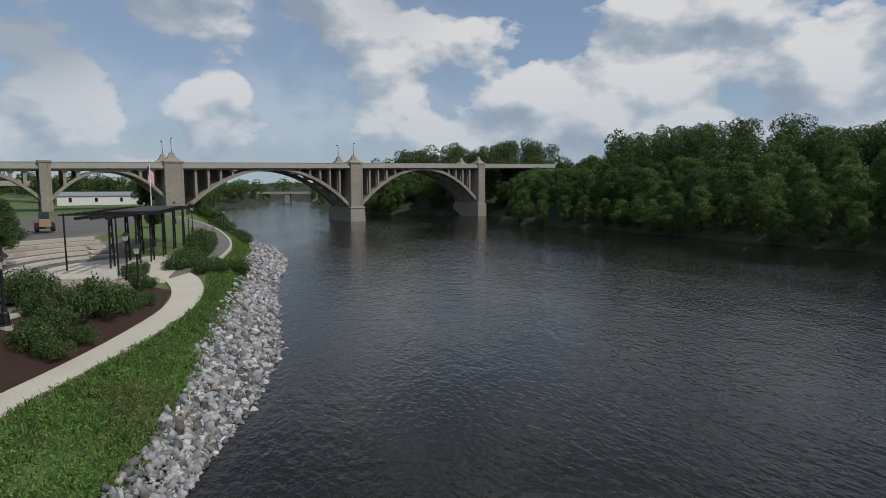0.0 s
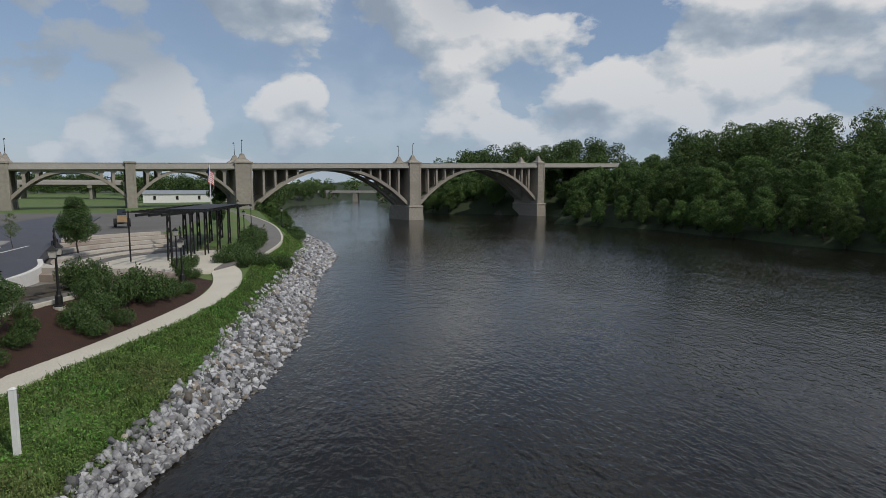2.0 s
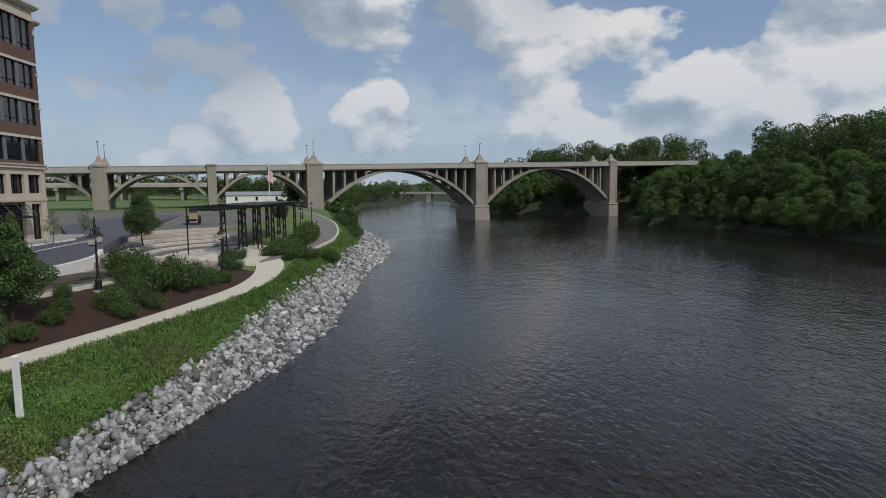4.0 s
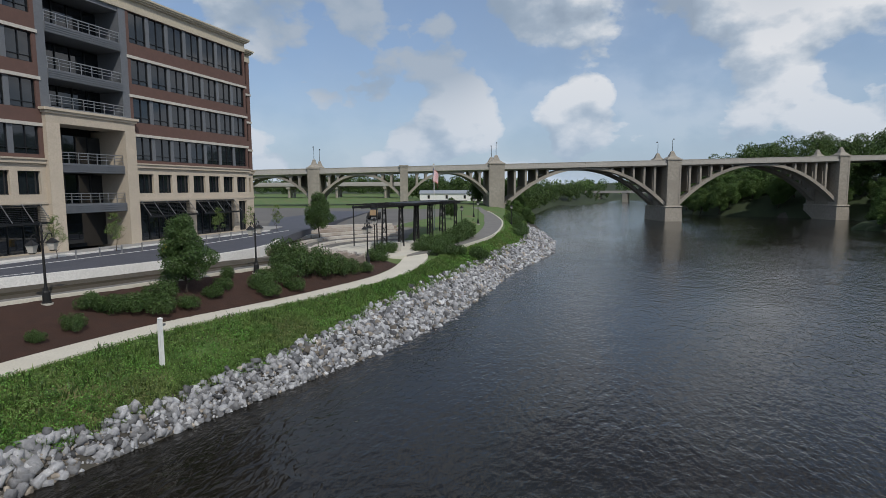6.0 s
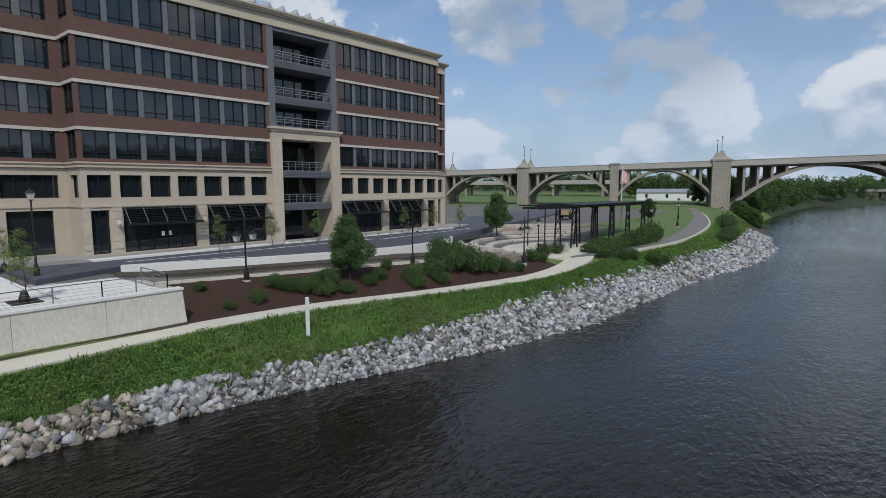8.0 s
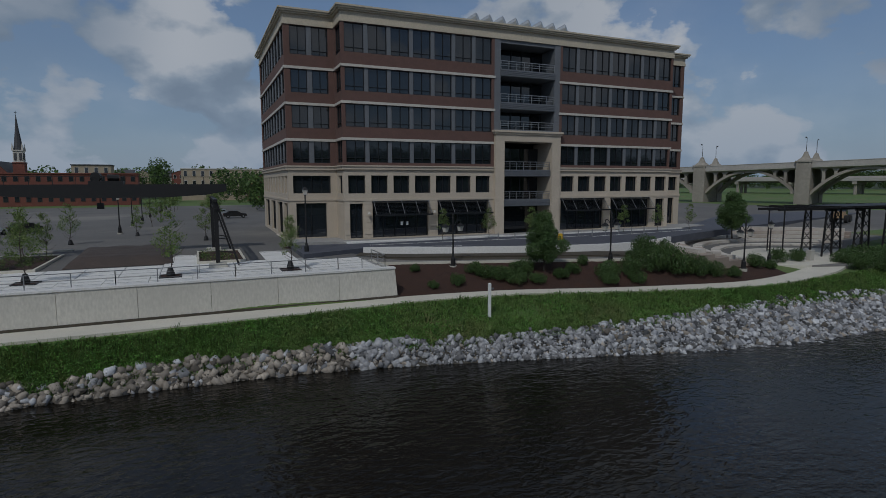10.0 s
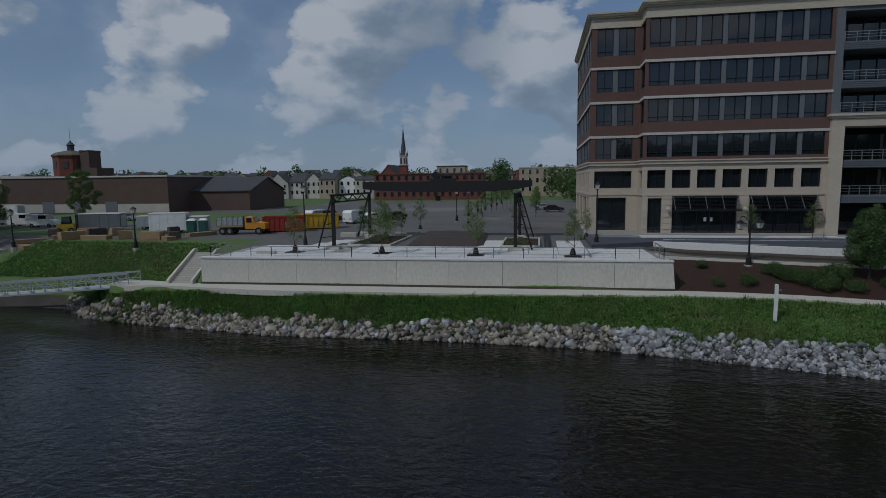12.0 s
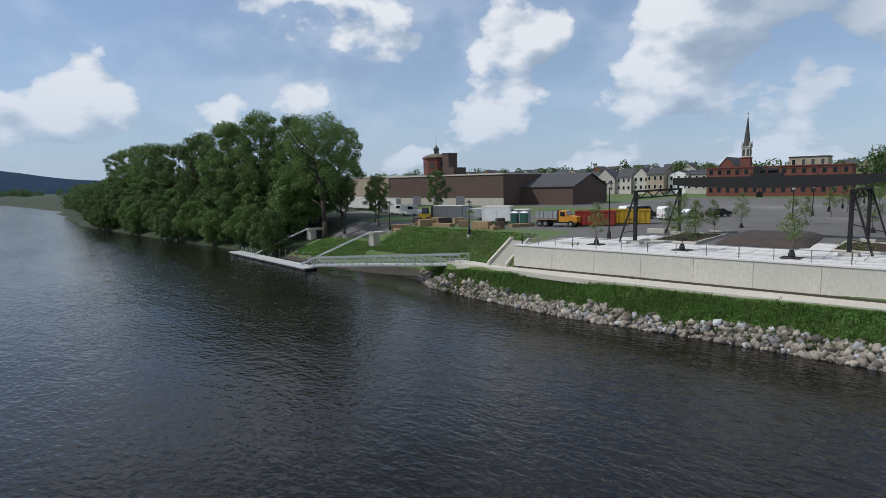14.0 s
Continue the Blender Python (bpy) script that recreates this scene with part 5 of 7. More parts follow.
# ---- lamps ----
def lantern(parent, x, y, z, s=1.0):
    lam = part("lantern", Geo().frustum(x, y, z, z + 0.08 * s, (0.10 * s, 0.10 * s), (0.16 * s, 0.16 * s)).frustum(x, y, z + 0.55 * s, z + 0.85 * s, (0.30 * s, 0.30 * s), (0.05 * s, 0.05 * s)).rod((x, y, z + 0.8 * s), (x, y, z + 1.0 * s), 0.03 * s, 0.01, 5), M["black"], parent, "black lantern frame with a peaked cap")
    part("lantern_glass", Geo().frustum(x, y, z + 0.08 * s, z + 0.55 * s, (0.15 * s, 0.15 * s), (0.24 * s, 0.24 * s)), M["lintel"], lam, "frosted glass")


def lamp_post(x, y, z, h, twin, rz, label, group):
    ob = thing("street_lamp", pose(x, y, z, 0, 0, rz), label, "street lamp", group)
    part("base", Geo().lathe([(0.30, -0.3), (0.30, 0.12), (0.24, 0.16), (0.22, 0.75), (0.15, 0.85), (0.12, 1.1)], 10), M["black"], ob)
    part("footing", Geo().lathe([(0.36, -0.6), (0.36, 0.05)], 12), M["concrete"], ob, "round concrete footing")
    part("pole", Geo().lathe([(0.085, 1.0), (0.065, h - (0.6 if twin else 0.9))], 8), M["black"], ob)
    if twin:
        part("finial", Geo().lathe([(0.06, h - 0.6), (0.10, h - 0.45), (0.04, h - 0.2), (0.09, h - 0.1), (0.02, h + 0.15)], 8), M["black"], ob)
        for e in (-1, 1):
            g = Geo()
            pts = [(0, 0, h - 1.25), (e * 0.35, 0, h - 0.9), (e * 0.65, 0, h - 0.62), (e * 0.95, 0, h - 0.66), (e * 1.0, 0, h - 0.85)]
            for a, b in zip(pts, pts[1:]):
                g.rod(a, b, 0.04, 0.035, 5)
            part("arm", g, M["black"], ob)
            lantern(ob, e * 1.0, 0, h - 1.8)
    else:
        lantern(ob, 0, 0, h - 0.95)


TW = "black cast-iron lamp post with two hanging lanterns"
SG = "tall black lamp post with a single lantern"
for x, y, z, rz in ((16.2, -13.4, 5.75, 20), (31.3, -18.3, 5.75, 15), (45.2, -22.4, 4.9, 10)):
    lamp_post(x, y, z, 5.1, True, rz, TW, "twin lantern lamps")
for x, y, z, h in ((-29.1, -7.3, 6.6, 7.0), (3.5, -5.6, 6.75, 6.8), (-49.6, -9.0, 6.3, 5.0), (-68.4, -7.2, 6.0, 5.0), (-78.4, -9.0, 5.0, 5.0), (86.7, -21.5, 5.2, 4.8), (105, -20.0, 5.6, 4.8), (121, -15.0, 6.1, 4.8), (119.5, -24.4, 4.4, 4.8), (52, -20.2, 4.8, 4.8)):
    lamp_post(x, y, z, h, False, 0, SG, "single lantern lamps")
for k in range(7):
    lamp_post(-16.5 + 0.4 * k, 27 + 13 * k, 7.0, 5.5, False, 0, SG, "single lantern lamps")
    if k:
        tree(YOUNG[k % 3], -13.6 + 0.4 * k, 25 + 13 * k, 7.0, 1.0, 31 * k, "young street tree with thin airy pale green foliage", "young street trees")
        tree(YOUNG[(k + 1) % 3], -3.4, 27 + 13 * k, 7.0, 1.0, 77 * k, "young street tree with thin airy pale green foliage", "young street trees")
# ---- street before the office, kerbs, low wall ----
YK = lambda x: float(np.interp(x, BANK[:, 0], BANK[:, 6]))
ribbon("pavement_walk", [(8.6, -8.4, 6.3), (12, -10.2, 6.1), (16, -11.5, 6.05), (20, -12.8, 6.05), (27, -15.0, 6.05), (34, -17.0, 6.0), (41, -19.0, 5.6)], 2.2, 0.05, M["greywalk"], "grey upper walk above the planting bed", thick=0.5)
ribbon("trim_kerb_bed", [(8.8, -10.9, 6.1), (12, -11.55, 6.0), (16, -12.7, 5.98), (20, -14.0, 5.98), (27, -16.2, 5.98), (34, -18.3, 5.93), (40, -20.0, 5.6)], 0.28, 0.16, M["path"], "pale concrete kerb along the bed", thick=0.5)
ribbon("ground_strip", [(8.6, -6.3, 6.5), (12, -7.9, 6.35), (16, -9.3, 6.35), (20, -10.6, 6.35), (27, -12.8, 6.3), (34, -14.7, 6.2), (42, -16.6, 5.9)], 2.4, 0.03, M["strip_mulch"], "strip of dark mulch between walk and street", thick=0.5, category="ground")
RW_ = [(9.5, -5.2), (14, -7.1), (20, -9.4), (27, -11.5), (33, -12.8), (38, -12.9), (43, -11.8), (48, -9.5)]
g = Geo()
ln = spline([(x, y, 0) for x, y in RW_], 6)
wallv, wf = [], []
for q, p in enumerate(ln):
    a, b = ln[max(q - 1, 0)], ln[min(q + 1, len(ln) - 1)]
    s = Vector((-(b - a).y, (b - a).x, 0)).normalized() * 0.2
    t = 6.98 if q > 5 else 6.98
    wallv += [(p.x - s.x, p.y - s.y, 5.6), (p.x - s.x, p.y - s.y, t + 0.08), (p.x + s.x, p.y + s.y, t + 0.08), (p.x + s.x, p.y + s.y, 5.6)]
    if q:
        c = 4 * q
        wf += [(c - 4, c, c + 1, c - 3), (c - 3, c + 1, c + 2, c - 2), (c - 2, c + 2, c + 3, c - 1)]
wf += [(3, 2, 1, 0), tuple(range(len(wallv) - 4, len(wallv)))]
lw = new("wall_street", g.add(wallv, wf).mesh("wall_street", M["plaza"]))
tagged(lw, "low white concrete retaining wall beside the street", "wall", kind="structure")
# the street: dark paving from the plaza past the office, and the pale sidewalk
road = new("road", Geo().prism([(2.8, -8.0), (9.5, -5.1), (14, -7.0), (20, -9.3), (27, -11.4), (33, -12.7), (38, -12.8), (43, -11.7), (48, -9.4), (56, -6.2), (72, -1.0), (95, 6.0), (130, 16), (130, 27), (90, 20), (70, 7.0), (60, 1.6), (35, 0.2), (10, -0.2), (2.8, 0.5)], 6.0, 6.97).mesh("road", M["roadpave"]))
tagged(road, "dark bluish street paving in front of the office", "road", kind="structure")
sw = new("pavement_sidewalk", Geo().prism([(9.0, 0.0), (60.0, 0.2), (68, 3.0), (68, 6.9), (66.3, 6.9), (60.2, 6.9), (60.2, 3.2), (9.7, 3.2), (9.7, 6.9), (3.0, 6.9), (3.0, 2.2), (8.0, 2.0)], 6.0, 7.08).mesh("sidewalk", M["paver"]))
tagged(sw, "grey paved sidewalk along the shop fronts", "pavement", kind="structure")
kb = new("trim_kerb_street", Geo().prism([(9.0, -0.35), (35, -0.1), (60.0, -0.1), (60.0, 0.18), (35, 0.12), (9.0, -0.02)], 6.0, 7.13).prism([(9.0, -0.02), (30, 0.14), (30, 1.4), (9.0, 1.2)], 6.0, 7.095).mesh("kerb", M["plaza"]))
tagged(kb, "white concrete kerb of the sidewalk", "kerb", kind="structure")
for (xa, ya), (xb, yb), w in (((11, -2.6), (40, -3.6), 0.22), ((40, -4.6), (62, -2.0), 0.22), ((12, -5.2), (20, -7.4), 0.18)):
    d = Vector((xb - xa, yb - ya, 0)).normalized()
    s = Vector((-d.y, d.x, 0)) * w
    ln2 = new("trim_road_line", Geo().prism([(xa, ya), (xb, yb), (xb + s.x, yb + s.y), (xa + s.x, ya + s.y)], 6.9, 6.978).mesh("line", M["white"]))
    tagged(ln2, "white line on the street paving", "road marking", kind="structure")
for k in range(11):
    x = 27 + 2.3 * k
    thing("bollard", (x, -3.0 - 0.1 * k + (0.22 * (k - 5) if k > 5 else 0), 6.97), "slim pale street bollard", "bollard", group="street bollards", geo=Geo().lathe([(0.07, -0.05), (0.07, 0.75), (0.05, 0.85)], 8), material=M["rail"])
for k in range(6):
    tree(YOUNG[k % 3], 20.5 + (27.5 if k > 2 else 0) + 6.2 * (k % 3), -1.1, 7.0, 0.72, 50 * k, "slender street tree with a thin crown", "young street trees")
# white marker post on the bank
pz = max(gz(14.63, -23.87), 3.35)
mp = thing("marker_post", (14.63, -23.87, pz), "white square marker post in the grass bank", "post")
part("post", Geo().box(-0.1, 0.1, -0.1, 0.1, -0.3, 2.45).frustum(0, 0, 2.45, 2.52, (0.12, 0.12), (0.04, 0.04)), M["white"], mp)
part("bracket", Geo().box(0.1, 0.34, -0.06, 0.06, 2.0, 2.12), M["greymetal"], mp, "small dark bracket")

# ---- trees and shrubs of the bed ----
BIGBED = tree_kind("bedtree", 77, 5.9, 0.7, 2.35, 18, 1700, 0.075, 0.10, [M["pear"], M["bush"]], shell=0.4, limbs=10, top=0.72)
tree(BIGBED, 24.1, -17.2, gz(24.1, -17.2), 1.0, 10, "bushy young broadleaf tree in the mulch bed", "bed trees")
tree(BIGBED, 62.4, -6.8, 6.4, 1.05, 120, "round-crowned young tree beside the amphitheatre", "bed trees")
tree(BIGBED, 107, -13.5, gz(107, -13.5), 0.8, 200, "round-crowned young tree on the lawn", "bed trees")
G1, G2 = "rounded green shrub in brown mulch", "tall leafy green shrub massed above the promenade"
for k, (x, y, w, h) in enumerate([(12.2, -13.5, 0.5, 0.7), (12.6, -17.0, 0.5, 0.65), (15.0, -17.0, 0.75, 0.95), (18.2, -16.5, 1.0, 1.1), (19.4, -17.2, 1.1, 1.2), (20.6, -18.3, 1.0, 1.2), (21.6, -17.2, 1.2, 1.5), (17.6, -15.4, 0.9, 1.0),
                                  (22.4, -18.9, 0.8, 0.9), (25.0, -18.9, 0.8, 0.9), (26.6, -18.6, 0.8, 1.0), (28.6, -17.5, 0.6, 0.9), (29.5, -20.2, 1.15, 1.5), (28.8, -21.2, 0.9, 1.1), (32.0, -20.4, 1.2, 1.5), (31.6, -21.8, 0.9, 1.0)]):
    bush(k, x, y, w * 1.2, h * 1.2, G1)
for k, (x, y, w, h) in enumerate([(34.8, -20.8, 1.6, 2.4), (36.6, -21.6, 1.9, 2.8), (38.9, -22.3, 1.5, 2.0), (40.6, -22.8, 1.1, 1.5), (36.6, -17.2, 1.5, 2.4), (38.8, -17.8, 1.3, 2.0), (34.0, -18.8, 1.2, 1.6), (42.6, -23.4, 0.9, 1.1), (47.5, -22.0, 1.1, 1.5), (49.0, -22.6, 0.8, 1.0), (53.5, -20.2, 1.3, 1.7), (56.5, -20.4, 1.2, 1.5),
                                  (60.5, -23.2, 1.5, 1.9), (62.5, -23.8, 1.7, 2.2), (65.5, -24.0, 1.6, 2.0), (68.0, -24.0, 1.5, 2.0), (71, -24.4, 1.7, 2.6), (75, -24.5, 1.8, 2.9), (78, -24.3, 2.0, 3.2), (81, -23.6, 2.0, 3.0), (84, -22.9, 1.6, 2.4), (63.5, -27.5, 1.2, 1.5), (67, -29.3, 1.4, 2.1), (70, -29.5, 1.1, 1.3), (58.5, -26.0, 1.3, 1.8), (61, -26.9, 1.3, 1.7),
                                  (103, -28.6, 1.6, 1.5), (108, -28.4, 1.9, 1.9), (112, -27.6, 2.0, 2.3), (117, -26.9, 1.9, 1.9), (123, -24.6, 2.2, 2.4), (129, -23.0, 2.2, 2.8)]):
    bush(k, x, y, w * (0.98 if x < 60 else 1.12), h * 1.08, G2, "shrubs by the path")

# ---- amphitheatre ----
amph = thing("floor_amphitheatre", (AMPH[0], AMPH[1], 4.7), "curved pale stone seats on brown paved terraces of an amphitheatre", "amphitheatre", kind="structure")
stage = Geo().prism([(12.6 * math.cos(radians(a)), 12.6 * math.sin(radians(a))) for a in range(0, 181, 6)] + [(-9, -2.2), (9, -2.2)], -0.3, 0.12)
part("stage_floor", stage, M["path"], amph, "pale round stage floor")


def arc(r0, r1, a0, a1, z0, z1, n=26):
    g = Geo()
    v = []
    for q in range(n + 1):
        a = a0 + (a1 - a0) * q / n
        for r in (r0, r1):
            for z in (z0, z1):
                v.append((r * math.cos(a), r * math.sin(a), z))
    f = []
    for q in range(n):
        c, d = 4 * q, 4 * q + 4
        f += [(c + 1, c + 3, d + 3, d + 1)[::-1], (c, d, d + 1, c + 1)[::-1], (c + 2, c + 3, d + 3, d + 2)]
    return g.add(v, f + [(0, 1, 3, 2), (len(v) - 4, len(v) - 2, len(v) - 1, len(v) - 3)])


for k in range(5):
    r0 = 12.6 + 2.15 * k
    z = 0.15 + 0.42 * k
    part("terrace", arc(r0, r0 + 2.15, radians(28), radians(182), -0.4, z), M["terrace"], amph)
    for a0, a1 in ((30, 84), (85.2, 130), (131.2, 179)):
        part("seat_wall", arc(r0 + 0.05, r0 + 1.15, radians(a0), radians(a1), -0.1, z + 0.42, 16), M["seatstone"], amph, "pale stone seat wall")

canopy = thing("trestle_canopy", (74, -19.5, 4.9), "black steel trestle structure with a flat lattice roof", "canopy")
for k in range(5):
    x, y = -10 + 5 * k, 0.6 - 0.55 * k
    tr_ = part("trestle", Geo().beam((x - 0.75, y, 5.5), (x + 0.75, y, 5.5), 0.3, 0.2), M["black"], canopy, "braced black steel trestle")
    for e in (-1, 1):
        part("leg", Geo().beam((x + e * 0.95, y, -0.3), (x + e * 0.5, y, 5.5), 0.17, 0.17), M["black"], tr_)
        part("leg", Geo().beam((x + e * 0.95, y + 2.6, -0.3), (x + e * 0.5, y + 2.6, 5.5), 0.17, 0.17), M["black"], tr_)
    for q in range(4):
        z0, z1 = 0.3 + 1.28 * q, 0.3 + 1.28 * (q + 1)
        wa, wb = 0.93 - 0.083 * 1.28 * q, 0.93 - 0.083 * 1.28 * (q + 1)
        for yy in (y, y + 2.6):
            part("brace", Geo().beam((x - wa, yy, z0), (x + wb, yy, z1), 0.07, 0.07), M["black"], tr_)
            part("brace", Geo().beam((x + wa, yy, z0), (x - wb, yy, z1), 0.07, 0.07), M["black"], tr_)
for y in (0.6, 1.9, 3.2):
    part("roof_beam", Geo().beam((-17.5, y + 1.2, 5.7), (13, y - 2.2, 5.7), 0.2, 0.3), M["black"], canopy)
for k in range(12):
    x = -15.5 + 2.4 * k
    part("roof_purlin", Geo().beam((x, -2.4 - 0.1 * k, 5.95), (x + 0.6, 6.6 - 0.1 * k, 5.95), 0.14, 0.14), M["black"], canopy)
part("roof_screen", Geo().box(-10.5, 11, -1.4, 3.4, 6.03, 6.08), M["black"], canopy, "flat dark mesh roof")
for x, y in ((-17.5, 1.0), (-12.0, 7.0)):
    part("mast", Geo().rod((x, y, 0), (x, y, 6.0), 0.09, 0.08, 6), M["black"], canopy)
thing("utility_cabinet", (58.4, -20.6, 4.8), "small grey utility cabinet beside the shrubs", "cabinet", geo=Geo().box(-0.35, 0.35, -0.25, 0.25, -0.1, 1.15).frustum(0, 0, 1.15, 1.22, (0.4, 0.3), (0.36, 0.26)), material=M["concrete"])

flagpole = thing("flagpole", (85, -16.9, gz(85, -16.9)), "tall white flagpole flying a striped flag", "flagpole")
part("pole", Geo().rod((0, 0, -0.2), (0, 0, 11.4), 0.10, 0.05, 8), M["white"], flagpole)
part("finial", Geo().lathe([(0.02, 11.35), (0.1, 11.45), (0.1, 11.52), (0.02, 11.62)], 8), M["yellow"], flagpole)
fl = Geo()
for s_ in range(13):
    for q in range(10):
        def fp(u, w):
            return (0.08 + 1.5 * u, 0.35 * math.sin(u * 5 + w), 10.9 - 2.3 * w - 1.3 * u * u)
        u0, u1, w0, w1 = q / 10, (q + 1) / 10, s_ / 13, (s_ + 1) / 13
        fl.add([fp(u0, w0), fp(u1, w0), fp(u1, w1), fp(u0, w1)], [(0, 1, 2, 3)], 2 if (q < 4 and s_ < 7) else s_ % 2)
part("flag", fl, [M["flagred"], M["white"], M["flagblue"]], flagpole, "flag with red and white stripes and a blue corner")

# small loader parked beyond the terraces
ld = thing("wheel_loader", (99, 1.0, 6.75, 0, 0, 200), "dusty brown wheel loader parked on the gravel lot", "loader")
part("body", Geo().frustum(0.6, 0, 0.8, 1.9, (1.5, 0.8), (1.3, 0.7)), M["wood"], ld)
part("cab", Geo().frustum(-0.7, 0, 1.3, 3.0, (0.75, 0.75), (0.6, 0.65)), M["carglass"], ld, "glazed driver's cab")
part("bucket_arm", Geo().beam((-0.8, 0, 1.3), (-2.8, 0, 0.7), 0.9, 0.3), M["wood"], ld)
part("bucket", Geo().add([(-2.7, y, z) for y in (-1.2, 1.2) for z in (0.2, 1.1)] + [(-3.5, y, 0.15) for y in (-1.2, 1.2)], [(0, 1, 3, 2), (0, 2, 5, 4), (0, 4, 1), (2, 3, 5)]), M["greymetal"], ld)
for x in (-1.2, 1.3):
    for y in (-1.05, 1.05):
        part("wheel", Geo().rod((x, y - 0.25, 0.65), (x, y + 0.25, 0.65), 0.68, 0.68, 14), M["tyre"], ld)

# ---- floating dock and gangway ----
dock = thing("floating_dock", (-88, -18.5, WATER), "pale aluminium floating dock with mooring rails", "dock")
DA, DB = Vector((-104.5, -16.3, 0)), Vector((-72, -20.6, 0))
dd = (DB - DA).normalized()
ds = Vector((-dd.y, dd.x, 0))
for k in range(8):
    a = DA + (DB - DA) * k / 8 + dd * 0.04
    b = DA + (DB - DA) * (k + 1) / 8 - dd * 0.04
    c = [a - ds * 1.2, b - ds * 1.2, b + ds * 1.2, a + ds * 1.2]
    sec = part("deck_section", Geo().prism([(p.x + 88, p.y + 18.5) for p in c], 0.32, 0.5), M["alu"], dock)
    part("float", Geo().prism([(p.x + 88, p.y + 18.5) for p in [a - ds * 1.05 + dd * .2, b - ds * 1.05 - dd * .2, b + ds * 1.05 - dd * .2, a + ds * 1.05 + dd * .2]], -0.3, 0.32), M["black"], sec, "black plastic float")
for k in range(3):
    p = DA + dd * (1.5 + 2.2 * k) + ds * 0.9
    g = Geo()
    q = p + Vector((88, 18.5, 0))
    for e in (-0.45, 0.45):
        g.rod(q + dd * e + Vector((0, 0, 0.5)), q + dd * e + Vector((0, 0, 1.3)), 0.04, 0.04, 5)
    g.rod(q + dd * -0.45 + Vector((0, 0, 1.3)), q + dd * 0.45 + Vector((0, 0, 1.3)), 0.04, 0.04, 5)
    part("mooring_rail", g, M["galv"], dock)
gang = thing("gangway", (-42, -19.1, 3.95), "silver aluminium truss gangway sloping to the dock", "gangway")
GA, GB = Vector((0, 0, 0)), Vector((-31.5, -0.2, -2.7))
gd = (GB - GA).normalized()
part("walkway", Geo().beam(GA, GB, 1.6, 0.12), M["alu"], gang)
for e in (-0.85, 0.85):
    o = Vector((0, e, 0))
    for h in (-0.12, 1.15):
        part("chord", Geo().beam(GA + o + Vector((0, 0, h)), GB + o + Vector((0, 0, h)), 0.13, 0.16), M["galv"], gang)
    part("mid_rail", Geo().beam(GA + o + Vector((0, 0, 0.55)), GB + o + Vector((0, 0, 0.55)), 0.05, 0.06), M["galv"], gang)
    nb = 20
    for k in range(nb + 1):
        p = GA.lerp(GB, k / nb) + o
        part("upright", Geo().beam(p + Vector((0, 0, -0.1)), p + Vector((0, 0, 1.15)), 0.08, 0.08), M["galv"], gang)
        if k < nb:
            q = GA.lerp(GB, (k + 1) / nb) + o
            a, b = (-0.05, 1.1) if k % 2 else (1.1, -0.05)
            part("diagonal", Geo().beam(p + Vector((0, 0, a)), q + Vector((0, 0, b)), 0.06, 0.06), M["galv"], gang)
part("landing", Geo().box(-0.3, 2.2, -1.2, 1.2, -0.5, 0.06), M["path"], gang, "concrete landing block")


def mooring_arm(p, q, label):
    """Twin pipes that hold the dock off the bank, from an abutment down to the deck."""
    p, q = Vector(p), Vector(q)
    ob = thing("dock_brace", Matrix.Translation(p), label, "brace", group="dock braces")
    s = (q - p).cross(Vector((0, 0, 1))).normalized()
    for e in (-0.55, 0.55):
        part("pipe", Geo().rod(s * e, q - p + s * e, 0.09, 0.09, 8), M["galv"], ob)
    for k in range(1, 7):
        c = (q - p) * k / 7
        part("rung", Geo().rod(c + s * -0.55, c + s * 0.55, 0.05, 0.05, 5), M["galv"], ob)
    part("abutment", Geo().box(-0.8, 0.8, -0.3, 2.6, -0.5, -0.1).box(-0.65, 0.65, -0.15, 1.2, -2.4, -0.5), M["concrete"], ob, "flat pale concrete landing on a footing")


mooring_arm((-70.5, -9.5, 5.9), (-76.5, -19.5, 1.1), "galvanised twin-pipe brace holding the dock")
mooring_arm((-91.5, -7.5, 5.6), (-96.0, -16.9, 1.1), "galvanised twin-pipe brace with hand rails")
for k in range(9):
    x = -80.5 - 2.0 * k
    thing("handrail_post", (x, -15.0 + 0.04 * k, max(gz(x, -15.0), WATER)), "slim grey post of a bank handrail", "post", group="bank handrail posts", geo=Geo().rod((0, 0, -1.2), (0, 0, 1.5), 0.05, 0.05, 6).rod((-0.4, 0, 1.5), (0.4, 0, 1.5), 0.04, 0.04, 5), material=M["rail"])
# ---- vehicles and stores in the yard ----
def wheel(parent, x, y, r, w=0.28):
    wh = part("wheel", Geo().rod((x, y - w / 2, r), (x, y + w / 2, r), r, r, 14), M["tyre"], parent, "black tyre")
    part("rim", Geo().rod((x, y - w / 2 - 0.02, r), (x, y + w / 2 + 0.02, r), r * 0.5, r * 0.5, 10), M["rail"], wh)


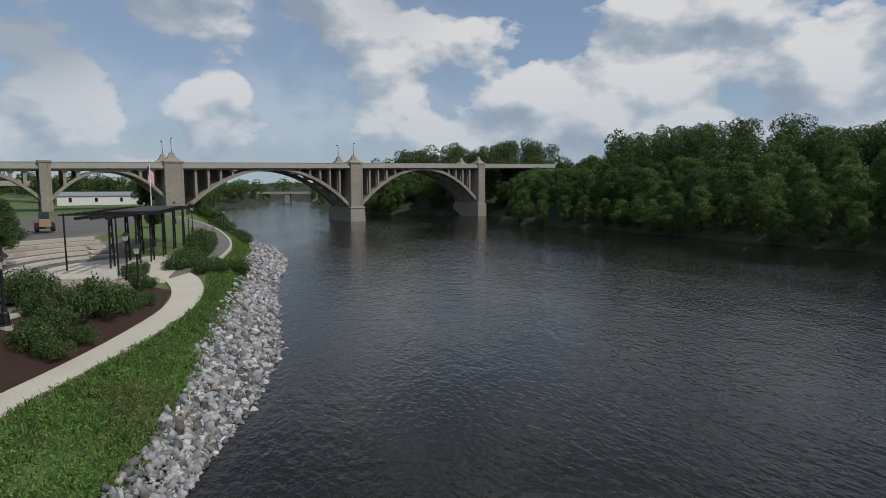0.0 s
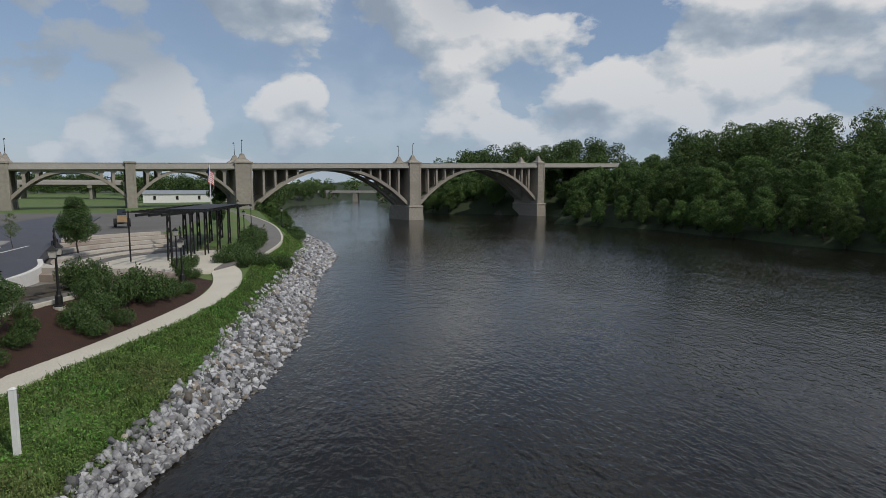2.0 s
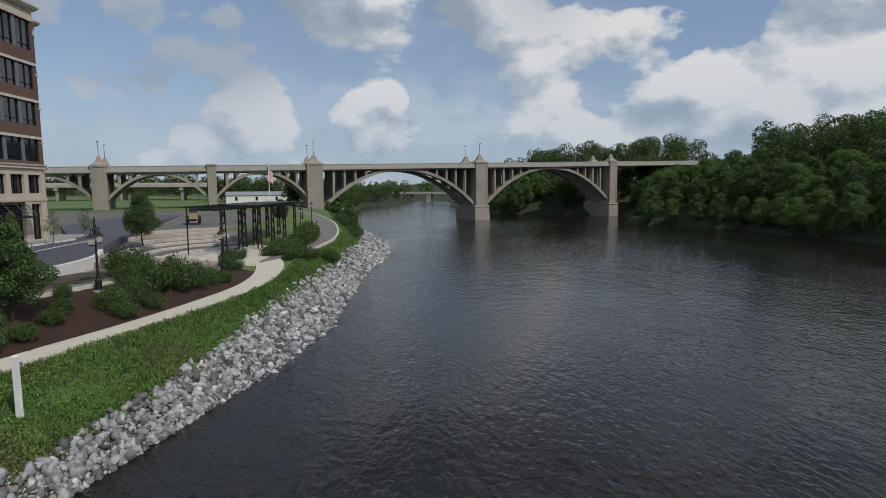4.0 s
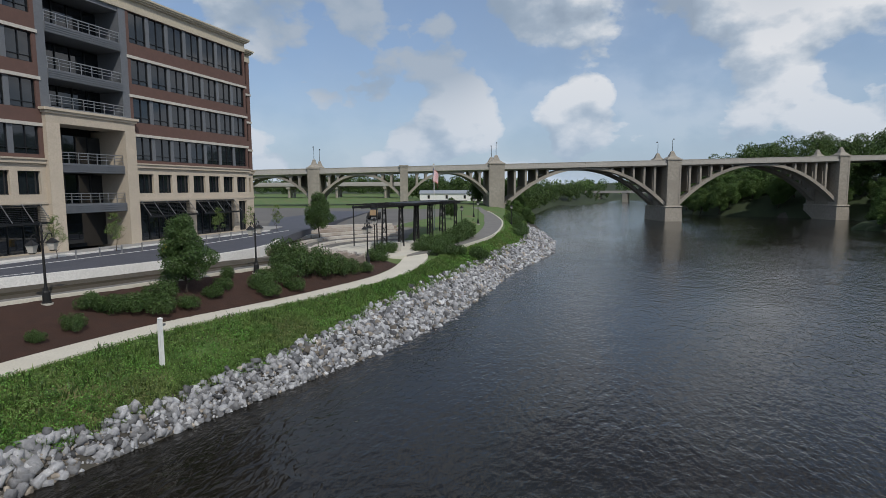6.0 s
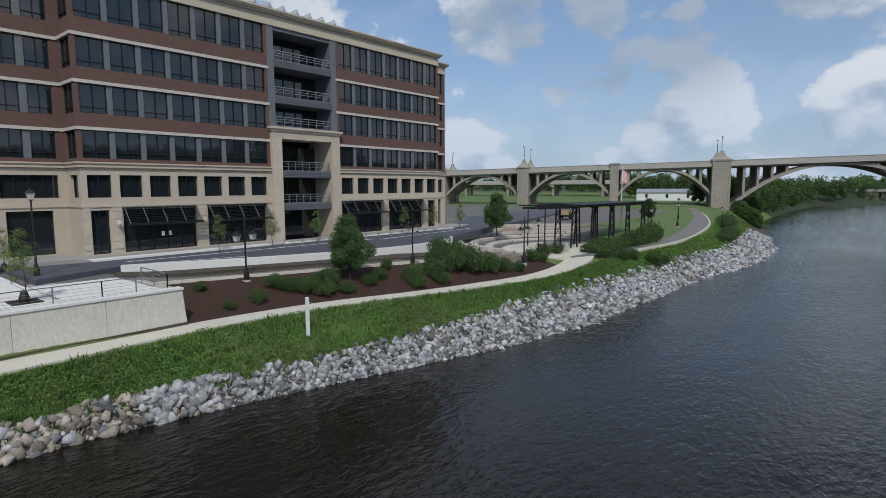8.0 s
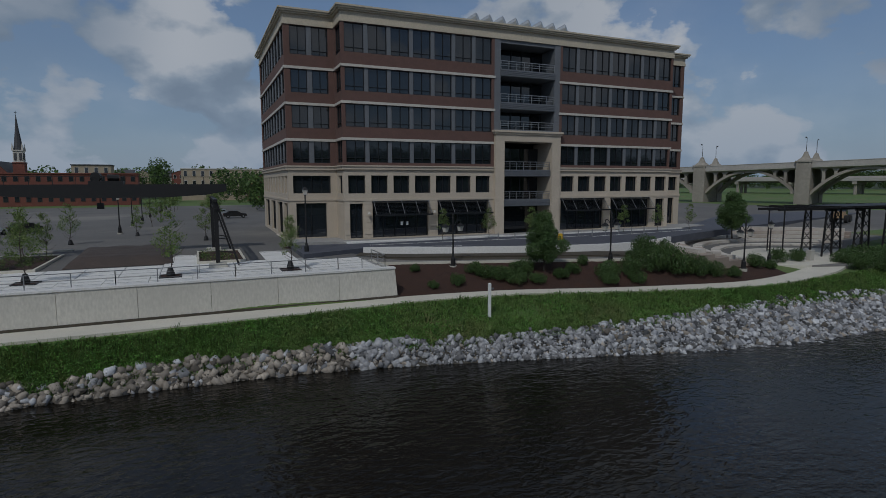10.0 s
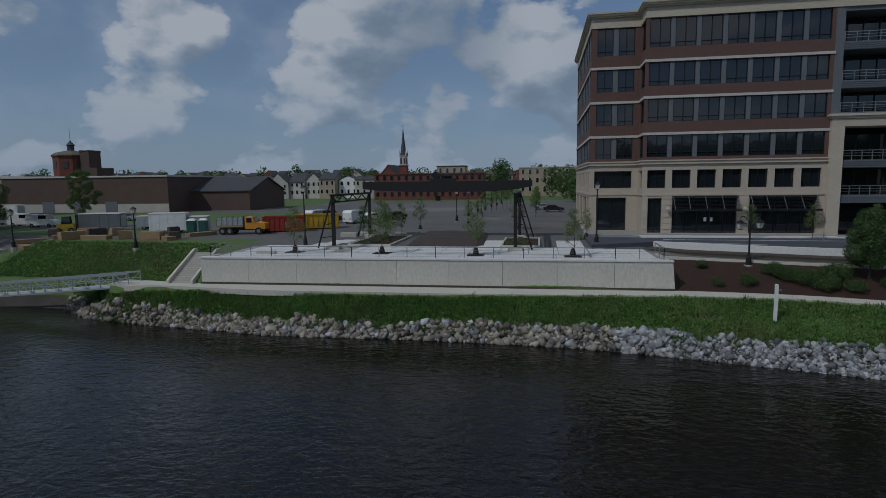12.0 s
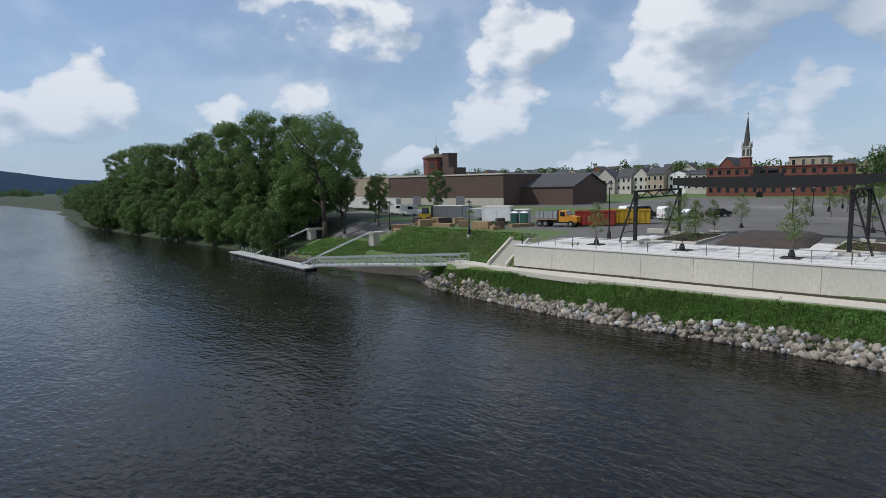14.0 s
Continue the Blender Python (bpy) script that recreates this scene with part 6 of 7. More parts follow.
def dump_truck(x, y, rz):
    ob = thing("dump_truck", (x, y, gz(x, y), 0, 0, rz), "orange-yellow dump truck with a slatted grey bed", "truck")
    part("chassis", Geo().box(-3.2, 3.3, -0.5, 0.5, 0.6, 0.95), M["black"], ob)
    cab = part("cab", Geo().add([(0.6, y_, z) for y_ in (-1.05, 1.05) for z in (0.8, 2.5)] + [(1.6, y_, 2.5) for y_ in (-0.95, 0.95)] + [(2.05, y_, 1.75) for y_ in (-1.05, 1.05)] + [(3.4, y_, 1.55) for y_ in (-0.9, 0.9)] + [(3.4, y_, 0.75) for y_ in (-0.9, 0.9)],
               [(0, 1, 3, 2), (1, 4, 5, 3), (4, 6, 7, 5), (6, 8, 9, 7), (8, 10, 11, 9), (0, 10, 8, 6, 4, 1), (2, 3, 5, 7, 9, 11)]), M["orange"], ob, "orange-yellow cab and hood")
    part("windscreen", Geo().add([(1.68, -0.85, 2.42), (1.68, 0.85, 2.42), (2.06, 0.92, 1.82), (2.06, -0.92, 1.82)], [(0, 1, 2, 3)]), M["carglass"], cab)
    for e in (-1.06, 1.06):
        part("side_window", Geo().box(0.85, 1.55, e - 0.01, e + 0.01, 1.7, 2.3), M["carglass"], cab)
    bed = part("bed", Geo().box(-3.4, 0.4, -1.15, 1.15, 1.05, 1.25), M["wood"], ob, "weathered slatted truck bed")
    for y_ in (-1.15, 1.1):
        for k in range(3):
            part("slat", Geo().box(-3.4, 0.4, y_, y_ + 0.06, 1.32 + 0.36 * k, 1.6 + 0.36 * k), M["galv"], bed)
        for k in range(6):
            part("stake", Geo().box(-3.38 + 0.74 * k, -3.28 + 0.74 * k, y_ - 0.03, y_ + 0.09, 1.25, 2.5), M["greymetal"], bed)
    part("headboard", Geo().box(0.36, 0.44, -1.15, 1.15, 1.25, 2.6), M["greymetal"], bed)
    for wx in (2.5, -1.6, -2.6):
        for wy in (-0.95, 0.95):
            wheel(ob, wx, wy, 0.5)


def skip(x, y, rz, L, material, label):
    ob = thing("dumpster", (x, y, gz(x, y), 0, 0, rz), label, "dumpster", "roll-off dumpsters")
    part("shell", Geo().box(-L / 2, L / 2, -1.2, -1.12, 0.15, 2.2).box(-L / 2, L / 2, 1.12, 1.2, 0.15, 2.2).box(-L / 2, -L / 2 + 0.08, -1.12, 1.12, 0.15, 2.2).box(L / 2 - 0.08, L / 2, -1.12, 1.12, 0.15, 2.2).box(-L / 2, L / 2, -1.12, 1.12, 0.1, 0.2), material, ob)
    for k in range(9):
        for e in (-1.28, 1.2):
            part("rib", Geo().box(-L / 2 + 0.1 + (L - 0.3) * k / 8, -L / 2 + 0.22 + (L - 0.3) * k / 8, e, e + 0.08, 0.15, 2.15), material, ob)
    part("top_rail", Geo().box(-L / 2, L / 2, -1.3, -1.1, 2.15, 2.27).box(-L / 2, L / 2, 1.1, 1.3, 2.15, 2.27), material, ob)
    for e in (-0.6, 0.6):
        part("skid", Geo().box(-L / 2, L / 2, e - 0.08, e + 0.08, -0.05, 0.14), M["black"], ob)


def toilet(x, y, rz):
    ob = thing("portable_toilet", (x, y, gz(x, y), 0, 0, rz), "dark green portable toilet with a white roof", "toilet", "portable toilets")
    part("body", Geo().box(-0.55, 0.55, -0.55, 0.55, 0.0, 2.05), M["green"], ob)
    part("roof", Geo().frustum(0, 0, 2.06, 2.32, (0.6, 0.6), (0.3, 0.3)), M["white"], ob, "white domed roof")
    part("door", Geo().box(-0.42, 0.42, -0.6, -0.556, 0.15, 1.95), M["green"], ob)


def box_store(name, x, y, rz, L, w, h, material, label, category, legs=0.0):
    ob = thing(name, (x, y, gz(x, y), 0, 0, rz), label, category, "site containers")
    part("body", Geo().box(-L / 2, L / 2, -w / 2, w / 2, legs - 0.03, legs + h), material, ob)
    part("roof", Geo().frustum(0, 0, legs + h, legs + h + 0.12, (L / 2 + 0.05, w / 2 + 0.05), (L / 2 - 0.1, w / 2 - 0.1)), M["lintel"], ob)
    part("door", Geo().box(L / 2, L / 2 + 0.04, -w / 2 + 0.3, w / 2 - 0.3, legs + 0.1, legs + h - 0.2), M["galv"], ob)
    for k in range(5):
        part("rib", Geo().box(-L / 2 + 0.2 + (L - 0.5) * k / 4, -L / 2 + 0.28 + (L - 0.5) * k / 4, -w / 2 - 0.03, -w / 2, legs, legs + h), material, ob)
    if legs:
        for wx in (-L / 4, L / 4):
            for wy in (-w / 2 + 0.15, w / 2 - 0.15):
                wheel(ob, wx, wy, 0.36)


def car(x, y, rz, material, label, van=False, z=None):
    ob = thing("van" if van else "car", (x, y, gz(x, y) if z is None else z, 0, 0, rz), label, "van" if van else "car", "parked vehicles")
    prof = [(-2.4, 0.35), (-2.45, 1.9), (-2.2, 2.25), (0.9, 2.25), (1.6, 1.35), (2.5, 1.15), (2.6, 0.4)] if van else [(-2.2, 0.35), (-2.25, 0.95), (-1.7, 1.05), (-1.1, 1.45), (0.4, 1.45), (1.1, 1.0), (2.1, 0.85), (2.25, 0.4)]
    n = len(prof)
    body = part("body", Geo().add([(a, e * 0.9, b) for e in (-1, 1) for a, b in prof], [tuple(range(n)), tuple(range(n, 2 * n))[::-1]] + [(k, k + n, (k + 1) % n + n, (k + 1) % n) for k in range(n)]), material, ob)
    zt = prof[3][1]
    for e in (-0.91, 0.9):
        part("side_window", Geo().box(-0.2 if van else -1.2, 1.15 if van else 0.5, e, e + 0.012, zt - 0.75 if van else 1.05, zt - 0.15), M["carglass"], body)
    a, b = (prof[3], prof[4]) if van else (prof[4], prof[5])
    part("windscreen", Geo().add([(a[0] + 0.05, -0.75, a[1] - 0.02), (a[0] + 0.05, 0.75, a[1] - 0.02), (b[0] + 0.02, 0.8, b[1] + 0.06), (b[0] + 0.02, -0.8, b[1] + 0.06)], [(0, 1, 2, 3)]), M["carglass"], body)
    for e in (-0.7, 0.5):
        part("headlight", Geo().box(prof[-1][0] - 0.1, prof[-1][0] + 0.02, e, e + 0.2, 0.62, 0.78), M["lintel"], body)
        part("tail_light", Geo().box(prof[0][0] - 0.08, prof[0][0], e, e + 0.2, 0.75, 0.95), M["red"], body)
    for wx in (-1.4, 1.5):
        for wy in (-0.8, 0.8):
            wheel(ob, wx, wy, 0.34, 0.22)


dump_truck(-43.8, 5.4, 8)
skip(-39.6, 9.6, 20, 6.0, M["red"], "red steel roll-off dumpster on gravel")
skip(-36.6, 14.6, 25, 6.5, M["yellow"], "yellow ribbed steel roll-off dumpster")
toilet(-50.6, 3.6, 20)
toilet(-49.2, 4.2, 20)
box_store("white_trailer", -56.2, 6.6, 22, 5.0, 2.3, 2.4, M["white"], "white site trailer parked on the yard", "trailer", 0.5)
box_store("storage_container", -52.6, 8.6, 22, 2.6, 2.2, 2.3, M["galv"], "pale grey storage container", "container")
box_store("cargo_trailer", -70.6, 10.5, 15, 6.2, 2.3, 2.2, M["greymetal"], "grey enclosed cargo trailer", "trailer", 0.5)
box_store("cargo_trailer", -63.5, 13.0, 15, 4.5, 2.2, 1.6, M["galv"], "silver flat trailer with covered goods", "trailer", 0.5)
tele = thing("forklift", (-73.5, 6.5, gz(-73.5, 6.5), 0, 0, 30), "yellow forklift among building materials", "forklift")
part("body", Geo().frustum(0, 0, 0.4, 1.4, (1.3, 0.75), (1.1, 0.7)), M["yellow"], tele)
part("cab", Geo().frustum(0.1, 0, 1.4, 2.5, (0.6, 0.6), (0.5, 0.55)), M["carglass"], tele)
part("mast", Geo().box(1.35, 1.5, -0.5, -0.35, 0.1, 2.8).box(1.35, 1.5, 0.35, 0.5, 0.1, 2.8).box(1.35, 1.5, -0.35, 0.35, 2.65, 2.8), M["black"], tele)
for wx in (-0.8, 0.8):
    for wy in (-0.75, 0.75):
        wheel(tele, wx, wy, 0.42)
rr = random.Random(12)
for k in range(16):
    x, y = -74 + 26 * rr.random(), -3 + 8.5 * rr.random()
    if k % 3 == 0:
        ob = thing("crate", (x, y, gz(x, y), 0, 0, 90 * rr.random()), "raw timber crate of building materials", "crate", "site materials")
        w = 0.7 + 0.8 * rr.random()
        part("box", Geo().box(-w, w, -0.6, 0.6, 0.12, 1.1), M["wood"], ob)
        for e in (-0.5, 0.0, 0.5):
            part("runner", Geo().box(-w, w, e - 0.06, e + 0.06, -0.03, 0.12), M["wood"], ob)
    elif k % 3 == 1:
        ob = thing("timber_pile", (x, y, gz(x, y), 0, 0, 180 * rr.random()), "stacked pale planks lying on the ground", "timber", "site materials")
        for q in range(4):
            for p in range(3):
                part("plank", Geo().box(-2, 2, -0.6 + 0.4 * p, -0.22 + 0.4 * p, 0.14 * q - 0.02, 0.14 * q + 0.1), M["wood"], ob)
    else:
        ob = thing("covered_pallet", (x, y, gz(x, y), 0, 0, 90 * rr.random()), "dark covered pallet of site goods", "pallet", "site materials")
        part("load", Geo().frustum(0, 0, 0.14, 1.0 + 0.4 * rr.random(), (0.75, 0.6), (0.65, 0.5)), M["tarp"], ob)
        part("base", Geo().box(-0.8, 0.8, -0.65, 0.65, -0.03, 0.14), M["wood"], ob)
VW = "parked white van beside the lot"
for x, y, rz, mname, van, lab in ((-41, 26, 70, "white", True, "white utility van with ladder rack"), (-38.6, 24.5, 70, "black", True, "dark blue-black van parked in the lot"), (-33.9, 25.0, 75, "white", True, "white panel van parked in the lot"), (-32.5, 31, 60, "white", False, "white car parked in the lot"), (-29, 34, 60, "black", False, "black car parked in the lot"),
                                  (0.5, 58, 0, "black", False, "dark car parked along the street"), (9, 52, 0, "white", False, "white car parked along the street"), (-1.5, 66, 0, "galv", False, "silver car parked along the street"), (-88, 17, 10, "white", True, VW), (-94, 19, 10, "white", True, VW), (-101, 22, 10, "galv", True, "silver van parked on gravel"), (-84, 32, 0, "galv", False, "silver car before the sheds"),
                                  ):
    car(x, y, rz, M[mname], lab, van, 6.97 if x > 30 else None)
for k, (x, y, rz) in enumerate([(-110, 30, 10), (-116, 31, 10), (-122, 32, 8), (-128, 34, 8)]):
    box_store("box_trailer", x, y, rz, 7.0, 2.4, 2.7, M["white"], "white box trailer parked before the shed", "trailer", 0.6)

thing("barrier_drum", (33.6, -6.5, 6.97), "yellow plastic barrier drum on the street", "barrier", geo=Geo().lathe([(0.45, 0.0), (0.45, 0.1), (0.36, 0.12), (0.33, 0.4), (0.3, 0.44), (0.26, 0.75), (0.1, 0.8)], 12), material=M["yellow"])

# ---- buildings behind the yard ----
def gable(name, x, y, z, w, d, eave, ridge, rz, wall, roof, label, wins=(), along="x", category="building", group=""):
    """A building with a pitched roof: w along local x, d along local y; windows as (rows, columns) on the long front."""
    ob = thing(name, (x, y, z, 0, 0, rz), label, category, group)
    if along == "x":
        poly = [(-d / 2, 0), (-d / 2, eave), (0, ridge), (d / 2, eave), (d / 2, 0)]
        P = lambda a, q: (a * w / 2, q[0], q[1])
    else:
        poly = [(-w / 2, 0), (-w / 2, eave), (0, ridge), (w / 2, eave), (w / 2, 0)]
        P = lambda a, q: (q[0], a * d / 2, q[1])
    v = [P(a, q) for a in (-1, 1) for q in poly]
    v = [(p[0], p[1], p[2] - (1.0 if p[2] == 0 else 0)) for p in v]
    part("outer_wall", Geo().add(v, [(0, 1, 2, 3, 4), (9, 8, 7, 6, 5), (0, 5, 6, 1), (3, 8, 9, 4), (1, 6, 7, 2), (2, 7, 8, 3)]), wall, ob)
    o = 0.35
    for s in (-1, 1):
        e = (poly[1], poly[2]) if s < 0 else (poly[3], poly[2])
        sl = (ridge - eave) / abs(poly[1][0])
        lo = (e[0][0] + s * o, e[0][1] - o * sl + 0.06)
        hi = (0, ridge + 0.06)
        q = [P(a * 1.02, c) for a in (-1, 1) for c in (lo, hi)]
        q2 = [(p[0], p[1], p[2] + 0.22) for p in q]
        part("roof", Geo().add(q + q2, [(0, 1, 3, 2), (4, 6, 7, 5), (0, 2, 6, 4), (1, 5, 7, 3), (0, 4, 5, 1), (2, 3, 7, 6)]), roof, ob)
    if wins:
        rows, cols = wins
        for r_ in range(rows):
            for c in range(cols):
                xx = -w / 2 + w * (c + 0.5) / cols
                zz = eave * (r_ + 0.35) / rows
                wn_ = part("window", Geo().box(xx - 0.6, xx + 0.6, -d / 2 - 0.08, -d / 2 + 0.02, zz, zz + eave / rows * 0.5), M["lintel"], ob, "pale window surround")
                part("pane", Geo().box(xx - 0.45, xx + 0.45, -d / 2 - 0.1, -d / 2 - 0.082, zz + 0.12, zz + eave / rows * 0.5 - 0.12), M["glass"], wn_)
    return ob


def flat_block(name, x, y, z, w, d, h, rz, wall, label, wins=None, group="", category="building", coping=None, trim=None):
    ob = thing(name, (x, y, z, 0, 0, rz), label, category, group)
    part("outer_wall", Geo().box(-w / 2, w / 2, -d / 2, d / 2, -1, h), wall, ob)
    part("roof", Geo().box(-w / 2 - 0.25, w / 2 + 0.25, -d / 2 - 0.25, d / 2 + 0.25, h, h + 0.4), coping or M["lintel"], ob)
    if wins:
        rows, cols = wins
        for r_ in range(rows):
            for c in range(cols):
                xx = -w / 2 + w * (c + 0.5) / cols
                zz = h * (r_ + 0.3) / rows
                ww = min(1.1, w / cols * 0.55) / 2
                wn_ = part("window", Geo().box(xx - ww - 0.12, xx + ww + 0.12, -d / 2 - 0.08, -d / 2 + 0.02, zz - 0.1, zz + h / rows * 0.55), trim or M["lintel"], ob)
                part("pane", Geo().box(xx - ww, xx + ww, -d / 2 - 0.1, -d / 2 - 0.082, zz, zz + h / rows * 0.55 - 0.12), M["glass"], wn_)
    return ob


shed = flat_block("warehouse", -118, 79, 7, 47, 40, 8.9, 1.5, M["brownbrick"], "long windowless brown brick warehouse with pale base")
part("base_wall", Geo().box(-23.55, 23.55, -20.06, -20.01, 0, 2.2), M["concrete"], shed, "pale concrete base wall")
for k in range(3):
    part("loading_door", Geo().box(-12 + 9 * k, -8.6 + 9 * k, -20.12, -20.06, 0, 2.8), M["greymetal"], shed)
flat_block("warehouse", -172, 84, 7, 58, 36, 9.4, 1.5, M["tanwall"], "tan-walled warehouse with a brown band", group="")
gable("brick_shed", -99, 80, 7, 42, 22, 5.0, 8.6, 2, M["brownbrick"], M["slate"], "long dark brick shed with a slate gable roof")
tw = thing("brick_tower", (-211, 157.5, 7.5), "octagonal red brick brewery tower with a lantern dome", "tower")
part("drum", Geo().lathe([(7.2, -1), (7.2, 19.3), (7.7, 19.6), (7.7, 20.3)], 8), M["redbrick"], tw)
part("dome", Geo().lathe([(7.8, 20.3), (6.0, 21.4), (3.0, 22.2), (1.6, 22.4)], 8), M["copper"], tw, "greenish dome roof")
part("lantern_cupola", Geo().lathe([(1.4, 22.3), (1.4, 24.6), (1.8, 24.8), (0.3, 26.6), (0.08, 27.2), (0.05, 33)], 8), M["slate"], tw, "small dark cupola with a mast")
part("stair_tower", Geo().box(7.0, 11.5, -3, 4, -1, 21.5).box(6.9, 8.0, -3.2, 4.2, 21.5, 22.3).box(10.5, 11.6, -3.2, 4.2, 21.5, 22.3), M["brownbrick"], tw)
part("annex", Geo().box(11.5, 16, -4, 6, -1, 14.5), M["brownbrick"], tw)
for k in range(8):
    a = radians(22.5 + 45 * k)
    for zz in (7.5, 14.5):
        w_ = part("window", Geo().box(-0.9, 0.9, -0.12, 0.12, zz, zz + 3.0), M["slate"], tw)
        w_.matrix_basis = pose(math.cos(a) * 6.68, math.sin(a) * 6.68, 0, 0, 0, math.degrees(a) + 90)
# red brick mill behind the crane
flat_block("brick_mill", -46, 158, 7.5, 43, 18, 9.5, 3, M["redbrick"], "long three-storey red brick mill with many windows", (3, 15), coping=M["redbrick"], trim=M["brownbrick"])
ch = gable("church", -75.5, 214, 6.5, 12, 26, 9, 16, 0, M["redbrick"], M["slate"], "brick church with a tall pointed slate spire", along="y", category="church")
stp = part("steeple", Geo().box(4.5, 8.3, -9.2, -5.4, -1, 15.5).box(4.3, 8.5, -9.4, -5.2, 15.5, 15.9), M["redbrick"], ch, "square brick church tower")
bel = part("belfry", Geo().box(4.8, 8.0, -8.9, -5.7, 15.9, 20.2).box(4.5, 8.3, -9.2, -5.4, 20.2, 20.6), M["lintel"], ch, "pale belfry stage with louvred openings")
for dx in (-0.85, 0.85):
    part("louvre", Geo().box(6.4 + dx - 0.45, 6.4 + dx + 0.45, -9.0, -8.88, 16.6, 19.4), M["slate"], bel)
    part("louvre", Geo().box(7.98, 8.1, -7.3 + dx - 0.45, -7.3 + dx + 0.45, 16.6, 19.4), M["slate"], bel)
for dx in (-1.6, 1.6):
    for dy in (-1.6, 1.6):
        part("pinnacle", Geo().frustum(6.4 + dx, -7.3 + dy, 20.6, 23.4, (0.32, 0.32), (0.04, 0.04)), M["lintel"], bel)
spi = part("spire", Geo().lathe([(1.75, 20.6), (1.25, 23.5), (0.7, 28), (0.08, 34.2)], 8, (6.4, -7.3, 0)), M["slate"], ch, "needle-like slate spire")
part("cross", Geo().box(6.34, 6.46, -7.36, -7.24, 34.1, 35.6).box(6.0, 6.8, -7.35, -7.25, 34.9, 35.05), M["darkmetal"], spi)
flat_block("town_house", -43, 196, 8, 13, 10, 13, 0, M["tanwall"], "tan town house with a hipped roof", (3, 4), "town houses", coping=M["slate"])
rr = random.Random(31)
HOUSEWALL = [M["white"], M["tanwall"], M["lintel"], M["redbrick"], M["concrete"]]
k = 0
for row, (y0, x0, x1) in enumerate(((186, -150, -76), (232, -260, -100), (240, -40, 60), (175, 12, 60))):
    x = x0
    while x < x1:
        w = rr.uniform(6.5, 10)
        wi = k % 5 if row else (2, 1, 0, 4, 2)[k % 5]
        gable("town_house", x + w / 2, y0 + rr.uniform(-3, 3), 8 + 3 * (row in (1, 2)), w, 10, rr.uniform(6.0, 8.0), rr.uniform(8.6, 10.6), rr.uniform(-2, 2), HOUSEWALL[wi], M["slate"], ("white", "tan", "pale grey", "red brick", "concrete-grey")[wi] + " terraced town house with a dark pitched roof", (2, 3), along=("y" if k % 2 else "x"), group="town houses")
        x += w + 0.15
        k += 1
flat_block("apartment_block", 18, 205, 8, 60, 14, 12, 0, M["tanwall"], "long pale apartment block on the rise", (3, 18), "town houses")

# ---- behind the viaduct ----
hv = thing("highway_overpass", (300, 60, 9.5, 0, 0, 100), "low pale concrete highway overpass on column piers", "bridge")
part("deck", Geo().box(4, 175, -6, 6, 5.2, 6.6).box(4, 175, -6.3, -5.9, 6.6, 7.6).box(4, 175, -6.15, -5.95, 4.4, 5.2), M["deckgrey"], hv)
for q in range(6):
    x = 22 + 29 * q
    pr = part("pier", Geo().box(x - 1.0, x + 1.0, -5.8, 5.8, 3.6, 5.2), M["bridge"], hv)
    for y in (-4.2, 0, 4.2):
        part("column", Geo().rod((x, y, -6), (x, y, 3.6), 0.75, 0.75, 8), M["bridge"], pr)
gable("white_depot", 252, 27, 7, 34, 12, 3.6, 5.0, 285, M["white"], M["galv"], "long low white depot building with a shallow metal roof", (1, 4))
lowb = thing("low_bridge", (520, -30, WATER, 0, 0, 78), "distant low girder bridge on square piers", "bridge")
part("deck", Geo().box(-120, 120, -5, 5, 8.0, 10.0), M["deckgrey"], lowb)
for q in range(9):
    x = -96 + 24 * q
    part("pier", Geo().box(x - 2.2, x + 2.2, -4.5, 4.5, -3, 8), M["bridge"], lowb)
# low hill on the horizon upstream; its blue is haze put into the colour
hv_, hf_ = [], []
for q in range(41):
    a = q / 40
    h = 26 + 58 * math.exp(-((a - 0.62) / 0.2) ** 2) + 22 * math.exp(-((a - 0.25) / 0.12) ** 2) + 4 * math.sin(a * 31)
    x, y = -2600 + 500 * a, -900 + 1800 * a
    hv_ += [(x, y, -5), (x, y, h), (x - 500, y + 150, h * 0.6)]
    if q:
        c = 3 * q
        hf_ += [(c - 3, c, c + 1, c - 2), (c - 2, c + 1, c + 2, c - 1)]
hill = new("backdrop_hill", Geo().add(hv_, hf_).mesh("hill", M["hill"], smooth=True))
tagged(hill, "distant wooded ridge on the horizon, painted haze blue", "hill", kind="structure")
# ---- woods ----
FOREST = [tree_kind("forest", 100 + k, 15.0, 0.6, 5.2, 20, 190, 0.21, 0.28, [M["leafdark"], M["leaf"]] if k % 3 else [M["leaf"], M["leafdark"]], shell=0.5, limbs=6, top=0.5, lobe=0.8) for k in range(5)]
TALL = [tree_kind("tall", 120 + k, 22.0, 4.5, 6.2, 34, 230, 0.17, 0.42, [M["leaf"], M["leafdark"]], shell=0.3, limbs=15, top=0.25, lobe=0.5) for k in range(3)]
rr = random.Random(77)
FL = "dense dark green riverside tree with foliage to the water"
for row in range(5):
    x = 52.0 + row * 3
    while x < 300:
        y = float(np.interp(x, OPP[:, 0], OPP[:, 1])) - 1.6 - 9.0 * row - rr.uniform(-1.2, 2.0)
        open_arch = 140 < x < 238 and y > -41 - 0.381 * (x + 7)          # the last span stands clear of trees
        if not (open_arch or (205 < x < 262 and row == 0)):
            s = rr.uniform(0.72, 1.05) * (0.78 if row == 0 else 1.0)
            if 190 < x < 215 and row < 2:
                s *= 0.72
            tree(FOREST[rr.randrange(5)], x, y, gz(x, y) - 0.2, s * rr.uniform(0.95, 1.2), rr.uniform(0, 360), FL, "far bank trees", sz=s)
        x += rr.uniform(5.5, 8.0) + row * 0.8
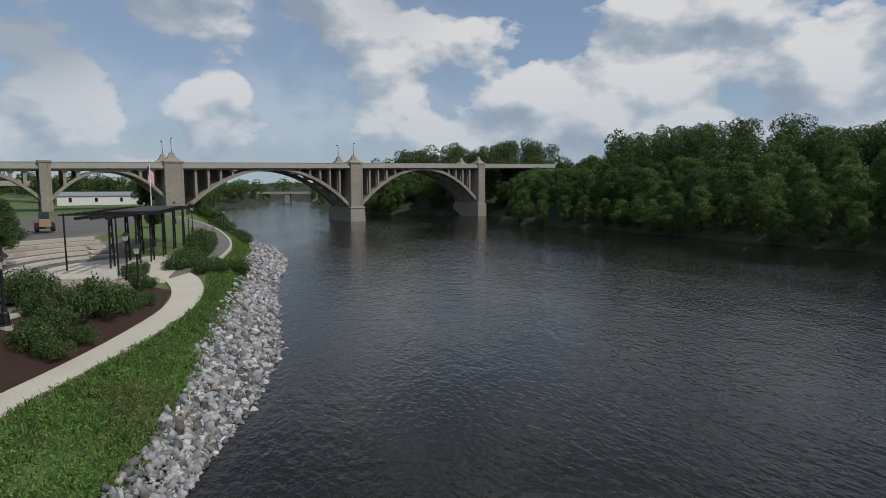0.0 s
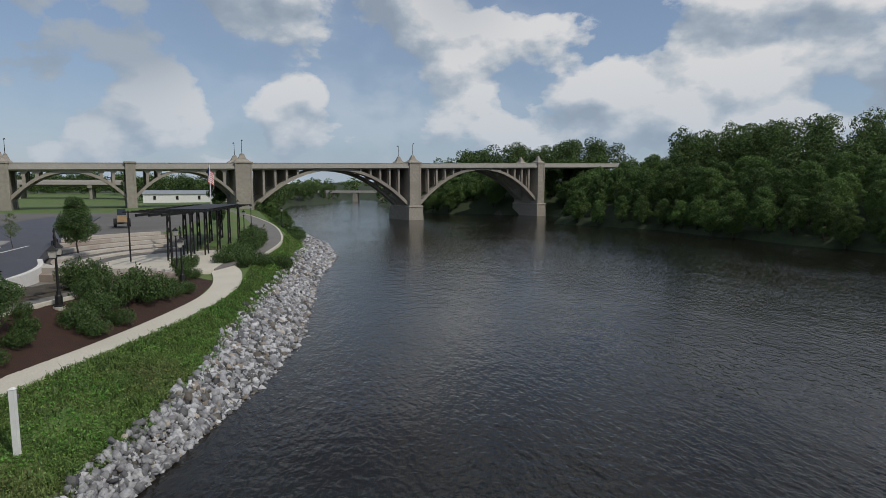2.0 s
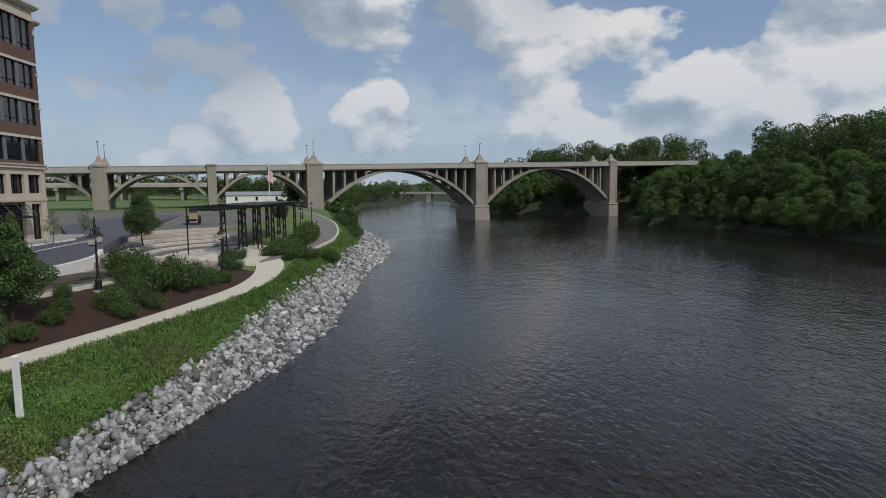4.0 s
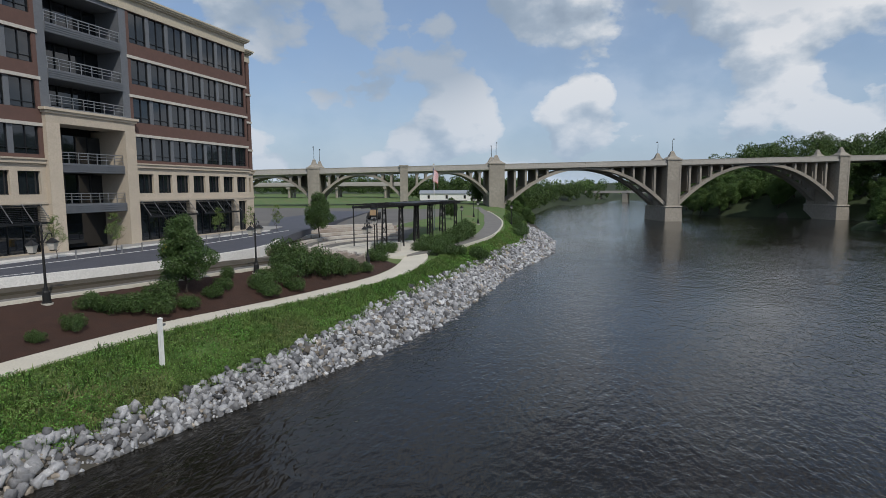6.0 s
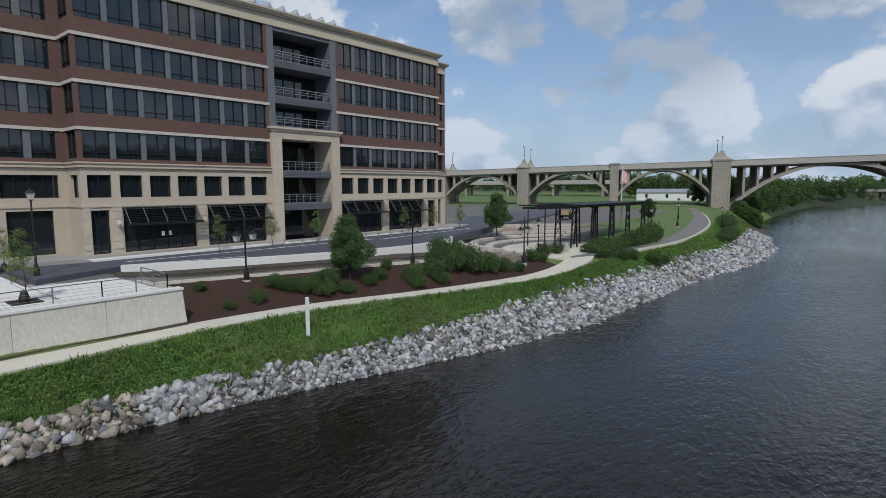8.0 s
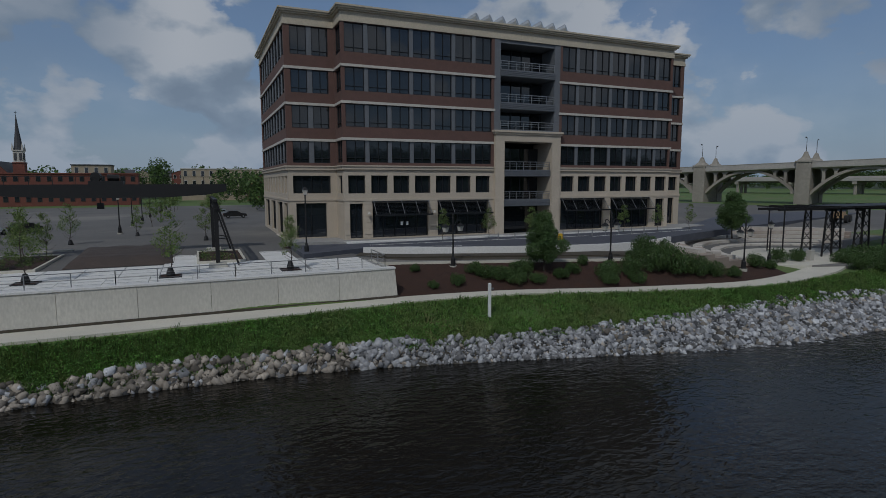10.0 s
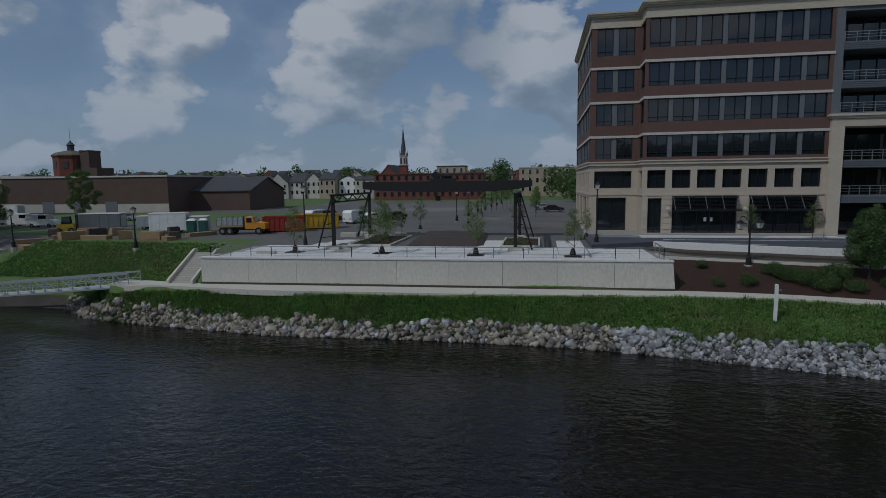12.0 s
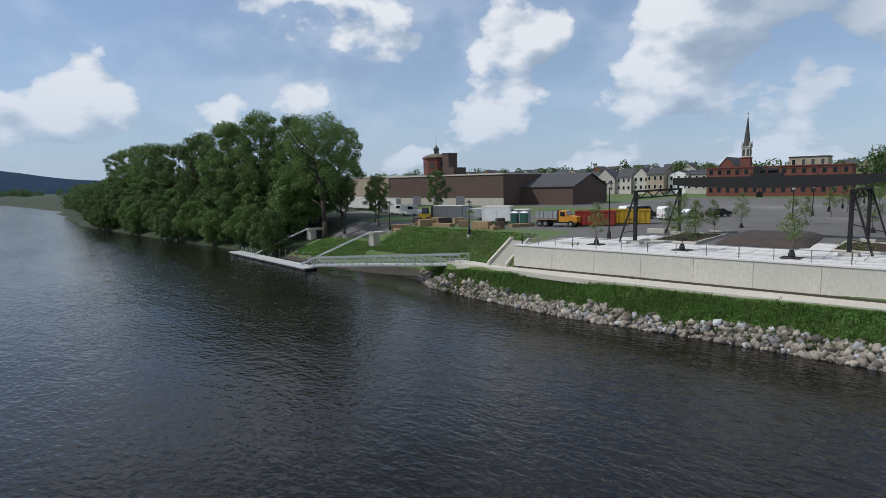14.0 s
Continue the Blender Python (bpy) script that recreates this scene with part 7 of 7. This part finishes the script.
# near bank upstream
NB = "leafy riverbank tree leaning over the water"
for row in range(3):
    x = -93.0 - 4 * row
    while x > -235:
        y = float(np.interp(x, SHORE[:, 0], SHORE[:, 1])) + 0.8 + 7.0 * row + rr.uniform(-1, 2)
        s = rr.uniform(0.75, 1.0) * (0.72 if row == 0 else 0.95)
        tree(FOREST[rr.randrange(5)], x, y, gz(x, y) - 0.2, s * 1.1, rr.uniform(0, 360), NB, "near bank trees", sz=s)
        x -= rr.uniform(4.5, 7.5) * (1 if x > -250 else 1.5)
BIG = tree_kind("plane", 140, 24.0, 7.0, 7.4, 40, 190, 0.15, 0.5, [M["leaf"], M["leafdark"]], shell=0.3, limbs=20, top=0.2, lobe=0.46)
tree(BIG, -88.5, -6.0, gz(-88.5, -6.0), 1.0, 30, "tall spreading riverbank tree with an open crown", "near bank trees")
for x, y, s in ((-99, -3, 1.05), (-106, 0, 1.12), (-113, -4, 1.12), (-121, 0, 1.24), (-97, 5, 0.92), (-128, -4, 1.18), (-137, 0, 1.2), (-147, -2, 1.14), (-158, 2, 1.04), (-172, 2, 1.05), (-192, 5, 1.08), (-206, 8, 1.02), (-214, 10, 1.1), (-235, 14, 1.12), (-255, 16, 1.1), (-280, 20, 1.1)):
    tree(TALL[rr.randrange(3)], x, y, gz(x, y), s, rr.uniform(0, 360), "tall riverbank tree with an open leafy crown", "near bank trees")
SM = "small dark street tree on the grass"
for x, y, s in ((-92, 1, 0.42), (-80, 0.5, 0.45), (-84, 3, 0.4), (-78, 15, 0.45), (-100, 8, 0.4), (-106, 12, 0.42)):
    tree(TALL[rr.randrange(3)], x, y, gz(x, y), s, rr.uniform(0, 360), SM, "yard trees")
# trees below and behind the viaduct
for k in range(24):
    x = rr.uniform(205, 300)
    y = float(np.interp(x, SHORE[:, 0], SHORE[:, 1])) + rr.uniform(2, 22)
    if x < 225 and y > 12:
        continue
    s = rr.uniform(0.45, 0.8)
    tree(FOREST[rr.randrange(5)], x, y, gz(x, y) - 0.2, s, rr.uniform(0, 360), "green tree beyond the viaduct", "trees beyond the viaduct")
for k in range(16):
    x, y = rr.uniform(168, 196), 0
    y = float(np.interp(x, SHORE[:, 0], SHORE[:, 1])) + rr.uniform(1.5, 7)
    s = rr.uniform(0.22, 0.38)
    tree(FOREST[rr.randrange(5)], x, y, gz(x, y) - 0.1, s * 1.2, rr.uniform(0, 360), "low bushy tree by the bridge pylon", "trees beyond the viaduct", sz=s)
# far woods, too many to count
r = np.random.default_rng(9)


def woods(name, seed, spots, per, size, label):
    """Crowns of three to five lobes each at the spots (x, y, ground, height, radius)."""
    q = np.random.default_rng(seed)
    lob = []
    for x, y, z, h, w in spots:
        for e in range(5):
            a = 6.283 * q.random()
            d = w * 0.55 * q.random()
            s = w * (0.45 + 0.3 * q.random())
            lob.append((x + d * math.cos(a), y + d * math.sin(a), z + h * (0.3 + 0.16 * e), s, s * 0.85))
    ob = new(name, leaf_cloud(seed, lob, per, size, 0.6, mats=[M["leafdark"], M["leaf"]], name=name))
    return tagged(ob, label, "woods", kind="stuff")


spots = []
for k in range(330):                               # the wooded rise behind the far bank
    x = r.uniform(40, 330)
    y = float(np.interp(x, OPP[:, 0], OPP[:, 1])) - 44 - 50 * r.random()
    spots.append((x, y, gz(x, y), r.uniform(13, 19.5) * (0.62 if 218 < x < 290 else 1.12 if 150 < x < 218 else 0.84), r.uniform(4.0, 6.0)))
woods("hill_woods", 31, spots, 22, 0.4, "dense green wood on the rise behind the far bank")
spots = []
for k in range(230):                               # beyond the viaduct, both banks
    x = r.uniform(262, 620)
    near = k % 2 == 0
    y = float(np.interp(x, SHORE[:, 0], SHORE[:, 1])) + r.uniform(2, 60) if near else float(np.interp(x, OPP[:, 0], OPP[:, 1])) - r.uniform(1, 80)
    if near and y > 24 and x < 330:
        continue
    s = r.uniform(0.5, 1.0) * (0.75 if near else 1.25)
    spots.append((x, y, max(gz(x, y), 1.0), 12 * s, 4.8 * s))
for k in range(120):                               # fields and slopes behind the land spans
    x, y = r.uniform(330, 620), r.uniform(60, 330)
    spots.append((x, y, gz(x, y), r.uniform(7, 12), r.uniform(3.5, 5)))
for k in range(64):                                # tall wood on the bluff past the far pier
    x, y = r.uniform(285, 340), 0
    y = float(np.interp(x, OPP[:, 0], OPP[:, 1])) - r.uniform(26, 125)
    spots.append((x, y, gz(x, y), r.uniform(17, 22), r.uniform(5, 7)))
for k in range(60):                                # low riverside trees upstream of the piers
    x = r.uniform(245, 470)
    y = float(np.interp(x, SHORE[:, 0], SHORE[:, 1])) + r.uniform(1, 13)
    spots.append((x, y, gz(x, y), r.uniform(6.5, 10), r.uniform(3, 4.2)))
for k in range(46):                                # leafy belt behind the depot and below the road bridge
    x, y = r.uniform(268, 300), r.uniform(6, 66)
    spots.append((x, y, gz(x, y), r.uniform(8, 11.5), r.uniform(3, 4.6)))
for k in range(40):                                # trees past the road bridge
    x, y = r.uniform(345, 420), r.uniform(60, 200)
    spots.append((x, y, gz(x, y), r.uniform(9, 14), r.uniform(4, 5.5)))
woods("valley_woods", 32, spots, 14, 0.5, "green woods along the river beyond the viaduct")
spots = [(r.uniform(-420, -235), 0, 0, 0, 0) for k in range(90)]
spots = [(x, (y := float(np.interp(x, SHORE[:, 0], SHORE[:, 1])) + r.uniform(2, 26)), gz(x, y), r.uniform(9, 13), r.uniform(3.5, 5)) for x, *_ in spots]
woods("upstream_woods", 33, spots, 20, 0.42, "riverbank wood fading upstream")
spots = []
for k in range(150):                               # trees among and behind the houses
    x, y = r.uniform(-330, 120), r.uniform(200, 300)
    if abs(x + 72) < 14 and y < 225:
        continue
    spots.append((x, y, 9.0, r.uniform(7, 12), r.uniform(3, 4.5)))
for x, y, h in ((-122, 200, 15), (-128, 203, 12), (-20, 172, 14), (-17, 176, 13), (-190, 118, 12), (-84, 206, 12), (-100, 210, 14), (3, 150, 10), (6, 120, 9), (8, 100, 8), (9, 86, 8)):
    spots.append((x, y, 7.5, h, 4.5))
woods("town_woods", 34, spots, 26, 0.42, "green town trees among the roofs")
spots = []
for k in range(500):                               # the skyline all round
    if k < 280:
        spots.append((r.uniform(-900, 500), r.uniform(320, 460), 9.0, r.uniform(9, 14), r.uniform(8, 11)))
    elif k < 400:
        spots.append((r.uniform(620, 900), r.uniform(-400, 420), 8.0, r.uniform(9, 15), r.uniform(8, 11)))
    else:
        spots.append((r.uniform(-1300, -900), r.uniform(-500, 320), 4.0, r.uniform(8, 12), r.uniform(8, 12)))
woods("far_woods", 35, spots, 1.6, 1.2, "distant dark green woods on the skyline")
# ---- riprap ----
def rock_shape(seed):
    """A quarried stone: a slanted block broken off along four or five random planes."""
    r = random.Random(seed)
    bm = bmesh.new()
    bmesh.ops.create_cube(bm, size=2.0)
    ax = Vector((r.uniform(0.85, 1.35), r.uniform(0.6, 0.95), r.uniform(0.38, 0.75)))
    sk = r.uniform(-0.35, 0.35)
    for v in bm.verts:
        v.co = Vector((v.co.x * ax.x + sk * v.co.z, v.co.y * ax.y + sk * 0.6 * v.co.x, v.co.z * ax.z))
    for q in range(r.randint(4, 5)):
        d = Vector((r.gauss(0, 1), r.gauss(0, 1), r.gauss(0, 0.8))).normalized()
        far = max(v.co.dot(d) for v in bm.verts)
        cut = bmesh.ops.bisect_plane(bm, geom=bm.verts[:] + bm.edges[:] + bm.faces[:], plane_co=d * far * r.uniform(0.62, 0.85), plane_no=d, clear_outer=True)
        edges = [e for e in cut["geom_cut"] if isinstance(e, bmesh.types.BMEdge)]
        if len(edges) > 2:
            bmesh.ops.edgeloop_fill(bm, edges=edges)
    bmesh.ops.triangulate(bm, faces=bm.faces[:])
    bm.verts.index_update()
    v = np.array([q.co[:] for q in bm.verts])
    f = np.array([[w.index for w in q.verts] for q in bm.faces])
    bm.free()
    return v, f


SHAPES = [rock_shape(200 + k) for k in range(16)]
ROCKM = [arrays_mesh("boulder", v, f, [M["rockobj"]]) for v, f in SHAPES]
r = np.random.default_rng(21)
riprap = tagged(new("riprap"), "loose grey quarried stones armouring the river bank", "riprap", kind="stuff")
VS, FS, MS, count, singles = [], [], [], 0, 0
NEED = []
for x in np.arange(-52, 150, 0.036):
    ys = float(np.interp(x, SHORE[:, 0], SHORE[:, 1]))
    yt = float(np.interp(x, BANK[:, 0], BANK[:, 1]))
    tan = x < 6.5
    patch = noise.noise(Vector((x * 0.16, 3.3, 0)))
    top = yt + (0.25 if tan else 0.5) * noise.noise(Vector((x * 0.5, 0, 0))) + (0.0 if not tan else 0.2 * patch) + float(np.interp(x, [-40, 6, 12, 26, 40], [-0.1, -0.1, -0.4, -0.2, 0.2]))
    toe = float(np.interp(x, [-20, 8, 20, 30, 60, 75], [-0.6, -0.6, -0.45, 0.15, 0.7, 0.2]))
    wide = top - ys + 0.9 + toe
    m = r.poisson(max(0.05, wide * (1.0 if not tan else 0.9 + 0.2 * patch) * (2.7 if x < 26 else 1.9 if x < 70 else 0.75)))
    for q in range(m):
        y = ys - 0.7 - toe + wide * r.random()
        s = (0.075 + 0.21 * r.random() ** 4.0) * (1.0 if not tan else 1.3) * (1.3 if x > 70 else 1.0)
        NEED.append((x + 0.2 * r.random(), y, s, tan))
NEED = np.array(NEED)
zz = ground_z(NEED[:, 0], NEED[:, 1])
for (x, y, s, tan), z in zip(NEED, zz):
    k = r.integers(16)
    e = Euler(r.uniform(-1.1, 1.1, 2).tolist() + [r.uniform(0, 6.28)])
    near = 3.0 < x < 26.0 and s > 0.19 and singles < 300
    if near:
        singles += 1
        ob = new("boulder", ROCKM[k])
        ob.matrix_basis = Matrix.LocRotScale((x, y, z + 0.2 * s + 0.05), e, (s, s, s))
        ob.parent = riprap
        continue
    v, f = SHAPES[k]
    R = np.array(e.to_matrix())
    VS.append(v @ R.T * s + (x, y, z + 0.20 * s + 0.06 * r.random()))
    FS.append(f + count)
    MS.append(np.full(len(f), int((tan > 0.5 and r.random() < 0.8) or r.random() < (0.4 if x < 9 else 0.12))))
    count += len(v)
pile = new("stone_pile", arrays_mesh("stone_pile", np.concatenate(VS), np.concatenate(FS), [M["rock"], M["rocktan"]], np.concatenate(MS)))
pile.parent = riprap
tagged(pile, "jumbled grey and tan bank stones", kind="stuff")

# ---- grass and weeds ----
def tufts(seed, n, place, hmin, hmax, blades, spread, width):
    """Bent blades in clumps; place gives the clump's x, y."""
    r = np.random.default_rng(seed)
    xy = place(r, n)
    n = len(xy)
    z = ground_z(xy[:, 0], xy[:, 1])
    base = np.repeat(np.column_stack([xy, z]), blades, 0)
    k = len(base)
    h = np.repeat(hmin + (hmax - hmin) * r.random(n) ** 2, blades)[:, None] * (0.6 + 0.6 * r.random((k, 1)))
    an = 6.283 * r.random(k)
    d = np.column_stack([np.cos(an), np.sin(an), 0 * an])
    s = np.column_stack([-np.sin(an), np.cos(an), 0 * an])
    up = np.array([0, 0, 1.0])
    base = base + d * spread * r.random((k, 1))
    lean = 0.25 + 0.5 * r.random((k, 1))
    w = width * (0.6 + 0.8 * r.random((k, 1)))
    a, b = base - s * w - up * 0.05, base + s * w - up * 0.05
    m1, m2 = base + d * h * lean * 0.4 + up * h * 0.65 - s * w * 0.9, base + d * h * lean * 0.4 + up * h * 0.65 + s * w * 0.9
    t = base + d * h * lean + up * h
    V = np.stack([a, b, m2, m1, t], 1).reshape(-1, 3)
    i0 = np.arange(k)[:, None] * 5
    F = np.concatenate([i0 + [0, 1, 2], i0 + [0, 2, 3], i0 + [3, 2, 4]])
    return V, F


def bank_place(x0, x1):
    def place(r, n):
        x = r.uniform(x0, x1, n)
        ya = np.interp(x, BANK[:, 0], BANK[:, 1]) - 0.5
        yb = np.interp(x, BANK[:, 0], BANK[:, 3]) - 0.12
        return np.column_stack([x, ya + (yb - ya) * r.random(n)])
    return place


def slope_place(r, n):
    x = r.uniform(-88, -39, n)
    ya = np.interp(x, BANK[:, 0], BANK[:, 5])
    yb = np.interp(x, BANK[:, 0], BANK[:, 8])
    return np.column_stack([x, ya + (yb - ya) * r.random(n)])


for nm, seed, n, place, lo, hi, bl, sp, wd, mats, lab in (
        ("bank_grass", 1, 16000, bank_place(-50, 62), 0.14, 0.46, 6, 0.12, 0.014, [M["blade"]], "lush green grass on the river bank"),
        ("bank_grass", 2, 3500, bank_place(60, 170), 0.2, 0.5, 6, 0.25, 0.04, [M["blade"]], "green grass beside the asphalt path"),
        ("bank_weeds", 3, 2600, bank_place(-48, 60), 0.18, 0.55, 7, 0.25, 0.024, [M["bush"]], "darker broad weeds among the grass"),
        ("slope_grass", 4, 9000, slope_place, 0.1, 0.38, 6, 0.25, 0.03, [M["blade"]], "rough grass on the slope by the steps")):
    V, F = tufts(seed, n, place, lo, hi, bl, sp, wd)
    ob = new(nm, arrays_mesh(nm, V, F, mats))
    tagged(ob, lab, "grass", kind="stuff")
# leafy weeds in low clumps along the bank's edge
r = np.random.default_rng(8)
lob = []
for k in range(640):
    x = r.uniform(-50, 60)
    ya, yb = float(np.interp(x, BANK[:, 0], BANK[:, 1])), float(np.interp(x, BANK[:, 0], BANK[:, 3]))
    y = ya - 0.4 + (yb - ya) * r.random()
    s = 0.16 + 0.34 * r.random() ** 1.6
    lob.append((x, y, gz(x, y) + s * 0.4, s, s * 0.8))
for k in range(70):
    x, y = r.uniform(-85, -40), r.uniform(-15, -9)
    s = 0.4 + 0.6 * r.random()
    lob.append((x, y, gz(x, y) + s * 0.4, s, s * 0.7))
wd_ = new("leafy_weeds", leaf_cloud(15, lob, 420, 0.05, 0.3, mats=[M["weed"], M["bush"]], name="leafy_weeds"))
tagged(wd_, "low leafy weeds along the stones", "weeds", kind="stuff")


def cover(seed, n, place, size, tall):
    """Small leaves lying close over the ground, heaped by a slow wave."""
    r = np.random.default_rng(seed)
    xy = place(r, n)
    k = len(xy)
    heap = 0.5 + 0.5 * np.array([noise.noise(Vector((a * 0.9, b * 0.9, 4.0))) for a, b in xy])
    z = ground_z(xy[:, 0], xy[:, 1]) + tall * (0.15 + heap) * r.random(k) ** 0.7
    c = np.column_stack([xy, z])
    nrm = np.array([0, 0, 1.0]) + 0.65 * r.normal(size=(k, 3))
    nrm /= np.linalg.norm(nrm, axis=1, keepdims=True)
    t = np.cross(nrm, r.normal(size=(k, 3)))
    t /= np.linalg.norm(t, axis=1, keepdims=True)
    b = np.cross(nrm, t)
    s = size * (0.5 + r.random((k, 1)))
    V = np.stack([c - t * s, c - b * s * 0.55 + nrm * s * 0.2, c + t * s, c + b * s * 0.55 + nrm * s * 0.2], 1).reshape(-1, 3)
    return V, np.arange(4 * k).reshape(-1, 4)


def patchy(V):
    """Kinds of leaf in drifts: mostly clover, with darker and yellower plants here and there."""
    q = np.random.default_rng(5)
    out = []
    for x, y, z in V[::4]:
        a = noise.noise(Vector((x * 0.55, y * 0.9, 1.7))) + 0.5 * noise.noise(Vector((x * 1.9, y * 2.2, 6.1))) + 0.35 * q.normal()
        out.append(1 if a > 0.5 else 2 if a < -0.62 else 0)
    return np.array(out)


for seed, n, place, size, tall, lab in ((51, 190000, bank_place(-52, 62), 0.055, 0.40, "lush clover and weeds covering the bank"), (52, 45000, bank_place(62, 150), 0.10, 0.35, "green ground cover beside the asphalt path"), (53, 50000, slope_place, 0.10, 0.35, "weedy ground cover on the slope by the steps")):
    V, F = cover(seed, n, place, size, tall)
    ob = new("ground_cover", arrays_mesh("ground_cover", V, F, [M["clover"], M["weed"], M["leaflight"]], patchy(V)))
    tagged(ob, lab, "ground cover", kind="stuff")
